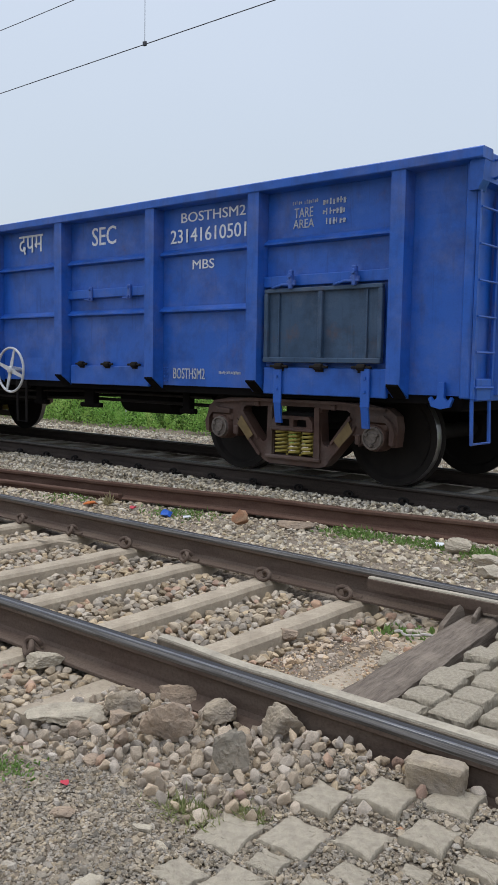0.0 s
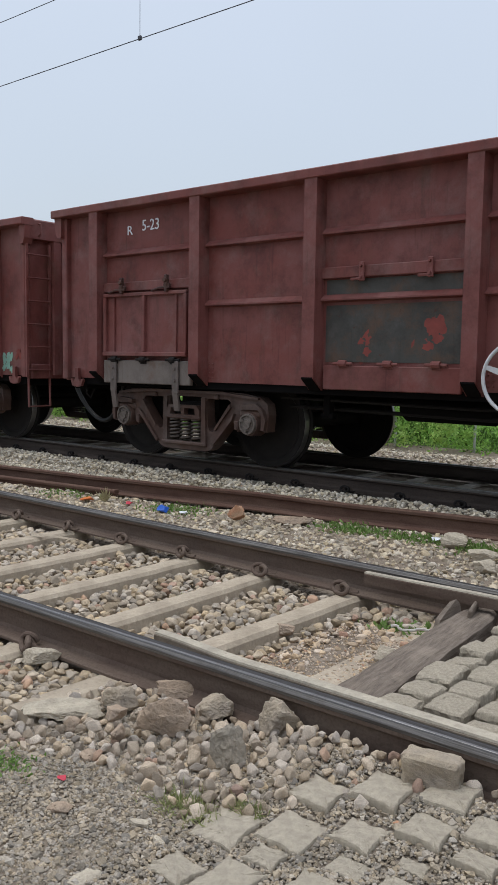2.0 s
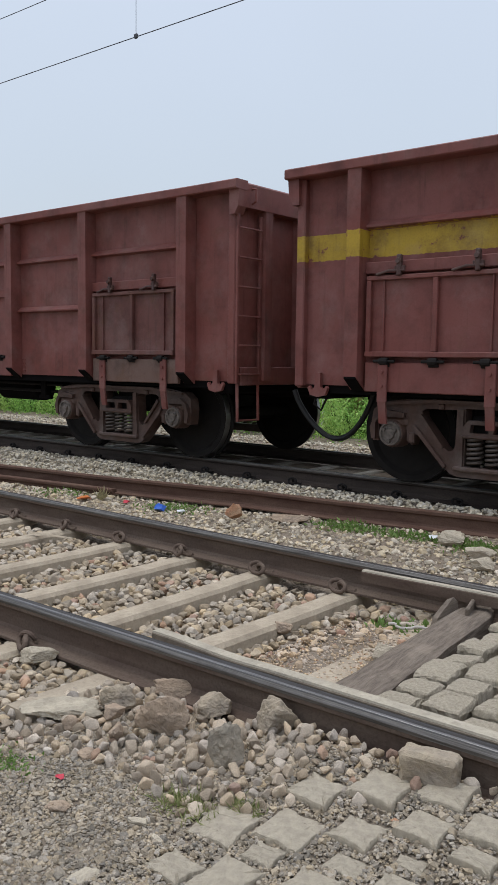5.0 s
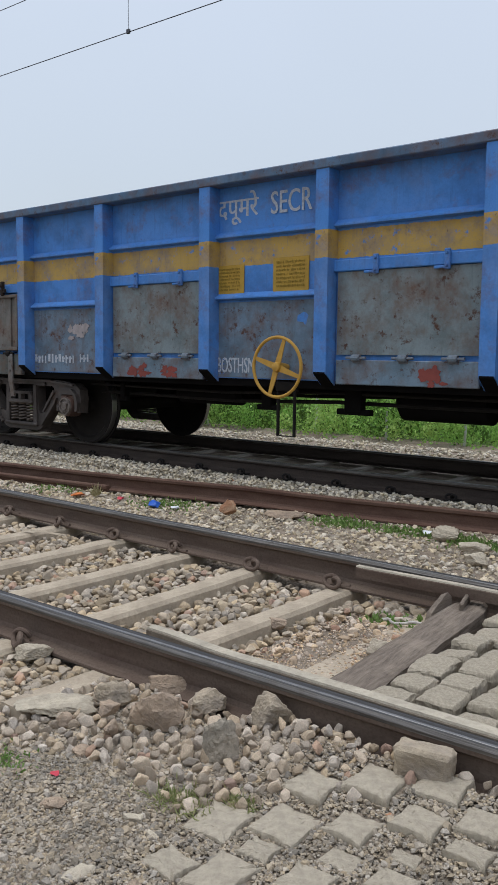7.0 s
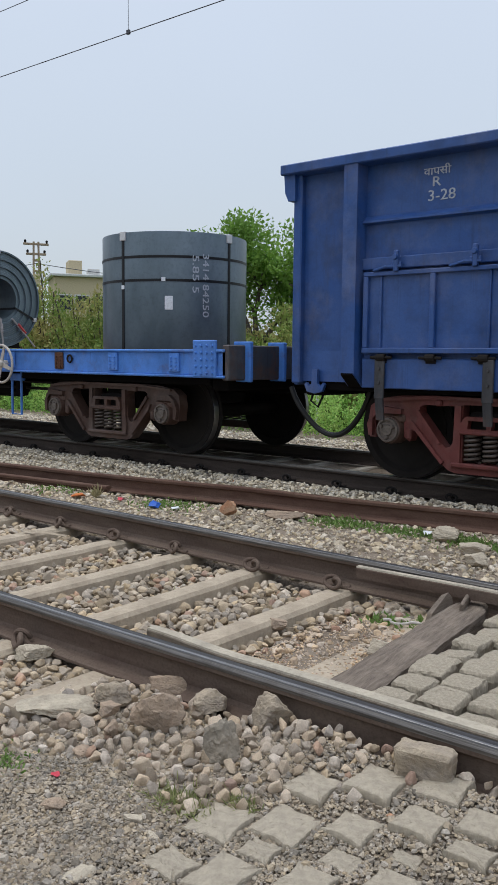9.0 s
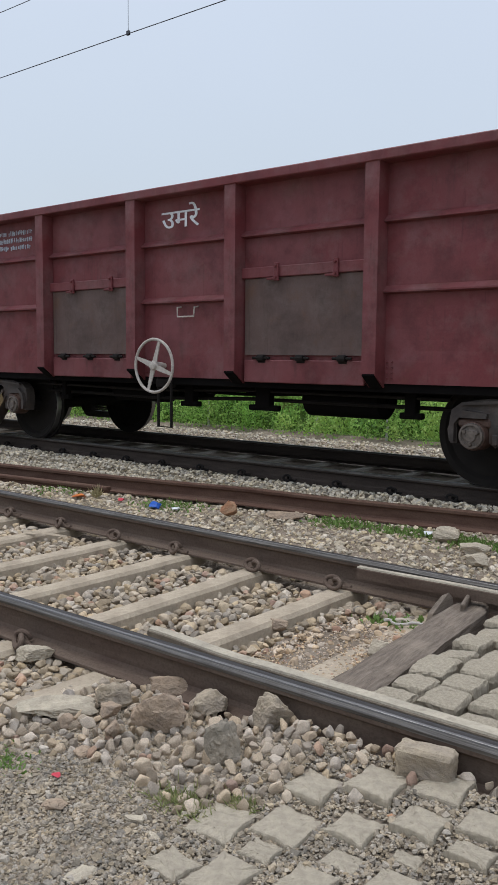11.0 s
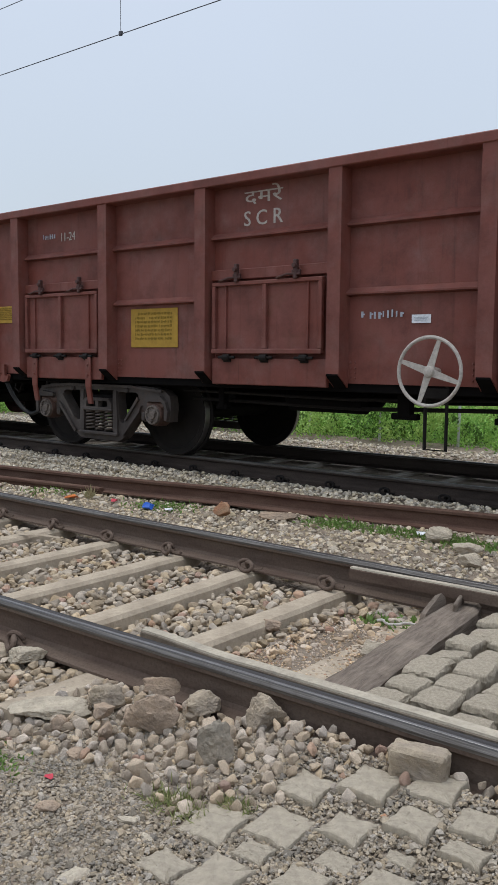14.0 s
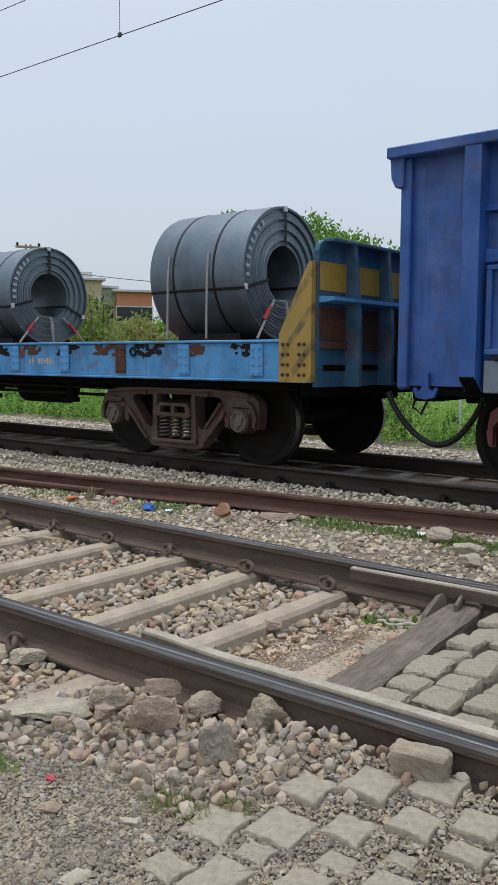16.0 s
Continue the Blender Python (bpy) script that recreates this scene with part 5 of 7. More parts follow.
def latch_mesh(bm):
    cbox(bm, -0.022, 0.022, SIDE_Y - 0.10, SIDE_Y - 0.05, -0.07, 0.12, 0.008)
    cbox(bm, -0.05, 0.05, SIDE_Y - 0.085, SIDE_Y - 0.05, -0.03, 0.02, 0.006)
    tube(bm, [(-0.24, SIDE_Y - 0.075, -0.05), (-0.1, SIDE_Y - 0.085, -0.02), (0.06, SIDE_Y - 0.085, -0.025)], 0.012, 7)
    lathe(bm, [(0.022, -0.02), (0.03, 0), (0.022, 0.02)], 8, "y", (0, SIDE_Y - 0.1, 0.06))


def door_frame_mesh(bm, w, z0, z1):
    y0, y1 = SIDE_Y - 0.07, SIDE_Y - 0.02
    for a, b in ((-w / 2, -w / 2 + 0.05), (-0.025, 0.025), (w / 2 - 0.05, w / 2)):
        cbox(bm, a, b, y0, y1, z0 + 0.05, z1 - 0.04, 0.006)
    cbox(bm, -w / 2, w / 2, y0 - 0.01, y1, z0, z0 + 0.05, 0.006)
    cbox(bm, -w / 2, w / 2, y0, y1, z1 - 0.04, z1, 0.006)
    for a in (-w / 2 + 0.17, w / 2 - 0.19):
        cbox(bm, a, a + 0.018, y0 + 0.02, y1, z0 + 0.05, z1 - 0.04, 0.004)


def strap_mesh(bm):
    """A flat hanger that comes down from the sill over the bogie."""
    cbox(bm, -0.05, 0.05, SIDE_Y - 0.085, SIDE_Y - 0.06, 0.80, 1.17, 0.006)
    hull(bm, [(sx * 0.04, y, z) for sx in (-1, 1) for y, z in ((SIDE_Y - 0.085, 0.82), (SIDE_Y - 0.06, 0.82), (SIDE_Y - 0.05, 0.60), (SIDE_Y - 0.025, 0.60))])
    for z in (0.95, 1.08):
        lathe(bm, [(0.016, SIDE_Y - 0.10), (0.016, SIDE_Y - 0.08)], 8, "y", (0, 0, z))


def rivets_mesh(bm):
    for i in range(4):
        for k in range(2):
            lathe(bm, [(0.008, SIDE_Y - 0.012), (0.012, SIDE_Y)], 6, "y", (k * 0.05, 0, 0.99 + 0.05 * i))


M_LATCH = plain("rusty_latch", (0.034, 0.024, 0.020), 0.8, 0.0, 0.5, 20, 0.2)


def grab_bar_mesh(bm):
    tube(bm, [(-0.13, SIDE_Y + 0.005, 1.73), (-0.13, SIDE_Y - 0.06, 1.72), (-0.125, SIDE_Y - 0.065, 1.62), (0.125, SIDE_Y - 0.065, 1.62), (0.13, SIDE_Y - 0.06, 1.72), (0.13, SIDE_Y + 0.005, 1.73)], 0.010, 6)


def hook_mesh(bm):
    """A cast towing hook under the corner."""
    out = [(-0.03, 0.16), (0.03, 0.16), (0.035, 0.02), (0.07, -0.01), (0.10, 0.03), (0.12, 0.01), (0.09, -0.06), (0.0, -0.08), (-0.09, -0.06), (-0.12, 0.01), (-0.10, 0.03), (-0.07, -0.01), (-0.035, 0.02)]
    prism(bm, [(x, z + 0.87) for x, z in out], SIDE_Y - 0.06, SIDE_Y - 0.02)


def ladder_mesh(bm, x):
    for y in (-1.43, -1.06):
        cbox(bm, x - 0.015, x + 0.015, y - 0.02, y + 0.02, 0.92, 2.72, 0.004)
    for i in range(6):
        tube(bm, [(x + 0.02, -1.43, 1.02 + 0.31 * i), (x + 0.02, -1.06, 1.02 + 0.31 * i)], 0.011, 6)


def stirrup_mesh(bm, x):
    tube(bm, [(x, -1.40, 0.95), (x + 0.02, -1.41, 0.52), (x + 0.02, -1.06, 0.52), (x, -1.05, 0.95)], 0.018, 6)


def wheel_mesh(bm):
    """A wheelset: two dished wheels with flanges on an axle."""
    for s in (-1, 1):
        prof = [(0.05, -0.10), (0.11, -0.10), (0.12, -0.03), (0.20, -0.012), (0.40, -0.03), (0.435, -0.07), (0.495, -0.07), (0.5, -0.05), (0.502, 0.02), (0.53, 0.035), (0.53, 0.055),
                (0.44, 0.06), (0.42, 0.03), (0.2, 0.035), (0.13, 0.08), (0.05, 0.08)]
        lathe(bm, [(r, s * (0.885 - y)) for r, y in prof], 44, "y")
    lathe(bm, [(0.085, -1.22), (0.085, 1.22)], 16, "y")


def bogie_frame_mesh(bm):
    """One cast side frame: bowed top chord, slanting legs, two open windows, the spring opening, hooded horns over the axle boxes."""
    y0, y1 = -1.262, -1.13
    half = [(0.0, 0.835), (0.55, 0.84), (0.92, 0.825), (1.13, 0.79), (1.225, 0.72), (1.245, 0.60), (1.225, 0.42), (1.165, 0.42), (1.165, 0.60), (1.13, 0.655), (0.90, 0.655), (0.865, 0.61),
            (0.855, 0.44), (0.80, 0.40), (0.765, 0.50), (0.72, 0.505), (0.46, 0.215), (0.40, 0.165), (0.33, 0.145), (0.0, 0.145)]
    outline = half + [(-x, z) for x, z in half[-2:0:-1]]
    win = [(0.355, 0.75), (0.655, 0.75), (0.70, 0.725), (0.695, 0.675), (0.47, 0.405), (0.43, 0.37), (0.385, 0.38), (0.36, 0.42), (0.335, 0.71)]
    mid = [(-0.265, 0.245), (-0.265, 0.765), (0.265, 0.765), (0.265, 0.245)]
    plate_with_holes(bm, outline, [win, [(-x, z) for x, z in win], mid], y0, y1)
    for s in (-1, 1):
        prism(bm, [(s * 0.775, 0.60), (s * 0.745, 0.525), (s * 0.455, 0.215), (s * 0.435, 0.24), (s * 0.73, 0.565)], y0 - 0.035, y0)
        prism(bm, [(s * 0.70, 0.70), (s * 0.72, 0.665), (s * 0.49, 0.395), (s * 0.47, 0.41)], y0 - 0.028, y0)
        prism(bm, [(s * 0.275, 0.76), (s * 0.335, 0.76), (s * 0.35, 0.24), (s * 0.275, 0.24)], y0 - 0.03, y0)
        prism(bm, [(s * 0.87, 0.655), (s * 0.865, 0.70), (s * 1.10, 0.725), (s * 1.19, 0.66), (s * 1.235, 0.55), (s * 1.215, 0.44), (s * 1.175, 0.44), (s * 1.175, 0.60), (s * 1.13, 0.655)], y0 - 0.05, y0)
        cbox(bm, s * 0.80 - 0.03, s * 0.80 + 0.03, y0 - 0.03, y0 + 0.02, 0.42, 0.52, 0.012)
    prism(bm, [(-1.12, 0.79), (-0.6, 0.835), (0.6, 0.835), (1.12, 0.79), (1.12, 0.765), (0.6, 0.803), (-0.6, 0.803), (-1.12, 0.765)], y0 - 0.04, y0)
    cbox(bm, -0.36, 0.36, -1.31, y0, 0.20, 0.245, 0.012)
    for sx in (-0.5, 0.5):
        cbox(bm, sx - 0.03, sx + 0.03, y0 - 0.03, y0 + 0.02, 0.745, 0.80, 0.01)


def axle_box_mesh(bm):
    lathe(bm, [(0.10, -1.262), (0.125, -1.255), (0.135, -1.22), (0.14, -1.08), (0.10, -1.07)], 20, "y")
    cbox(bm, -0.155, 0.155, -1.23, -1.08, 0.07, 0.152, 0.02)


def end_cap_mesh(bm):
    """The round bearing cap, with a raised rim and three bolts."""
    lathe(bm, [(0.0, -1.292), (0.050, -1.290), (0.056, -1.275), (0.088, -1.272), (0.094, -1.286), (0.112, -1.284), (0.116, -1.255)], 22, "y")
    for k in range(3):
        a = k * 2 * math.pi / 3 + 0.5
        lathe(bm, [(0.0, -1.306), (0.018, -1.304), (0.02, -1.272)], 6, "y", (0.068 * math.cos(a), 0, 0.068 * math.sin(a)))


def spring_mesh(bm):
    path = []
    for i in range(64):
        a = i / 63 * 2 * math.pi * 6
        path.append((0.066 * math.cos(a), 0.066 * math.sin(a), 0.255 + 0.25 * i / 63))
    tube(bm, path, 0.0145, 6)


def bolster_mesh(bm):
    cbox(bm, -0.25, 0.25, -1.20, 1.20, 0.52, 0.70, 0.03)
    cbox(bm, -0.30, 0.30, -1.06, 1.06, 0.55, 0.80, 0.05)


def bolster_end_mesh(bm):
    """The cast end of the bolster that sits on the springs, with two pockets."""
    plate_with_holes(bm, [(-0.27, 0.505), (-0.27, 0.60), (-0.22, 0.665), (0.22, 0.665), (0.27, 0.60), (0.27, 0.505)],
                     [[(-0.20, 0.555), (-0.19, 0.63), (-0.03, 0.63), (-0.02, 0.555)], [(0.02, 0.555), (0.03, 0.63), (0.19, 0.63), (0.20, 0.555)]], -1.315, -1.24)
    cbox(bm, -0.28, 0.28, -1.325, -1.10, 0.505, 0.535, 0.01)


def bogie(parent, x, frame_mat, spring_mat, box_mat, legs=None):
    b = part("bogie", mesh_of("bolster", bolster_mesh), M_IRON, parent, "dark cast bogie bolster", pose(x, 0, 0))
    for m in (Matrix(), TURN):
        part("side_frame", mesh_of("bogie_frame", bogie_frame_mesh), frame_mat, b, "cast side frame with two windows", m)
        part("bolster_end", mesh_of("bolster_end", bolster_end_mesh), frame_mat, b, "cast bolster end resting on the springs", m)
        if legs:
            for s in (-1, 1):
                part("paint_band", mesh_of(("paint_band", s), lambda bm: prism(bm, [(s * 0.70, 0.645), (s * 0.755, 0.545), (s * 0.60, 0.375), (s * 0.53, 0.44)], -1.304, -1.298)), legs, b, "worn yellow paint on the leg", m)
        for sx in (-1, 1):
            a = part("axle_box", mesh_of("axle_box", axle_box_mesh, True), box_mat, b, "greasy axle box", m @ pose(sx, -0.055, 0.5))
            part("end_cap", mesh_of("end_cap", end_cap_mesh, True), M_CAP, a, "worn greyish bearing cap with three bolts")
        for sx in (-0.175, 0, 0.175):
            part("spring", mesh_of("spring", spring_mesh, True), spring_mat, b, "coil spring", m @ pose(sx, -1.235, 0))
    return b


WHEELSETS = []


def wheelsets(parent, centre):
    for sx in (-1, 1):
        w = part("wheelset", mesh_of("wheelset", wheel_mesh, True), M_WHEEL, parent, "dark steel wheels on an axle", pose(centre + sx, 0, 0.5))
        for s in (-1, 1):
            part("tread", mesh_of(("tread", s), lambda bm: tread_mesh(bm, s)), M_TREAD, w, "bright worn wheel tread")
        WHEELSETS.append((w, centre + sx))


def tread_mesh(bm, s):
    if s:
        lathe(bm, [(0.497, s * 0.948), (0.5035, s * 0.935), (0.5055, s * 0.872), (0.497, s * 0.866)], 44, "y", closed=True)


def coupler_mesh(bm, x, s):
    cbox(bm, min(x, x + s * 0.22), max(x, x + s * 0.22), -0.10, 0.10, 0.98, 1.18, 0.03)
    a, b = sorted((x + s * 0.20, x + s * 0.42))
    cbox(bm, a, b, -0.19, 0.12, 0.94, 1.22, 0.05)
    cbox(bm, a, b, -0.20 if s > 0 else 0.05, -0.05 if s > 0 else 0.20, 0.92, 1.24, 0.05)


def hose_mesh(bm):
    """The air hose, hanging in a loop from this wagon's end to the next."""
    pts = []
    for i in range(25):
        t = i / 24
        pts.append((-6.75 + 1.0 * t, -0.95 + 0.08 * math.sin(t * math.pi), 0.86 - 0.50 * math.sin(t * math.pi) ** 0.75))
    tube(bm, pts, 0.03, 8)


def hand_wheel(parent, x, mat, y=-1.56, z=1.07, r=0.30):
    w = part("hand_wheel", mesh_of(("hand_wheel_rim", r), lambda bm: torus(bm, r, 0.017, 40, 8), True), mat, parent, "round brake hand wheel", pose(x, y, z, 0, 18, 0))
    for k in range(4):
        part("spoke", mesh_of(("spoke", r), lambda bm: hull(bm, [(-0.035, -0.006, 0.03), (0.035, -0.006, 0.03), (-0.018, -0.006, r), (0.018, -0.006, r), (-0.03, 0.01, 0.03), (0.03, 0.01, 0.03), (-0.014, 0.01, r), (0.014, 0.01, r)])),
             mat, w, m=pose(0, 0, 0, 0, 90 * k, 0))
    part("hub", mesh_of("wheel_hub", lambda bm: lathe(bm, [(0.02, -0.04), (0.045, -0.03), (0.055, 0.0), (0.04, 0.12), (0.025, 0.20)], 14, "y"), True), mat, w)


def brake_stand(parent, x, mat):
    part("brake_stand", mesh_of("brake_stand", lambda bm: (tube(bm, [(-0.13, -1.36, 0.95), (-0.13, -1.36, 0.36), (0.08, -1.36, 0.36), (0.08, -1.36, 0.95)], 0.018, 6),
                                                          cbox(bm, -0.16, 0.10, -1.38, -1.30, 0.82, 0.92, 0.01))), mat, parent, m=pose(x, 0, 0))


def underframe(parent, half, bogie_x):
    """Sills, floor, brake gear and couplers below the body."""
    key = ("under", half)

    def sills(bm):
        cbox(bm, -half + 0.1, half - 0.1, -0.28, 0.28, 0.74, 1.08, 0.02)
    part("centre_sill", mesh_of(key, sills), M_UNDER, parent, "near-black centre sill, deep shade put into its colour")
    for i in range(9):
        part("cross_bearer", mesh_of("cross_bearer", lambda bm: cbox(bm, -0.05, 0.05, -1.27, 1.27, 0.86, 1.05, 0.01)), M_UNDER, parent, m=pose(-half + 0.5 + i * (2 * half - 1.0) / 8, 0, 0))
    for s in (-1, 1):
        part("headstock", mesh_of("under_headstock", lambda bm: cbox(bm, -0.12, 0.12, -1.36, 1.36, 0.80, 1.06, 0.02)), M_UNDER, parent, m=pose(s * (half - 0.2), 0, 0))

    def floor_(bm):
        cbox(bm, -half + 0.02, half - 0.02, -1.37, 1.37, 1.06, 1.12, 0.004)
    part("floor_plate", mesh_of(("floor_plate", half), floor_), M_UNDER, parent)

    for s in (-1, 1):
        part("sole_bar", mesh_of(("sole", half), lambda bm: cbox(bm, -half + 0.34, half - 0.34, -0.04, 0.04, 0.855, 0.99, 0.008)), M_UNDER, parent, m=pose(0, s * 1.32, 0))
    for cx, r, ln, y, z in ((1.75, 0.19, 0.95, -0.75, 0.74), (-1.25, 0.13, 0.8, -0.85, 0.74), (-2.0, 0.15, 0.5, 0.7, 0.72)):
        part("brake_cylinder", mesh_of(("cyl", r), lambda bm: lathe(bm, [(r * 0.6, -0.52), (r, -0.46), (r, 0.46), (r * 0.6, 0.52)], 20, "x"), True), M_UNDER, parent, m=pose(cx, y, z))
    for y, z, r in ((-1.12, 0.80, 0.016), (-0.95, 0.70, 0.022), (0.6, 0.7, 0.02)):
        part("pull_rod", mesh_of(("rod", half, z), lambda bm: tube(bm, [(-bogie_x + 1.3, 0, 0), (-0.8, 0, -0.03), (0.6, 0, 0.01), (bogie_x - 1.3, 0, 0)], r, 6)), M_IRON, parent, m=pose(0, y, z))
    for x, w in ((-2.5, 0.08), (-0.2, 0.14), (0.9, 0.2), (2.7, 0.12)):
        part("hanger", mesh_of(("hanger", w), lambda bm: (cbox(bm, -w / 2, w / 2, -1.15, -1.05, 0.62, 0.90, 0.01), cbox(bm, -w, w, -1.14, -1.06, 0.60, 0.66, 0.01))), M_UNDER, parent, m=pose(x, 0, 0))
    for s in (-1, 1):
        part("coupler", mesh_of(("coupler", half, s), lambda bm: coupler_mesh(bm, s * (half - 0.15), s)), M_IRON, parent, "dark cast knuckle coupler")
    part("air_hose", mesh_of("air_hose", hose_mesh, True), M_RUBBER, parent, "black rubber air hose hanging in a loop", pose(6.35 - half + 0.0, 0, 0))
    part("hose_valve", mesh_of("hose_valve", lambda bm: (tube(bm, [(-6.30, -0.62, 0.95), (-6.36, -0.62, 0.86), (-6.36, -0.45, 0.84)], 0.03, 7), tube(bm, [(-6.2, -1.2, 0.86), (-6.45, -0.95, 0.83), (-6.42, -0.5, 0.84)], 0.014, 6),
                                                         tube(bm, [(-6.42, -0.98, 0.86), (-6.45, -1.0, 0.72), (-6.36, -1.0, 0.66), (-6.30, -0.98, 0.80)], 0.013, 6))), M_IRON, parent, m=pose(6.35 - half, 0, 0))


def body_end(parent, s, mat, dark):
    x = s * HALF
    part("end_wall", mesh_of(("end_wall", s), lambda bm: cbox(bm, min(x, x - s * 0.02), max(x, x - s * 0.02), -1.37, 1.37, 0.98, 2.95, 0.003)), dark, parent)
    for y in (-0.95, -0.32, 0.32, 0.95):
        part("end_stiffener", mesh_of(("end_stiff", s), lambda bm: hull(bm, [(x + s * d, yy, z) for z in (0.95, 2.80) for d, yy in ((0, -0.09), (0, 0.09), (0.09, -0.06), (0.09, 0.06))])), dark, parent, m=pose(0, y, 0))
    part("end_beam", mesh_of(("end_beam", s), lambda bm: hull(bm, [(x + s * d, y, z) for y in (-1.42, 1.42) for d, z in ((-0.04, 2.76), (0.10, 2.78), (0.10, 3.02), (0.08, 3.038), (-0.04, 3.038))])), mat, parent)
    part("end_sill", mesh_of(("end_sill", s), lambda bm: cbox(bm, min(x, x + s * 0.06), max(x, x + s * 0.06), -1.37, 1.37, 0.90, 1.10, 0.01)), dark, parent)
    for m in (Matrix(), TURN):
        q = s if m == Matrix() else -s
        xx = q * (HALF + 0.03)
        part("corner_bracket", mesh_of(("corner", q), lambda bm: hull(bm, [(xx + q * d, y, z) for y in (-1.50, -1.36) for d, z in ((0.085, 2.95), (-0.05, 2.95), (0.03, 2.70), (-0.05, 2.70), (0.07, 2.78))])), mat, parent, m=m)
        part("corner_post", mesh_of(("corner_post", q), lambda bm: cbox(bm, min(xx - q * 0.10, xx), max(xx - q * 0.10, xx), -1.455, -1.36, 0.92, 2.95, 0.012)), mat, parent, m=m)
        if q < 0:
            continue
        part("ladder", mesh_of(("ladder", q), lambda bm: ladder_mesh(bm, xx + q * 0.02)), dark, parent, "welded end ladder", m)
        part("step_stirrup", mesh_of(("stirrup", q), lambda bm: stirrup_mesh(bm, xx)), dark, parent, m=m)
        part("grab_handle", mesh_of(("grab", q), lambda bm: tube(bm, [(xx + q * 0.06, -1.26, 2.98), (xx + q * 0.14, -1.28, 2.97), (xx + q * 0.14, -1.28, 2.84), (xx + q * 0.06, -1.26, 2.82)], 0.013, 6)), mat, parent, m=m)


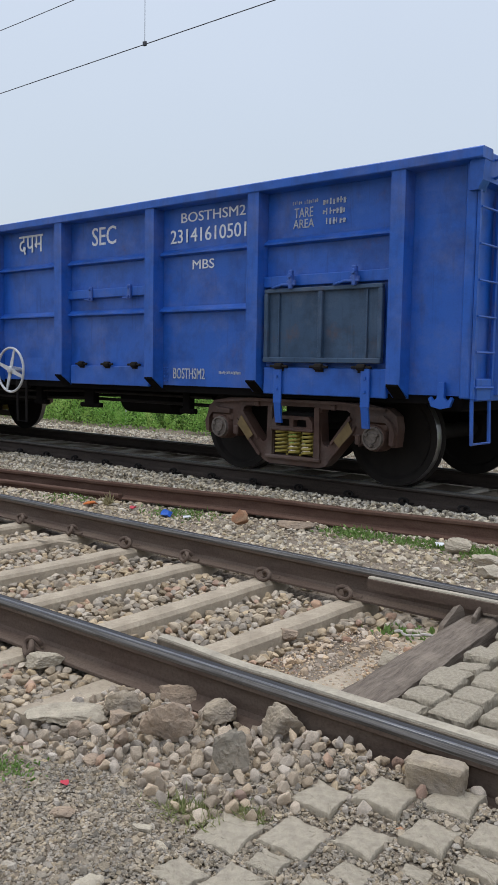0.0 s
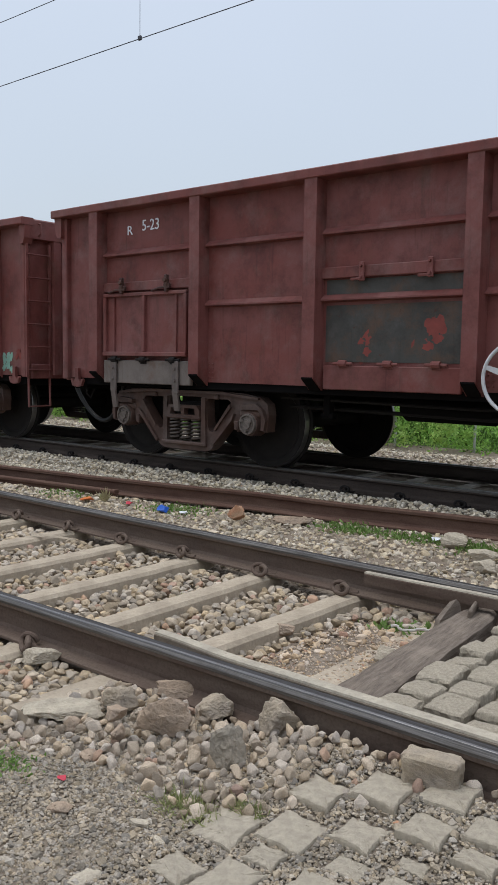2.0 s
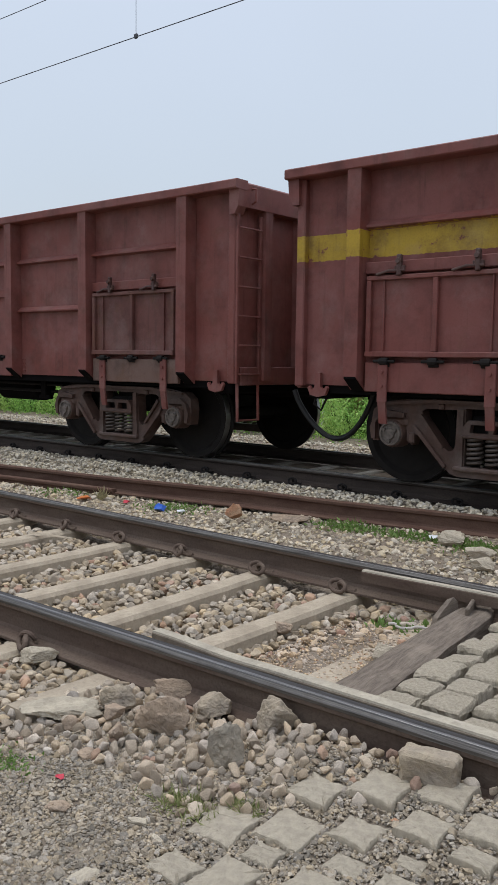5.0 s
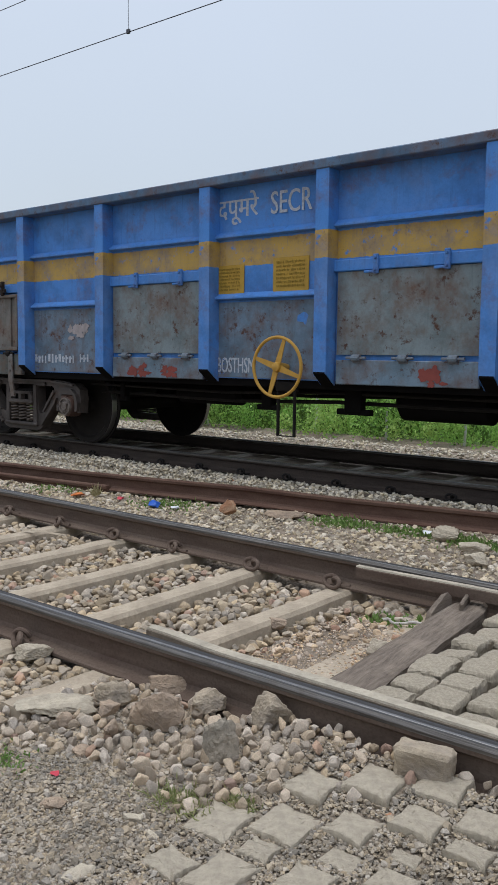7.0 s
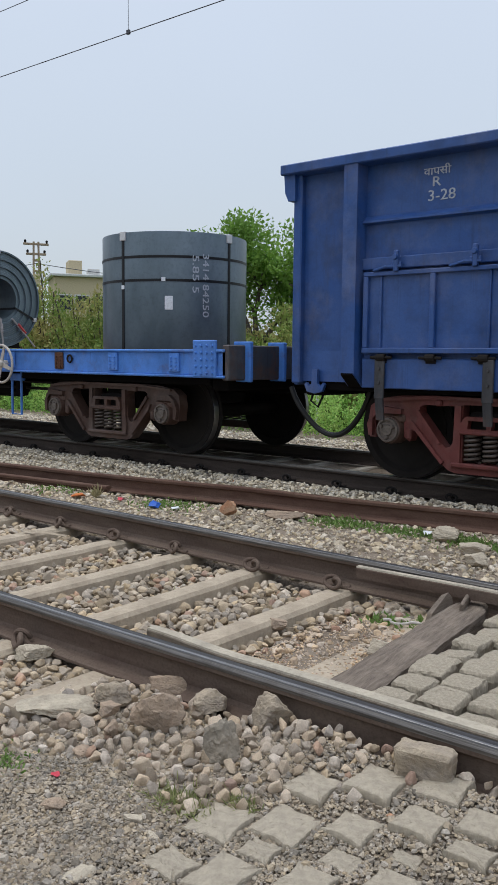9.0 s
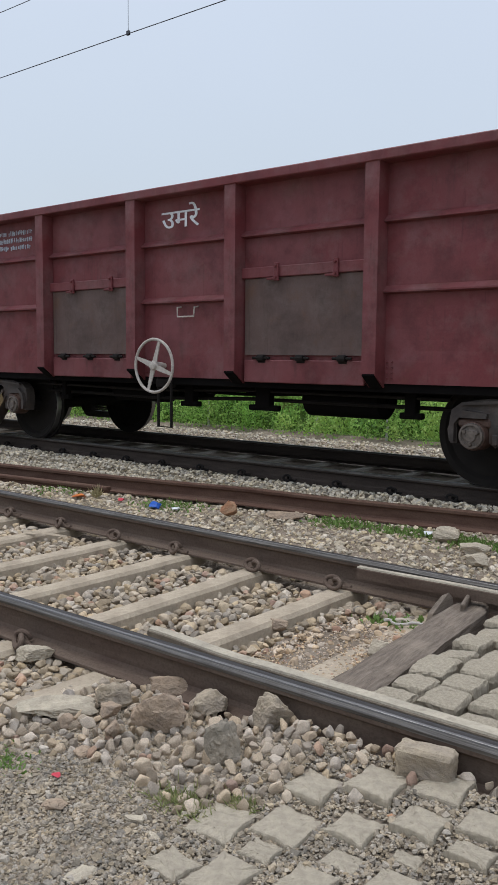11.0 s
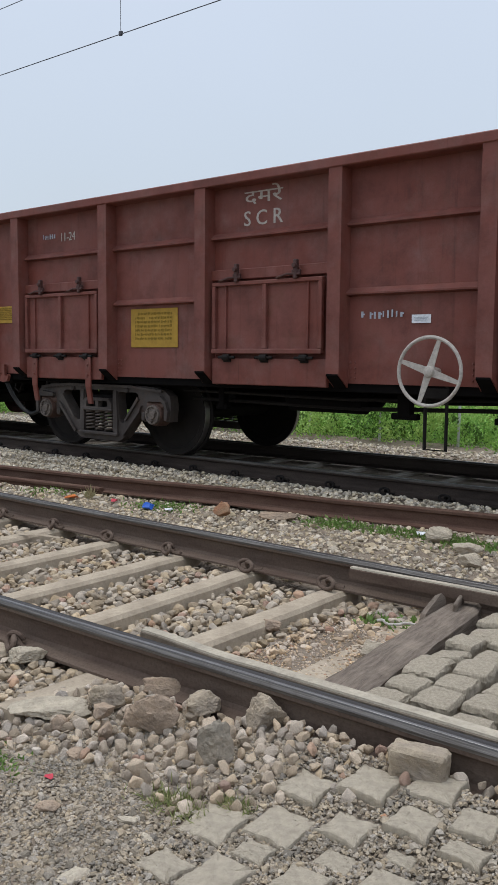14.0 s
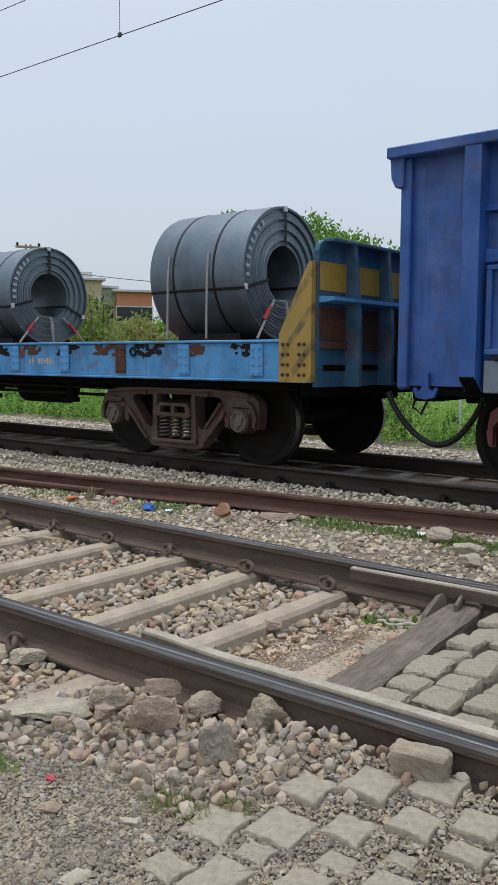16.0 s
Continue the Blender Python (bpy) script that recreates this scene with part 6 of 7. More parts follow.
def side(parent, m, style):
    """One long side with its posts, plates, stringers and flap doors."""
    mat, doors, middle = style["paint"], style["doors"], style["middle"]
    z_bot = 0.94
    for i, kind in enumerate(KINDS):
        a, b = EDGES[i], EDGES[i + 1]
        c, w = (a + b) / 2, b - a
        var = (i + style["seed"]) % 3
        part("side_plate", mesh_of(("side_plate", i, var), lambda bm: sheet(bm, a + 0.001, b - 0.001, SIDE_Y, z_bot, 2.96, 0.034, 16, 20, i * 3.7 + var * 11.3)), mat, parent, m=m)
        inner = w - 0.155
        if kind in ("plain", "door", "middle"):
            part("stringer", mesh_of(("stringer", round(inner, 2)), lambda bm: stringer_mesh(bm, inner, 2.43)), mat, parent, m=m @ pose(c, 0, 0.01))
        has_door = kind == "door" or (kind == "middle" and middle == "door")
        if kind == "plain" or (kind == "middle" and middle == "stringer"):
            part("stringer", mesh_of(("stringer", round(inner, 2)), lambda bm: stringer_mesh(bm, inner, 2.43)), mat, parent, m=m @ pose(c, 0, -0.630))
        if kind == "door" or kind == "middle":
            part("hinge_beam", mesh_of(("beam", round(inner, 2)), lambda bm: beam_mesh(bm, inner, 1.99, 2.10)), mat, parent, m=m @ pose(c, 0, 0))
        if kind == "plain":
            for sx in (-1, 1):
                part("rivets", mesh_of("rivets", rivets_mesh), mat, parent, m=m @ pose(c + sx * (inner / 2 - 0.06) - 0.025, 0, 0))
        if kind == "plain" and style["low"]:
            part("lower_plate", mesh_of(("lower_plate", i), lambda bm: sheet(bm, -inner / 2 + 0.002, inner / 2 - 0.002, SIDE_Y - 0.006, 0.95, 1.745, 0.02, 12, 10, i * 2.1, 0.004)), style["low"], parent, "patched greyish lower plate", m @ pose(c, 0, 0))
        if has_door:
            dw = 1.42
            key = ("door_plate", style["seed"] % 2)
            doors = mat if style["seed"] in (1, 3) and c < 0 else style["doors"]
            d = part("flap_door", mesh_of(key, lambda bm: sheet(bm, -dw / 2 + 0.02, dw / 2 - 0.02, SIDE_Y - 0.028, 1.25, 1.93, 0.018, 12, 10, 40 + style["seed"] % 2 * 5)), doors, parent, style["door_label"], m @ pose(c - 0.02 if m == Matrix() else c, -0.032, 0))
            part("door_frame", mesh_of("door_frame", lambda bm: door_frame_mesh(bm, dw, 1.22, 1.965)), doors, d)
            for sx in (-0.5, 0, 0.5):
                part("hinge", mesh_of("hinge", hinge_mesh), M_IRON, d, "rusty black hinge", pose(sx, 0, 1.18))
            for sx in (-0.36, 0.40):
                part("latch", mesh_of("latch", latch_mesh), style["latch"], d, "iron latch", pose(sx, 0, 2.025))
            part("door_sill", mesh_of("door_sill", lambda bm: cbox(bm, -0.74, 0.74, SIDE_Y - 0.055, SIDE_Y, 0.895, 1.17, 0.008)), style["sill"], parent, m=m @ pose(c, -0.025, 0))
        elif kind == "middle" and middle in ("flush", "plate"):
            part("flap_door", mesh_of(("flush", style["seed"] % 2), lambda bm: sheet(bm, -0.74, 0.74, SIDE_Y - 0.03, 1.20, 1.985, 0.02, 12, 10, 70 + style["seed"] % 2 * 9, 0.025)), style["flush"], parent, "flush steel flap door", m @ pose(c, 0, 0))
        if kind == "middle" and middle != "door":
            part("door_sill", mesh_of("flush_sill", lambda bm: cbox(bm, -0.74, 0.74, SIDE_Y - 0.045, SIDE_Y, 0.915, 1.15, 0.008)), style["sill2"], parent, m=m @ pose(c, 0, 0))
            for sx in (-0.5, 0, 0.5):
                part("hinge", mesh_of("hinge", hinge_mesh), M_IRON if style["seed"] % 2 else style["sill2"], parent, m=m @ pose(c + sx, 0.01, 1.17))
            for sx in (-0.3, 0.42):
                part("latch", mesh_of("small_latch", lambda bm: (cbox(bm, -0.028, 0.028, SIDE_Y - 0.085, SIDE_Y - 0.05, -0.08, 0.10, 0.008), [lathe(bm, [(0.014, SIDE_Y - 0.105), (0.018, SIDE_Y - 0.08)], 8, "y", (0, 0, q)) for q in (-0.045, 0.065)], cbox(bm, -0.13, 0.0, SIDE_Y - 0.075, SIDE_Y - 0.05, -0.07, -0.045, 0.006))), mat, parent, m=m @ pose(c + sx, 0, 2.03))
        if kind == "door" or (kind == "middle" and middle == "door" and style["straps"]):
            for sx in (-0.53, 0.53):
                part("hanger_strap", mesh_of("strap", strap_mesh), style["strap"], parent, m=m @ pose(c + sx, -0.03, 0))
    for x in POSTS:
        # the foot is closed; a dark plate paints the shade of a hollow
        part("post_opening", mesh_of("post_opening", lambda bm: hull(bm, [(sx * 0.066, y, z) for sx in (-1, 1) for y, z in ((FACE_Y - 0.004, 1.012), (FACE_Y - 0.004, 1.03), (SIDE_Y - 0.01, 0.895), (SIDE_Y - 0.01, 0.92))])), M_UNDER, parent, "dark plate on the post's foot, standing for the shade in its hollow", m @ pose(x, 0, 0))
        part("side_post", mesh_of("side_post", post_mesh), mat, parent, m=m @ pose(x, 0, 0))
    part("top_rim", mesh_of(("rim", style["bent"]), lambda bm: rim_mesh(bm, style["bent"])), style["rim"], parent, m=m)
    for sx in (-1, 1):
        part("towing_hook", mesh_of("hook", hook_mesh), mat, parent, m=m @ pose(sx * 6.18, 0, 0.03))


def rim_mesh(bm, bent):
    st = []
    for i in range(53):
        x = -6.55 + 13.1 * i / 52
        d = -0.035 * math.exp(-((x - bent) / 0.25) ** 2) if bent is not None else 0.0
        st.append((x, 0.0, d + 0.004 * noise.noise(Vector((x * 0.8, 4, bent or 0)))))
    loft(bm, [(-1.36, 2.945), (-1.36, 3.035), (-1.375, 3.045), (-1.545, 3.045), (-1.555, 3.035), (-1.555, 2.96), (-1.545, 2.95)], st)


M_DULL = paint("dull_plate_paint", (0.048, 0.045, 0.038), 0.7, 0.35, 77, None, 0.3)


def markings(parent, number, style):
    """Painted letters, boards and patches on the near side."""
    mats = {"T": style["text"], "F": M_WHITE_FADED, "C": M_CREAM}
    for k, (kind, what, x, z, w, h) in enumerate(MARKINGS.get(number, ())):
        y = SIDE_Y - 0.003
        if 2.15 > z > 1.2 and abs(abs(x) - 1.615) < 0.76 and style["middle"] in ("flush", "plate"):
            y = SIDE_Y - 0.034
        if style["low"] and z < 1.78:
            y = SIDE_Y - 0.010
        if z < 1.16 and abs(abs(x) - 1.615) < 0.76:
            y = SIDE_Y - 0.049
        if any(abs(x - p) < 0.08 for p in POSTS):
            y = FACE_Y - 0.003
        if kind in mats:
            writing(what, x, z, w, h * 1.15, y, mats[kind], parent)
        elif kind == "FB":
            bars(x, z, w, h, what, y, M_WHITE_FADED, parent, seed=k + number)
        elif kind in "YAN":
            bm = bmesh.new()
            cbox(bm, x - w / 2, x + w / 2, y - 0.008, y + 0.002, z - h / 2, z + h / 2, 0.003)
            board = part("notice_board", bm, M_AMBER if number == 6 else {"Y": M_YELLOW, "A": M_AMBER, "N": M_REFLECT}[kind], parent, "yellow notice board with small print")
            bars(x, z + h * 0.05, w * 0.8, h * 0.75, 7, y - 0.010, M_DARK_TEXT, board, seed=k)
        elif kind == "W":
            bm = bmesh.new()
            cbox(bm, x - w / 2, x + w / 2, y - 0.004, y + 0.002, z - h / 2, z + h / 2, 0.001)
            slip = part("paper_slip", bm, M_WHITE, parent, "white paper slip pasted on the side")
            bars(x, z, w * 0.7, h * 0.5, 3, y - 0.006, M_WHITE_FADED, slip, seed=k)
        elif kind == "D":
            part("patch_plate", mesh_of(("patch_plate", x, z), lambda bm: sheet(bm, x - w / 2, x + w / 2, y - 0.003, z - h / 2, z + h / 2, 0.012, 10, 6, x * 3, 0.003)), M_DULL, parent, "dull dark repainted plate")
        elif kind == "K":
            bm = bmesh.new()
            cbox(bm, x - w / 2, x + w / 2, y - 0.03, y + 0.002, z - h / 2, z + h / 2, 0.01)
            part("reflector", bm, M_REFLECT, parent, "small pale yellow reflector")
        else:
            blot(x, z, w, h, y, {"P": M_PALE, "M": M_MINT, "R": M_RED_PATCH}[kind], parent, k * 7 + number)


def box_wagon(number, label, base, middle="flush", doors=None, flush=None, sill=None, rust=0.3, stripe=None, hand=-0.3, hand_mat=None, bogie_mat=None, spring_mat=None,
              fade=0.3, grime=0.5, bent=None, text=None, rim=None, strap=None, straps=False, low=None, sill2=None):
    root = tagged(new("box_wagon"), label, "wagon", "wagons of the train")
    new_paint = base[2] > base[0] and rust < 0.3
    mat = paint("wagon_paint", base, rust, fade, number, stripe, grime, 0.42 if new_paint else 0.5, 0.45 if new_paint else 0.28)
    pick = lambda c, s: mat if c is None else paint("plate_paint", c, min(1, rust + (0.4 if number == 6 else 0.2)), 0.3, number + s, None, 0.6)
    d = pick(doors, 30)
    sl = pick(sill, 50)
    style = {"paint": mat, "doors": d, "middle": middle, "seed": number, "door_label": "steel flap door in a welded frame", "sill": sl, "sill2": pick(sill2, 80), "low": low and pick(low, 90), "flush": pick(flush, 40), "strap": pick(strap, 60),
             "bent": bent, "text": text or M_WHITE, "rim": pick(rim, 70), "straps": straps, "latch": mat if base[2] > base[0] and rust < 0.3 else M_LATCH if number == 6 else pick((0.07, 0.030, 0.025), 65)}
    for m in (Matrix(), TURN):
        side(root, m, style)
    for s in (-1, 1):
        body_end(root, s, mat, paint("end_paint", (0.022, 0.030, 0.042), 0.6, 0.2, number + 95, None, 0.8) if number == 6 else mat)
        bogie(root, s * 4.41, bogie_mat or M_BOGIE_BROWN, spring_mat or M_SPRING, M_BOGIE_BROWN, M_YELLOW if number == 10 else M_LEG if number in (1, 9) else None)
        wheelsets(root, s * 4.41)
    underframe(root, HALF, 4.41)
    if number != 7:
        hand_wheel(root, hand, hand_mat or M_SILVER)
    brake_stand(root, hand, M_IRON)
    grab = {3: (-0.39, mat), 4: (-0.38, mat), 7: (-0.41, M_SILVER), 9: (0.04, M_CREAM), 10: (0.25, M_SILVER), 12: (0.0, mat)}.get(number)
    if grab:
        part("grab_bar", mesh_of("grab_bar", grab_bar_mesh), grab[1], root, m=pose(grab[0], 0, 0))
    markings(root, number, style)
    return root


M_HEADSTOCK = paint("headstock_paint", (0.05, 0.055, 0.065), 0.7, 0.3, 41, None, 0.7)


def flat_wagon(number, label, mat, deck_top, bulkhead):
    """A low flat wagon with heavy side sills, stake plates and, on one kind, a bulkhead at each end."""
    half = HALF + FLAT_EXTRA / 2
    end = half - 0.10 if bulkhead else half
    root = tagged(new("flat_wagon"), label, "wagon", "wagons of the train")
    part("deck", mesh_of(("deck", deck_top), lambda bm: cbox(bm, -half, half, -1.42, 1.42, deck_top - 0.10, deck_top - 0.02, 0.01)), M_RUST, root, "rusty steel deck plate")
    for m in (Matrix(), TURN):
        part("side_sill", mesh_of(("side_sill", deck_top), lambda bm: cbox(bm, -end, end, -1.50, -1.42, 0.97, deck_top - 0.03, 0.004)), mat, root, m=m)
        part("top_flange", mesh_of(("top_flange", deck_top), lambda bm: cbox(bm, -end, end, -1.53, -1.40, deck_top - 0.03, deck_top, 0.008)), mat, root, m=m)
        part("bottom_flange", mesh_of(("bottom_flange", deck_top), lambda bm: cbox(bm, -end, end, -1.53, -1.40, 0.942, 0.97, 0.008)), mat, root, m=m)
        for k in range(13):
            x = -half + 0.75 + k * (2 * half - 1.5) / 12
            dark = M_RUST if k % 3 == 1 else mat
            def plate_(bm):
                cbox(bm, -0.08, 0.08, -1.525, -1.50, 1.0, deck_top - 0.04, 0.006)
                for i in range(4):
                    for j in (-0.04, 0.04):
                        lathe(bm, [(0.012, -1.54), (0.016, -1.522)], 6, "y", (j, 0, 1.03 + i * (deck_top - 1.12) / 3))
            part("stake_plate", mesh_of(("stake_plate", deck_top), plate_), dark, root, m=m @ pose(x, 0, 0))
            if k % 4 == 2:
                part("lashing_ring", mesh_of(("ring", deck_top), lambda bm: torus(bm, 0.045, 0.012, 14, 6, "y", (0.22, -1.52, deck_top - 0.12)), True), M_IRON, root, m=m @ pose(x, 0, 0))
    if bulkhead:
        for s in (-1, 1):
            bulkhead_end(root, s, half, deck_top, mat)
    else:
        for m in (Matrix(), TURN):
            for s in (-1, 1):
                def big(bm):
                    cbox(bm, s * (half - 0.28) - 0.17, s * (half - 0.28) + 0.17, -1.535, -1.50, 0.95, 1.35, 0.008)
                    for i in range(5):
                        for j in range(4):
                            lathe(bm, [(0.013, -1.552), (0.018, -1.532)], 6, "y", (s * (half - 0.28) - 0.12 + 0.08 * j, 0, 0.99 + 0.075 * i))
                part("end_plate", mesh_of(("end_plate", s), big), mat, root, "riveted corner plate", m)
        for s in (-1, 1):
            part("headstock", mesh_of(("headstock", s), lambda bm: cbox(bm, s * half - 0.05, s * half + 0.05, -1.5, 1.5, 0.92, 1.30, 0.012)), M_HEADSTOCK, root, "grimy dark riveted headstock")
            for y in (-1.2, -0.6, 0.0, 0.6, 1.2):
                part("head_rib", mesh_of(("head_rib", s), lambda bm: cbox(bm, s * half - 0.12, s * half + 0.12, -0.03, 0.03, 0.90, 1.34, 0.01)), mat, root, m=pose(0, y, 0))
    for s in (-1, 1):
        bogie(root, s * 4.75, M_BOGIE_BROWN, M_SPRING, M_BOGIE_BROWN)
        wheelsets(root, s * 4.75)
    underframe(root, half, 4.75)
    return root


M_BLACK_YELLOW = None


def hazard():
    n = Nodes("hazard_stripes")
    sep = n.add("ShaderNodeSeparateXYZ")
    n.link(n.co, sep.inputs[0])
    d = n.math("ADD", n.math("MULTIPLY", sep.outputs["X"], 1.0), n.math("MULTIPLY", sep.outputs["Z"], -0.8))
    fr = n.math("FRACT", n.math("MULTIPLY", d, 3.6))
    worn = n.ramp(n.noise(7, 6, 0.7), 0.35, 0.6)
    band = n.math("MULTIPLY", n.math("GREATER_THAN", fr, 0.68), worn)
    colour = n.mix(n.ramp(n.noise(3, 5), 0.3, 0.7), (0.42, 0.27, 0.05), (0.30, 0.20, 0.05))
    colour = n.mix(n.math("MULTIPLY", band, 0.75), colour, (0.06, 0.055, 0.04))
    return n.finish(colour, 0.65, 0, n.noise(40), 0.003, 0.4)


M_BLACK_YELLOW = hazard()
# rusty flat-wagon blue at about a third: the end face's shade painted in
M_BULK_DARK = paint("shaded_bulkhead_paint", (0.026, 0.105, 0.18), 0.6, 0.3, 31, None, 0.8)


def bulkhead_end(root, s, half, deck, mat):
    """A tall plated bulkhead, ribbed on its outer face, braced inwards by hazard-striped cheeks."""
    x = s * (half - 0.06)
    def plate_(bm):
        outline = [(-1.46, 0.90), (1.46, 0.90), (1.46, 2.22), (1.43, 2.29), (1.36, 2.33), (-1.36, 2.33), (-1.43, 2.29), (-1.46, 2.22)]
        v0 = [bm.verts.new((x - 0.03, y, z)) for y, z in outline]
        v1 = [bm.verts.new((x + 0.03, y, z)) for y, z in outline]
        for i in range(8):
            bm.faces.new((v0[i], v0[(i + 1) % 8], v1[(i + 1) % 8], v1[i]))
        bm.faces.new(v0)
        bm.faces.new(v1)
    part("bulkhead", mesh_of(("bulkhead", s), plate_), M_BULK_DARK, root, "blue plated end bulkhead with a yellow band")
    out = sorted((x + s * 0.031, x + s * 0.037))
    part("yellow_band", mesh_of(("bulk_band", s), lambda bm: cbox(bm, out[0], out[1], -1.44, 1.44, 1.84, 2.12, 0.001)), M_AMBER, root)
    low = mesh_of(("bulk_low", s), lambda bm: cbox(bm, out[0], out[1], -1.44, 1.44, 1.36, 1.68, 0.001))
    part("rusty_band", low, M_RUST, root, "rusted lower plate of the bulkhead")
    part("top_angle", mesh_of(("bulk_top", s), lambda bm: cbox(bm, min(x, x + s * 0.14), max(x, x + s * 0.14), -1.36, 1.36, 2.31, 2.345, 0.006)), M_BULK_DARK, root)
    shelf = mesh_of(("bulk_shelf", s), lambda bm: hull(bm, [(x, y, z) for y in (-1.45, 1.45) for z in (1.72, 1.79)] + [(x + s * 0.20, y, z) for y in (-1.43, 1.43) for z in (1.74, 1.775)]))
    part("shelf_rail", shelf, mat, root, "pale blue shelf angle across the bulkhead")
    for y in (-0.95, -0.3, 0.3, 0.95):
        rib = mesh_of(("bulk_rib", s), lambda bm: hull(bm, [(x, yy, z) for yy in (-0.03, 0.03) for z in (0.90, 2.33)] + [(x + s * 0.20, yy, z) for yy in (-0.03, 0.03) for z in (0.90, 1.5)] + [(x + s * 0.13, yy, 2.31) for yy in (-0.03, 0.03)]))
        part("bulkhead_rib", rib, M_BULK_DARK, root, m=pose(0, y, 0))
    for m in (Matrix(), TURN):
        q = s if m == Matrix() else -s
        xx = q * (half - 0.42)
        cheek = mesh_of(("cheek", q), lambda bm: prism(bm, [(xx - q * 0.03, 0.945), (xx + q * 0.36, 0.945), (xx + q * 0.36, 2.12), (xx + q * 0.31, 2.09), (xx - q * 0.03, 1.42)], -1.535, -1.465))
        c = part("cheek_plate", cheek, M_BLACK_YELLOW, root, "hazard-striped yellow cheek plate", m)
        for i in range(4):
            for j in range(2):
                part("bolt_pair", mesh_of("bolt_pair", lambda bm: [lathe(bm, [(0.0, -1.552), (0.016, -1.55), (0.02, -1.534)], 8, "y", (d, 0, 0)) for d in (-0.03, 0.03)]), M_RUST, c, m=pose(xx + q * (0.05 + 0.2 * j), 0, 1.02 + 0.10 * i))


# coils of steel


def coil_profile(R, r, ln, steps=15):
    """Outer skin, stepped windings on both faces, and the bore."""
    prof = [(R, -ln / 2 + 0.015), (R, ln / 2 - 0.015)]
    right = []
    for k in range(steps):
        a, b = R - (R - r) * k / steps, R - (R - r) * (k + 1) / steps
        off = 0.010 * ((k * 7) % 4)
        right += [(a - 0.003, ln / 2 - off), (b + 0.003, ln / 2 - off)]
    left = [(q, -s) for q, s in right[::-1]]
    return prof + right + left


def lying_coil(label, R=0.80, r=0.335, ln=1.5):
    root = part("steel_coil", mesh_of(("coil", R), lambda bm: lathe(bm, coil_profile(R, r, ln), 64, "x", closed=True), True), M_COIL)
    tagged(root, label, "steel coil", "coils of steel")
    for x in (-0.35, 0.3):
        part("strap", mesh_of(("coil_strap", R), lambda bm: lathe(bm, [(R + 0.001, -0.016), (R + 0.004, -0.016), (R + 0.004, 0.016), (R + 0.001, 0.016)], 64, "x", closed=True)), M_BAND, root, "thin steel strapping", pose(x, 0, 0))
    for a in (90, 195, 335):
        ca, sa = math.cos(radians(a)), math.sin(radians(a))
        def eye(bm):
            for (r0, x0), (r1, x1) in zip([(R + 0.004, -ln / 2), (R + 0.004, ln / 2 + 0.004), (r - 0.006, ln / 2 + 0.004), (r - 0.006, -ln / 2)], [(R + 0.004, ln / 2 + 0.004), (r - 0.006, ln / 2 + 0.004), (r - 0.006, -ln / 2)]):
                w = 0.018
                hull(bm, [(x0 + dx, ca * rr0 - sa * ww, sa * rr0 + ca * ww) for rr0, dx in ((r0, 0), (r0 + 0.004, 0.004)) for ww in (-w, w)] + [(x1 + dx, ca * rr1 - sa * ww, sa * rr1 + ca * ww) for rr1, dx in ((r1, 0), (r1 + 0.004, 0.004)) for ww in (-w, w)])
        part("eye_strap", mesh_of(("eye_strap", R, a), eye), M_BAND, root, "strapping through the coil's eye")
        part("buckle", mesh_of(("buckle", R, a), lambda bm: cbox(bm, ln / 2 - 0.08, ln / 2 + 0.012, ca * (R - 0.03) - 0.03, ca * (R - 0.03) + 0.03, sa * (R - 0.03) - 0.03, sa * (R - 0.03) + 0.04, 0.005)), M_SILVER, root)
    for y0, mat in ((-0.30, M_LASH_RED), (0.30, M_LASH_RED), (0.0, M_LASH)):
        part("lashing", mesh_of(("lash", y0, R), lambda bm: tube(bm, [(ln / 2 - 0.3, y0 * 0.75, -r + 0.05), (ln / 2 + 0.02, y0 * 0.8, -r + 0.01), (ln / 2 + 0.08, y0 * 2.1, -R + 0.02)], 0.016, 6)), M_LASH, root, "grey webbing lashing")
        part("ratchet", mesh_of(("ratchet", y0, R), lambda bm: tube(bm, [(ln / 2 + 0.035, y0 * 1.1, -r - 0.07), (ln / 2 + 0.05, y0 * 1.55, -r - 0.22)], 0.026, 6)), mat, root, "lashing ratchet")
    for x in (-0.42, 0.22):
        part("lashing", mesh_of(("side_lash", R), lambda bm: tube(bm, [(0, -R * 0.985, 0.22), (0.0, -R - 0.02, -0.1), (0.01, -R - 0.04, -R + 0.02)], 0.014, 6)), M_LASH, root, "grey webbing lashing", pose(x, 0, 0))
    for s in (-1, 1):
        part("chock", mesh_of(("chock", R, s), lambda bm: hull(bm, [(x, s * y, z) for x in (-0.5, 0.5) for y, z in ((0.34, -R - 0.002), (0.56, -R - 0.002), (0.54, -R + 0.09), (0.48, -R + 0.09))])), M_IRON, root, "timber chock")
    # stencilled digits on the face
    for k in range(8):
        a = radians(128 + 8 * k)
        y, z = math.cos(a) * (R - 0.09), math.sin(a) * (R - 0.09)
        part("stencil_mark", mesh_of("stencil_mark", lambda bm: cbox(bm, 0, 0.002, -0.018, 0.018, -0.032, 0.032, 0.0005)), M_WHITE_FADED, root, m=pose(ln / 2 + 0.0005, y, z, 128 + 8 * k - 90))
    return root


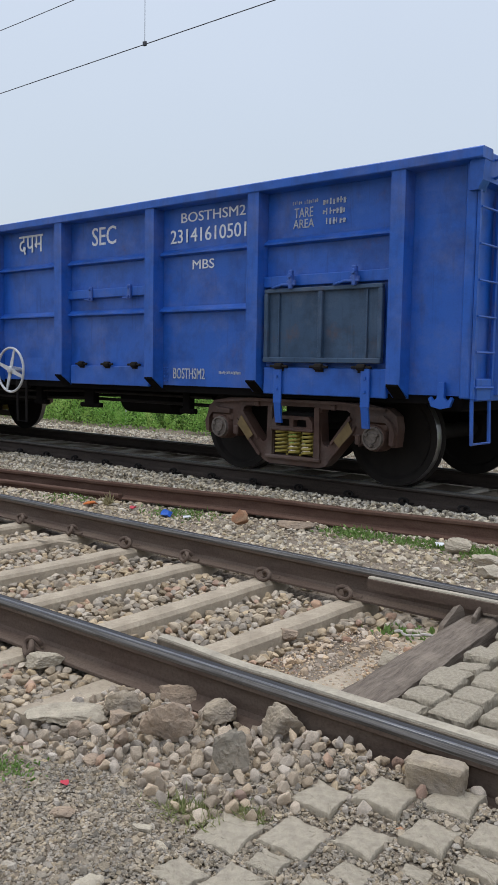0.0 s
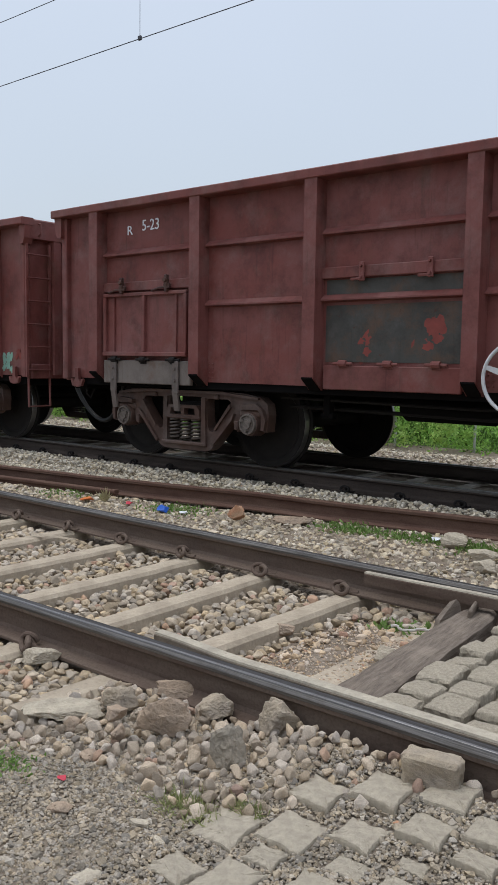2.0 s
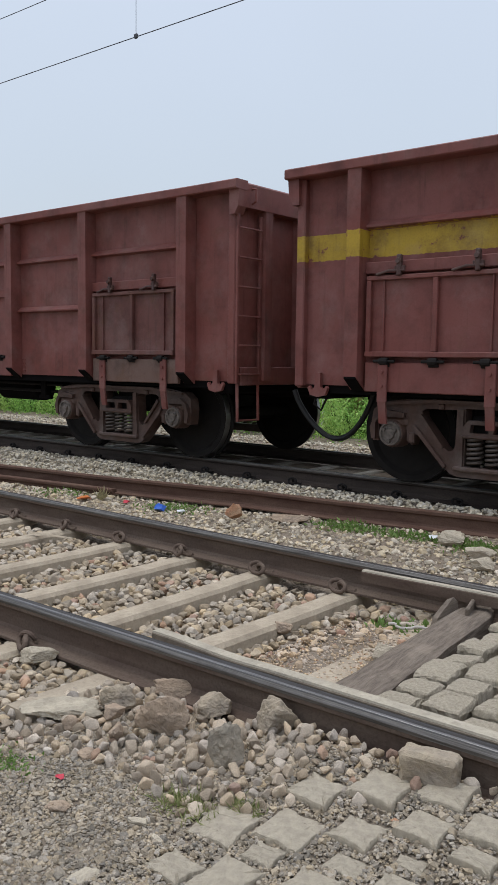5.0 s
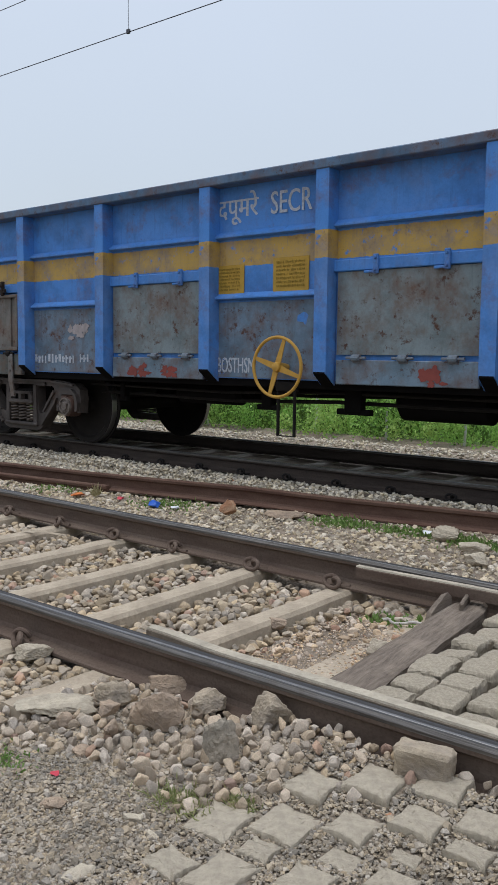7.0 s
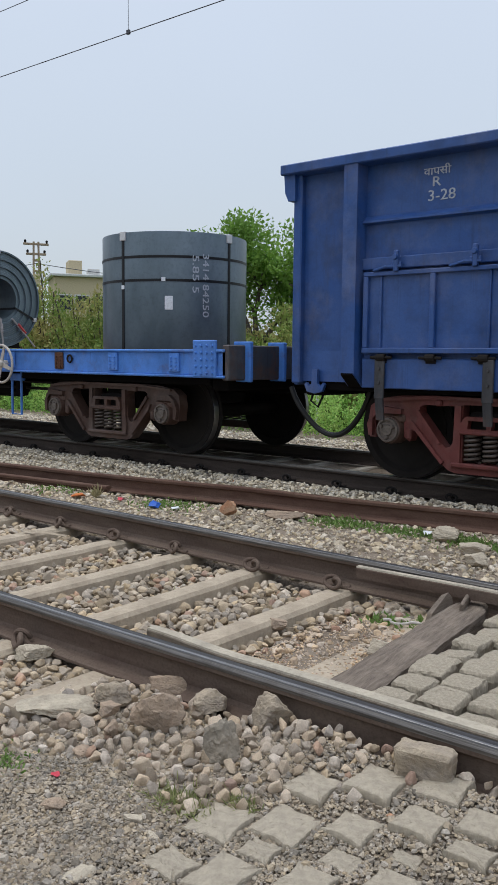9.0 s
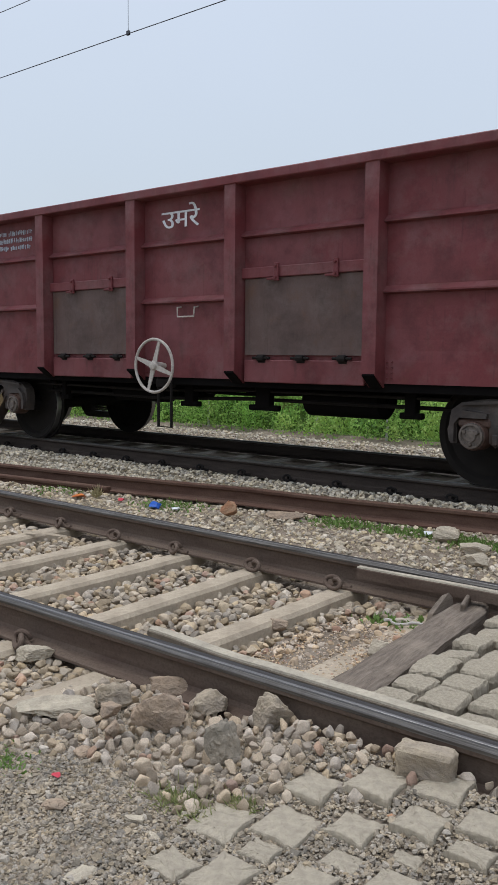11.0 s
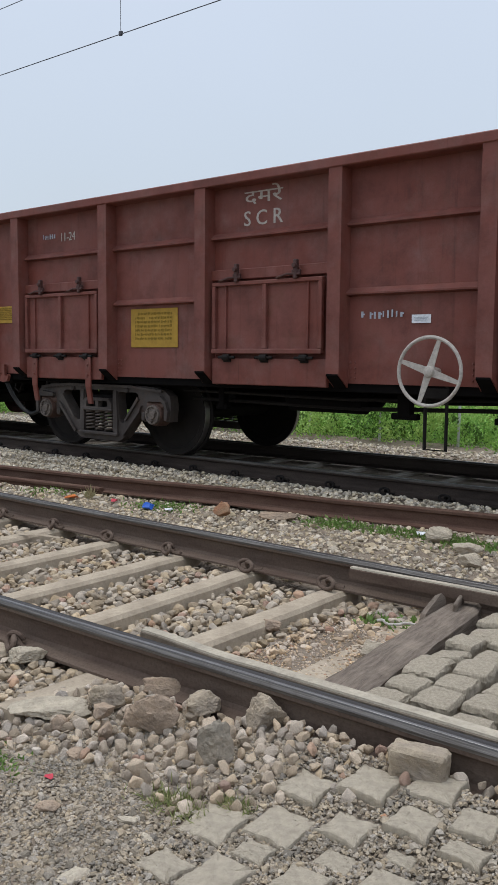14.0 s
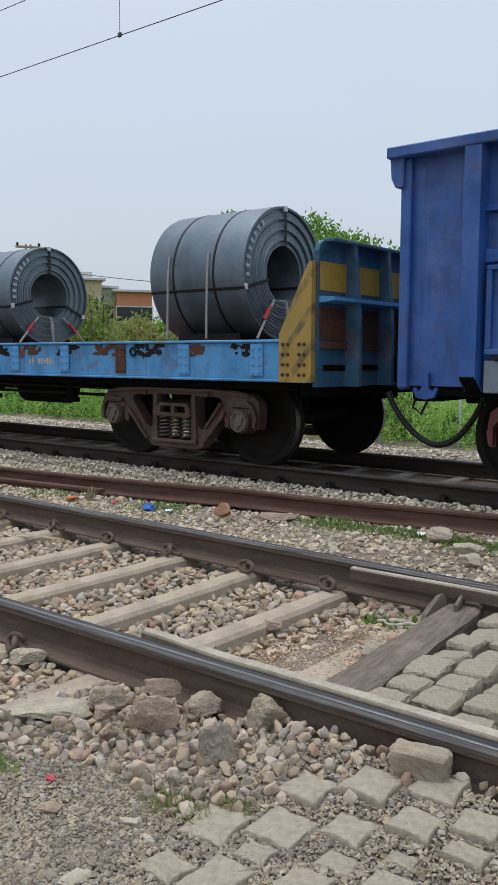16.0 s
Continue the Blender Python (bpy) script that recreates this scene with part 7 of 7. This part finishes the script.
def standing_coil(label, R=0.965, r=0.35, ln=1.475):
    root = part("steel_coil", mesh_of(("coil_up", R), lambda bm: lathe(bm, coil_profile(R, r, ln), 72, "z", closed=True), True), M_COIL)
    tagged(root, label, "steel coil", "coils of steel")
    for z in (0.14, 0.43):
        part("strap", mesh_of(("up_strap", R), lambda bm: lathe(bm, [(R + 0.001, -0.016), (R + 0.005, -0.016), (R + 0.005, 0.016), (R + 0.001, 0.016)], 72, "z", closed=True)), M_BAND, root, "thin steel strapping", pose(0, 0, z))
    for a in (-88, 0, 92, 180):
        def tie(bm):
            cbox(bm, R, R + 0.008, -0.02, 0.02, -ln / 2, ln / 2 + 0.004, 0.001)
            cbox(bm, r, R + 0.008, -0.02, 0.02, ln / 2, ln / 2 + 0.008, 0.001)
        part("eye_strap", mesh_of("tie", tie), M_BAND, root, "strapping over the edge", pose(0, 0, 0, 0, 0, a))
        part("edge_guard", mesh_of("edge_guard", lambda bm: cbox(bm, R - 0.06, R + 0.014, -0.05, 0.05, ln / 2 - 0.1, ln / 2 + 0.012, 0.005)), M_SILVER, root, m=pose(0, 0, 0, 0, 0, a))
    for text, ang, z, h in (("3414 84250", -22, 0.08, 0.78), ("5.85 5", -30, 0.22, 0.46)):
        key = ("coil_text", text)
        ob = writing(text, 0, 0, h, 0.085, 0, M_WHITE_FADED, root, "stencil_lettering")
        a = radians(ang)
        ob.matrix_basis = Matrix.Translation((math.cos(a) * (R + 0.006), math.sin(a) * (R + 0.006), z)) @ pose(0, 0, 0, 0, 0, ang + 90) @ pose(0, 0, 0, 0, 90, 0)
    for ang, z, w, h in ((-50, -0.14, 0.10, 0.17), (-54, 0.15, 0.05, 0.05), (-88, 0.06, 0.05, 0.06)):
        a = radians(ang)
        part("paper_label", mesh_of(("lab", w), lambda bm: cbox(bm, -w / 2, w / 2, -0.004, 0.003, -h / 2, h / 2, 0.001)), M_WHITE, root, "white paper label", Matrix.Translation((math.cos(a) * (R + 0.005), math.sin(a) * (R + 0.005), z)) @ pose(0, 0, 0, 0, 0, ang + 90))
    return root


MARKINGS = {
    1: [
        ('T', 'दपम', -0.03, 2.76, 0.54, 0.218),
        ('T', 'SEC', 1.49, 2.75, 0.45, 0.193),
        ('T', 'BOSTHSM2', 3.32, 2.83, 0.96, 0.094),
        ('T', '23141610501', 3.24, 2.63, 1.14, 0.132),
        ('T', 'MBS', 3.19, 2.3, 0.33, 0.089),
        ('F', 'BOSTHSM2', 2.98, 1.08, 0.5, 0.106),
        ('F', 'TARE', 4.57, 2.72, 0.23, 0.083),
        ('F', 'AREA', 4.57, 2.61, 0.26, 0.076),
        ('FB', 3, 4.94, 2.7, 0.27, 0.288),
        ('FB', 1, 4.59, 2.82, 0.32, 0.059),
        ('FB', 1, 3.61, 1.1, 0.33, 0.049),
        ('T', 'वापसी', -5.13, 2.78, 0.29, 0.078),
        ('T', 'R', -5.13, 2.64, 0.08, 0.08),
        ('T', '8-27', -4.74, 2.7, 0.27, 0.1),
        ('FB', 3, -6.12, 1.58, 0.36, 0.173),
        ('FB', 1, -6.15, 1.13, 0.42, 0.046),
        ('FB', 1, -3.69, 1.07, 0.33, 0.049),
    ],
    2: [
        ('T', 'R', -5.23, 2.71, 0.09, 0.09),
        ('T', '5-23', -4.88, 2.75, 0.28, 0.11),
        ('D', 0, -1.615, 1.905, 1.48, 0.15),
        ('D', 0, -1.615, 1.46, 1.48, 0.55),
        ('R', 0, -1.25, 1.45, 0.55, 0.38),
        ('R', 0, -2.0, 1.36, 0.4, 0.36),
        ('F', 'द प रे', -0.04, 2.79, 0.89, 0.157),
        ('T', 'S W R', 1.61, 2.81, 0.89, 0.205),
        ('T', 'BOSTM-1', 3.12, 2.87, 0.53, 0.097),
        ('T', '21150641080', 3.19, 2.63, 1.17, 0.173),
        ('W', 0, 1.63, 1.34, 0.27, 0.091),
        ('K', 0, 3.34, 1.38, 0.16, 0.15),
        ('K', 0, 3.37, 1.07, 0.15, 0.081),
        ('P', 0, 1.26, 1.44, 0.58, 0.28),
        ('P', 0, 0.02, 1.57, 0.94, 0.256),
        ('P', 0, 3.64, 1.32, 0.24, 0.157),
        ('P', 0, 1.34, 1.07, 0.24, 0.212),
        ('R', 0, 2.77, 1.08, 0.42, 0.225),
        ('R', 0, 1.85, 1.48, 0.36, 0.239),
        ('W', 0, 6.06, 1.80, 0.20, 0.15),
        ('M', 0, 6.06, 1.34, 0.24, 0.14),
    ],
    3: [
        ('T', 'पूसी', 1.25, 2.68, 0.39, 0.202),
        ('T', 'NF', 1.83, 2.69, 0.32, 0.191),
        ('T', 'BOSTHSM1', 3.25, 2.81, 0.6, 0.102),
        ('T', '21050700245', 3.19, 2.68, 1.06, 0.147),
        ('FB', 2, 3.29, 1.13, 0.2, 0.11),
        ('P', 0, 0.4, 1.49, 0.28, 0.384),
        ('T', 'R', -5.36, 2.71, 0.08, 0.088),
        ('T', 'D-23', -5.31, 2.59, 0.3, 0.095),
        ('W', 0, -6.16, 1.74, 0.23, 0.17),
        ('M', 0, 5.97, 1.11, 0.31, 0.283),
        ('R', 0, 6.23, 1.22, 0.27, 0.166),
        ('FB', 3, -6.18, 1.14, 0.33, 0.115),
        ('K', 0, -3.5, 1.0, 0.13, 0.068),
        ('P', 0, -3.32, 1.46, 0.23, 0.226),
    ],
    4: [
        ('F', '21050700160', 3.15, 2.65, 1.2, 0.092),
        ('FB', 1, 3.21, 2.84, 0.54, 0.043),
        ('FB', 2, 4.91, 2.76, 0.66, 0.131),
        ('FB', 1, 3.08, 1.06, 1.05, 0.075),
        ('FB', 1, 0.04, 2.86, 0.39, 0.099),
        ('FB', 1, 1.57, 2.79, 0.49, 0.08),
        ('M', 0, 3.19, 1.47, 1.11, 0.329),
        ('M', 0, 0.24, 1.44, 0.81, 0.217),
        ('M', 0, 5.6, 1.4, 0.16, 0.372),
        ('FB', 1, 5.99, 2.38, 0.59, 0.102),
        ('W', 0, 6.1, 1.84, 0.26, 0.173),
    ],
    5: [
        ('N', 2, -6.2, 1.45, 0.26, 0.193),
        ('F', 'R', -4.93, 2.71, 0.05, 0.071),
        ('F', '8-24', -4.89, 2.59, 0.23, 0.086),
        ('FB', 1, -4.92, 2.83, 0.21, 0.058),
        ('P', 0, -4.62, 2.67, 0.25, 0.413),
        ('P', 0, -4.68, 2.2, 0.16, 0.247),
    ],
    6: [
        ('F', 'BOSTHSM1', 3.21, 2.83, 0.63, 0.082),
        ('F', '19140319774', 3.13, 2.65, 1.04, 0.189),
        ('F', 'दपूमरे', -0.42, 2.72, 0.55, 0.287),
        ('F', 'SECR', 0.28, 2.73, 0.51, 0.195),
        ('Y', 0, -0.54, 1.97, 0.44, 0.333),
        ('Y', 0, 0.29, 1.99, 0.45, 0.37),
        ('F', 'BOSTHSM', -0.43, 1.08, 0.52, 0.14),
        ('FB', 1, -3.38, 1.12, 1.11, 0.169),
        ('R', 0, -1.88, 1.01, 0.43, 0.186),
        ('R', 0, -1.41, 1.0, 0.32, 0.148),
        ('R', 0, 1.91, 1.0, 0.33, 0.192),
        ('P', 0, -3.04, 1.46, 0.44, 0.247),
        ('W', 0, 6.01, 1.59, 0.21, 0.152),
        ('R', 0, 5.98, 1.39, 0.35, 0.188),
        ('K', 0, 3.06, 1.04, 0.17, 0.072),
        ('FB', 3, 4.72, 2.7, 0.46, 0.286),
    ],
    7: [
        ('T', 'उमरे', -0.04, 2.77, 0.64, 0.24),
        ('T', 'N C R', 1.59, 2.72, 0.64, 0.219),
        ('FB', 1, 3.11, 2.85, 0.61, 0.076),
        ('F', '21131124038', 3.11, 2.65, 0.97, 0.146),
        ('Y', 0, 2.8, 1.4, 0.38, 0.293),
        ('K', 0, 3.35, 1.04, 0.14, 0.06),
        ('F', 'वापसी', -4.94, 2.83, 0.26, 0.075),
        ('F', 'R', -4.94, 2.73, 0.08, 0.071),
        ('F', '3-28', -4.89, 2.61, 0.26, 0.081),
        ('FB', 3, -3.29, 2.74, 0.79, 0.275),
        ('FB', 2, 0.23, 1.14, 0.43, 0.154),
        ('FB', 1, -0.08, 1.46, 0.17, 0.096),
    ],
    9: [
        ('T', 'उमरे', -0.1, 2.74, 0.58, 0.226),
        ('FB', 3, -3.19, 2.71, 0.77, 0.289),
        ('FB', 2, -4.99, 2.73, 0.29, 0.274),
        ('FB', 2, -6.17, 1.15, 0.38, 0.185),
    ],
    10: [
        ('T', 'दपरे', -0.11, 2.72, 0.56, 0.228),
        ('T', 'S W R', 1.45, 2.69, 0.57, 0.189),
        ('FB', 1, 3.15, 2.83, 0.6, 0.07),
        ('T', '21151160023', 3.13, 2.62, 0.97, 0.11),
        ('FB', 3, -3.55, 2.71, 0.36, 0.306),
        ('T', '58 78 24', -3.15, 2.81, 0.40, 0.075),
        ('T', '24 87 24', -3.15, 2.71, 0.40, 0.075),
        ('T', '36 45', -3.20, 2.61, 0.30, 0.075),
        ('Y', 0, -1.69, 1.55, 0.45, 0.324),
        ('FB', 2, -3.54, 1.12, 0.29, 0.124),
        ('FB', 3, 1.11, 1.42, 0.43, 0.187),
        ('T', 'वापसी', -4.8, 2.83, 0.24, 0.075),
        ('T', 'R', -4.8, 2.73, 0.07, 0.07),
        ('T', '8-27', -4.8, 2.62, 0.26, 0.085),
        ('FB', 1, -0.03, 1.39, 0.14, 0.099),
        ('FB', 1, 0.49, 1.42, 0.15, 0.106),
    ],
    11: [
        ('C', 'दमरे', -1.73, 2.84, 0.49, 0.156),
        ('C', 'S C R', -1.73, 2.61, 0.5, 0.13),
        ('A', 0, -3.31, 1.51, 0.76, 0.444),
        ('FB', 1, 3.12, 2.9, 0.69, 0.083),
        ('C', '210918', 3.13, 2.77, 0.51, 0.137),
        ('C', '10972', 3.11, 2.6, 0.49, 0.139),
        ('C', 'BOSTHSM2', 2.77, 1.15, 0.32, 0.123),
        ('FB', 2, 3.07, 1.51, 0.57, 0.241),
        ('FB', 1, -0.3, 1.59, 0.48, 0.11),
        ('W', 0, 0.09, 1.54, 0.19, 0.076),
        ('C', '11-24', -4.83, 2.67, 0.27, 0.089),
        ('A', 0, -6.14, 1.73, 0.38, 0.225),
        ('FB', 1, -5.19, 2.69, 0.27, 0.103),
    ],
    12: [
        ('T', 'दपूम', 0.02, 2.71, 0.6, 0.206),
        ('F', 'S E C', 1.67, 2.71, 0.58, 0.189),
        ('F', 'BOSTHSM1', 3.1, 2.84, 0.61, 0.076),
        ('T', '21141013940', 3.15, 2.62, 0.96, 0.11),
        ('Y', 0, -1.8, 1.54, 0.41, 0.315),
        ('W', 0, 1.84, 1.3, 0.18, 0.111),
        ('F', 'R', -4.85, 2.75, 0.06, 0.067),
        ('F', '2-28', -4.81, 2.61, 0.24, 0.088),
        ('FB', 1, -4.83, 2.85, 0.25, 0.077),
    ],
}

BLUE, DARK_BLUE, LIGHT_BLUE = (0.010, 0.098, 0.45), (0.014, 0.068, 0.245), (0.056, 0.21, 0.55)
RED, BROWN, CRIMSON = (0.172, 0.047, 0.038), (0.178, 0.050, 0.035), (0.160, 0.034, 0.037)
TRAIN = [
    (1, box_wagon(1, "bright blue open box wagon with white lettering", BLUE, "stringer", rust=0.1, grime=0.5, doors=(0.045, 0.085, 0.15), hand=-0.27, spring_mat=M_SPRING_YELLOW, fade=0.15)),
    (2, box_wagon(2, "dull red open box wagon with scrawled grey patches", RED, "stringer", rust=0.3, hand=-0.31, grime=0.7, sill=(0.17, 0.14, 0.12), strap=(0.14, 0.11, 0.095))),
    (3, box_wagon(3, "worn red-brown open box wagon with grimy doors", (0.18, 0.05, 0.040), "flush", rust=0.35, doors=(0.075, 0.058, 0.048), sill=(0.12, 0.07, 0.05), hand=-0.36, hand_mat=M_PALE, grime=0.6, bent=-0.9)),
    (4, box_wagon(4, "red-brown open box wagon with a yellow band", (0.18, 0.052, 0.041), "door", rust=0.3, stripe=(2.15, 2.40, (0.42, 0.28, 0.03)), hand=-0.17, hand_mat=M_PALE, straps=True)),
    (5, box_wagon(5, "plain rust-brown open box wagon", (0.185, 0.054, 0.042), "flush", rust=0.35, doors=(0.13, 0.045, 0.036), sill=(0.15, 0.085, 0.065), hand=-0.3)),
    (6, box_wagon(6, "faded light blue open box wagon with an ochre band", LIGHT_BLUE, "plate", rust=0.52, doors=(0.14, 0.13, 0.115), flush=(0.17, 0.21, 0.22), sill=(0.10, 0.11, 0.10), stripe=(2.12, 2.385, (0.46, 0.29, 0.06)),
                  hand=0.26, hand_mat=M_GOLD, bogie_mat=M_BOGIE_GREY, rim=(0.075, 0.14, 0.23), strap=(0.16, 0.16, 0.15), grime=0.45, low=(0.135, 0.20, 0.27), sill2=(0.15, 0.22, 0.28))),
    (7, box_wagon(7, "dark blue open box wagon with a dented rim", DARK_BLUE, "flush", rust=0.1, bogie_mat=M_BOGIE_RED, hand=-0.45, hand_mat=M_IRON, bent=0.15, strap=(0.06, 0.06, 0.065))),
    (9, box_wagon(9, "crimson open box wagon with grey flush doors", CRIMSON, "flush", rust=0.15, flush=(0.105, 0.065, 0.055), doors=(0.17, 0.055, 0.04), sill=(0.055, 0.055, 0.058), hand=-0.35, hand_mat=M_CREAM, bogie_mat=M_BOGIE_GREY, strap=(0.08, 0.06, 0.06))),
    (10, box_wagon(10, "fresh bright blue open box wagon with white lettering", (0.009, 0.090, 0.49), "flush", rust=0.0, grime=0.35, hand=0.27, fade=0.1)),
    (11, box_wagon(11, "rust-brown open box wagon with yellow notices", BROWN, "door", rust=0.25, hand=0.27, hand_mat=M_CREAM, bogie_mat=M_BOGIE_GREY, text=M_CREAM, grime=0.4)),
    (12, box_wagon(12, "blue open box wagon with rusty door sills", (0.017, 0.088, 0.32), "flush", rust=0.27, grime=0.7, sill=(0.19, 0.24, 0.28), bogie_mat=M_BOGIE_RED, hand=-0.33, strap=(0.05, 0.15, 0.42), bent=-0.1)),
]
M_FLAT_BLUE = paint("flat_paint", (0.07, 0.22, 0.62), 0.35, 0.3, 18, None, 0.4)
M_FLAT_RUSTY = paint("flat_paint", (0.075, 0.30, 0.58), 0.55, 0.35, 23, None, 0.55)
FLATS = [
    (8, flat_wagon(8, "bright blue flat wagon carrying steel coils", M_FLAT_BLUE, 1.25, False)),
    (13, flat_wagon(13, "rusty light blue flat wagon with hazard-striped bulkheads", M_FLAT_RUSTY, 1.37, True)),
]
HALF_FLAT = HALF + FLAT_EXTRA / 2
for number, root in FLATS:
    if number == 8:
        hand_wheel(root, HALF_FLAT - 3.9, M_CREAM, -1.62, 1.05, 0.25)
        brake_stand(root, HALF_FLAT - 3.9, M_FLAT_BLUE)
    else:
        bars(HALF_FLAT - 4.3, 1.13, 0.5, 0.14, 1, -1.504, M_CREAM, root, seed=3)
        bars(HALF_FLAT - 5.6, 1.13, 0.7, 0.14, 1, -1.504, M_WHITE_FADED, root, seed=4)
        blot(HALF_FLAT - 4.75, 1.22, 0.22, 0.14, -1.504, M_RED_PATCH, root, 5)
        for k in range(8):
            blot(HALF_FLAT - 0.9 - 0.72 * k, 1.27, 0.5, 0.16, -1.5035, M_RUST if k % 2 else M_IRON, root, 30 + k, "rust_stain")
COILS = []
for number, x, z, ob in (
        (8, 4.67, 1.975, standing_coil("dark steel coil standing on end, strapped")),
        (8, -0.15, 2.09, lying_coil("dark steel coil lying on its side with lashings")),
        (8, -4.2, 2.09, lying_coil("dark steel coil lying on its side with lashings")),
        (13, 4.62, 2.19, lying_coil("blue-black steel coil lying on its side with lashings")),
        (13, 0.15, 2.12, lying_coil("blue-black steel coil lying on its side with lashings", 0.74, 0.34, 1.4)),
        (13, -4.2, 2.19, lying_coil("blue-black steel coil lying on its side with lashings"))):
    COILS.append((number, x, z, ob))

def centre_x(number, t):
    """Where the middle of a wagon is."""
    left = train_s(t) - PITCH * number - (FLAT_EXTRA if number >= 8 else 0) - (FLAT_EXTRA if number >= 13 else 0)
    return left + (6.52 if number not in (8, 13) else 6.52 + FLAT_EXTRA / 2)


def motions():
    times = [i * 0.5 for i in range(33)]
    for number, root in TRAIN + FLATS:
        walk(root, [(t, pose(centre_x(number, t), 0, 0)) for t in times])
    for number, x, z, ob in COILS:
        walk(ob, [(t, pose(centre_x(number, t) + x, 0, z)) for t in times])
    fine = [i / 15 for i in range(241)]
    for w, x in WHEELSETS:
        walk(w, [(t, pose(x, 0, 0.5, 0, math.degrees((train_s(t) - train_s(0)) / 0.5), 0)) for t in fine])


motions()
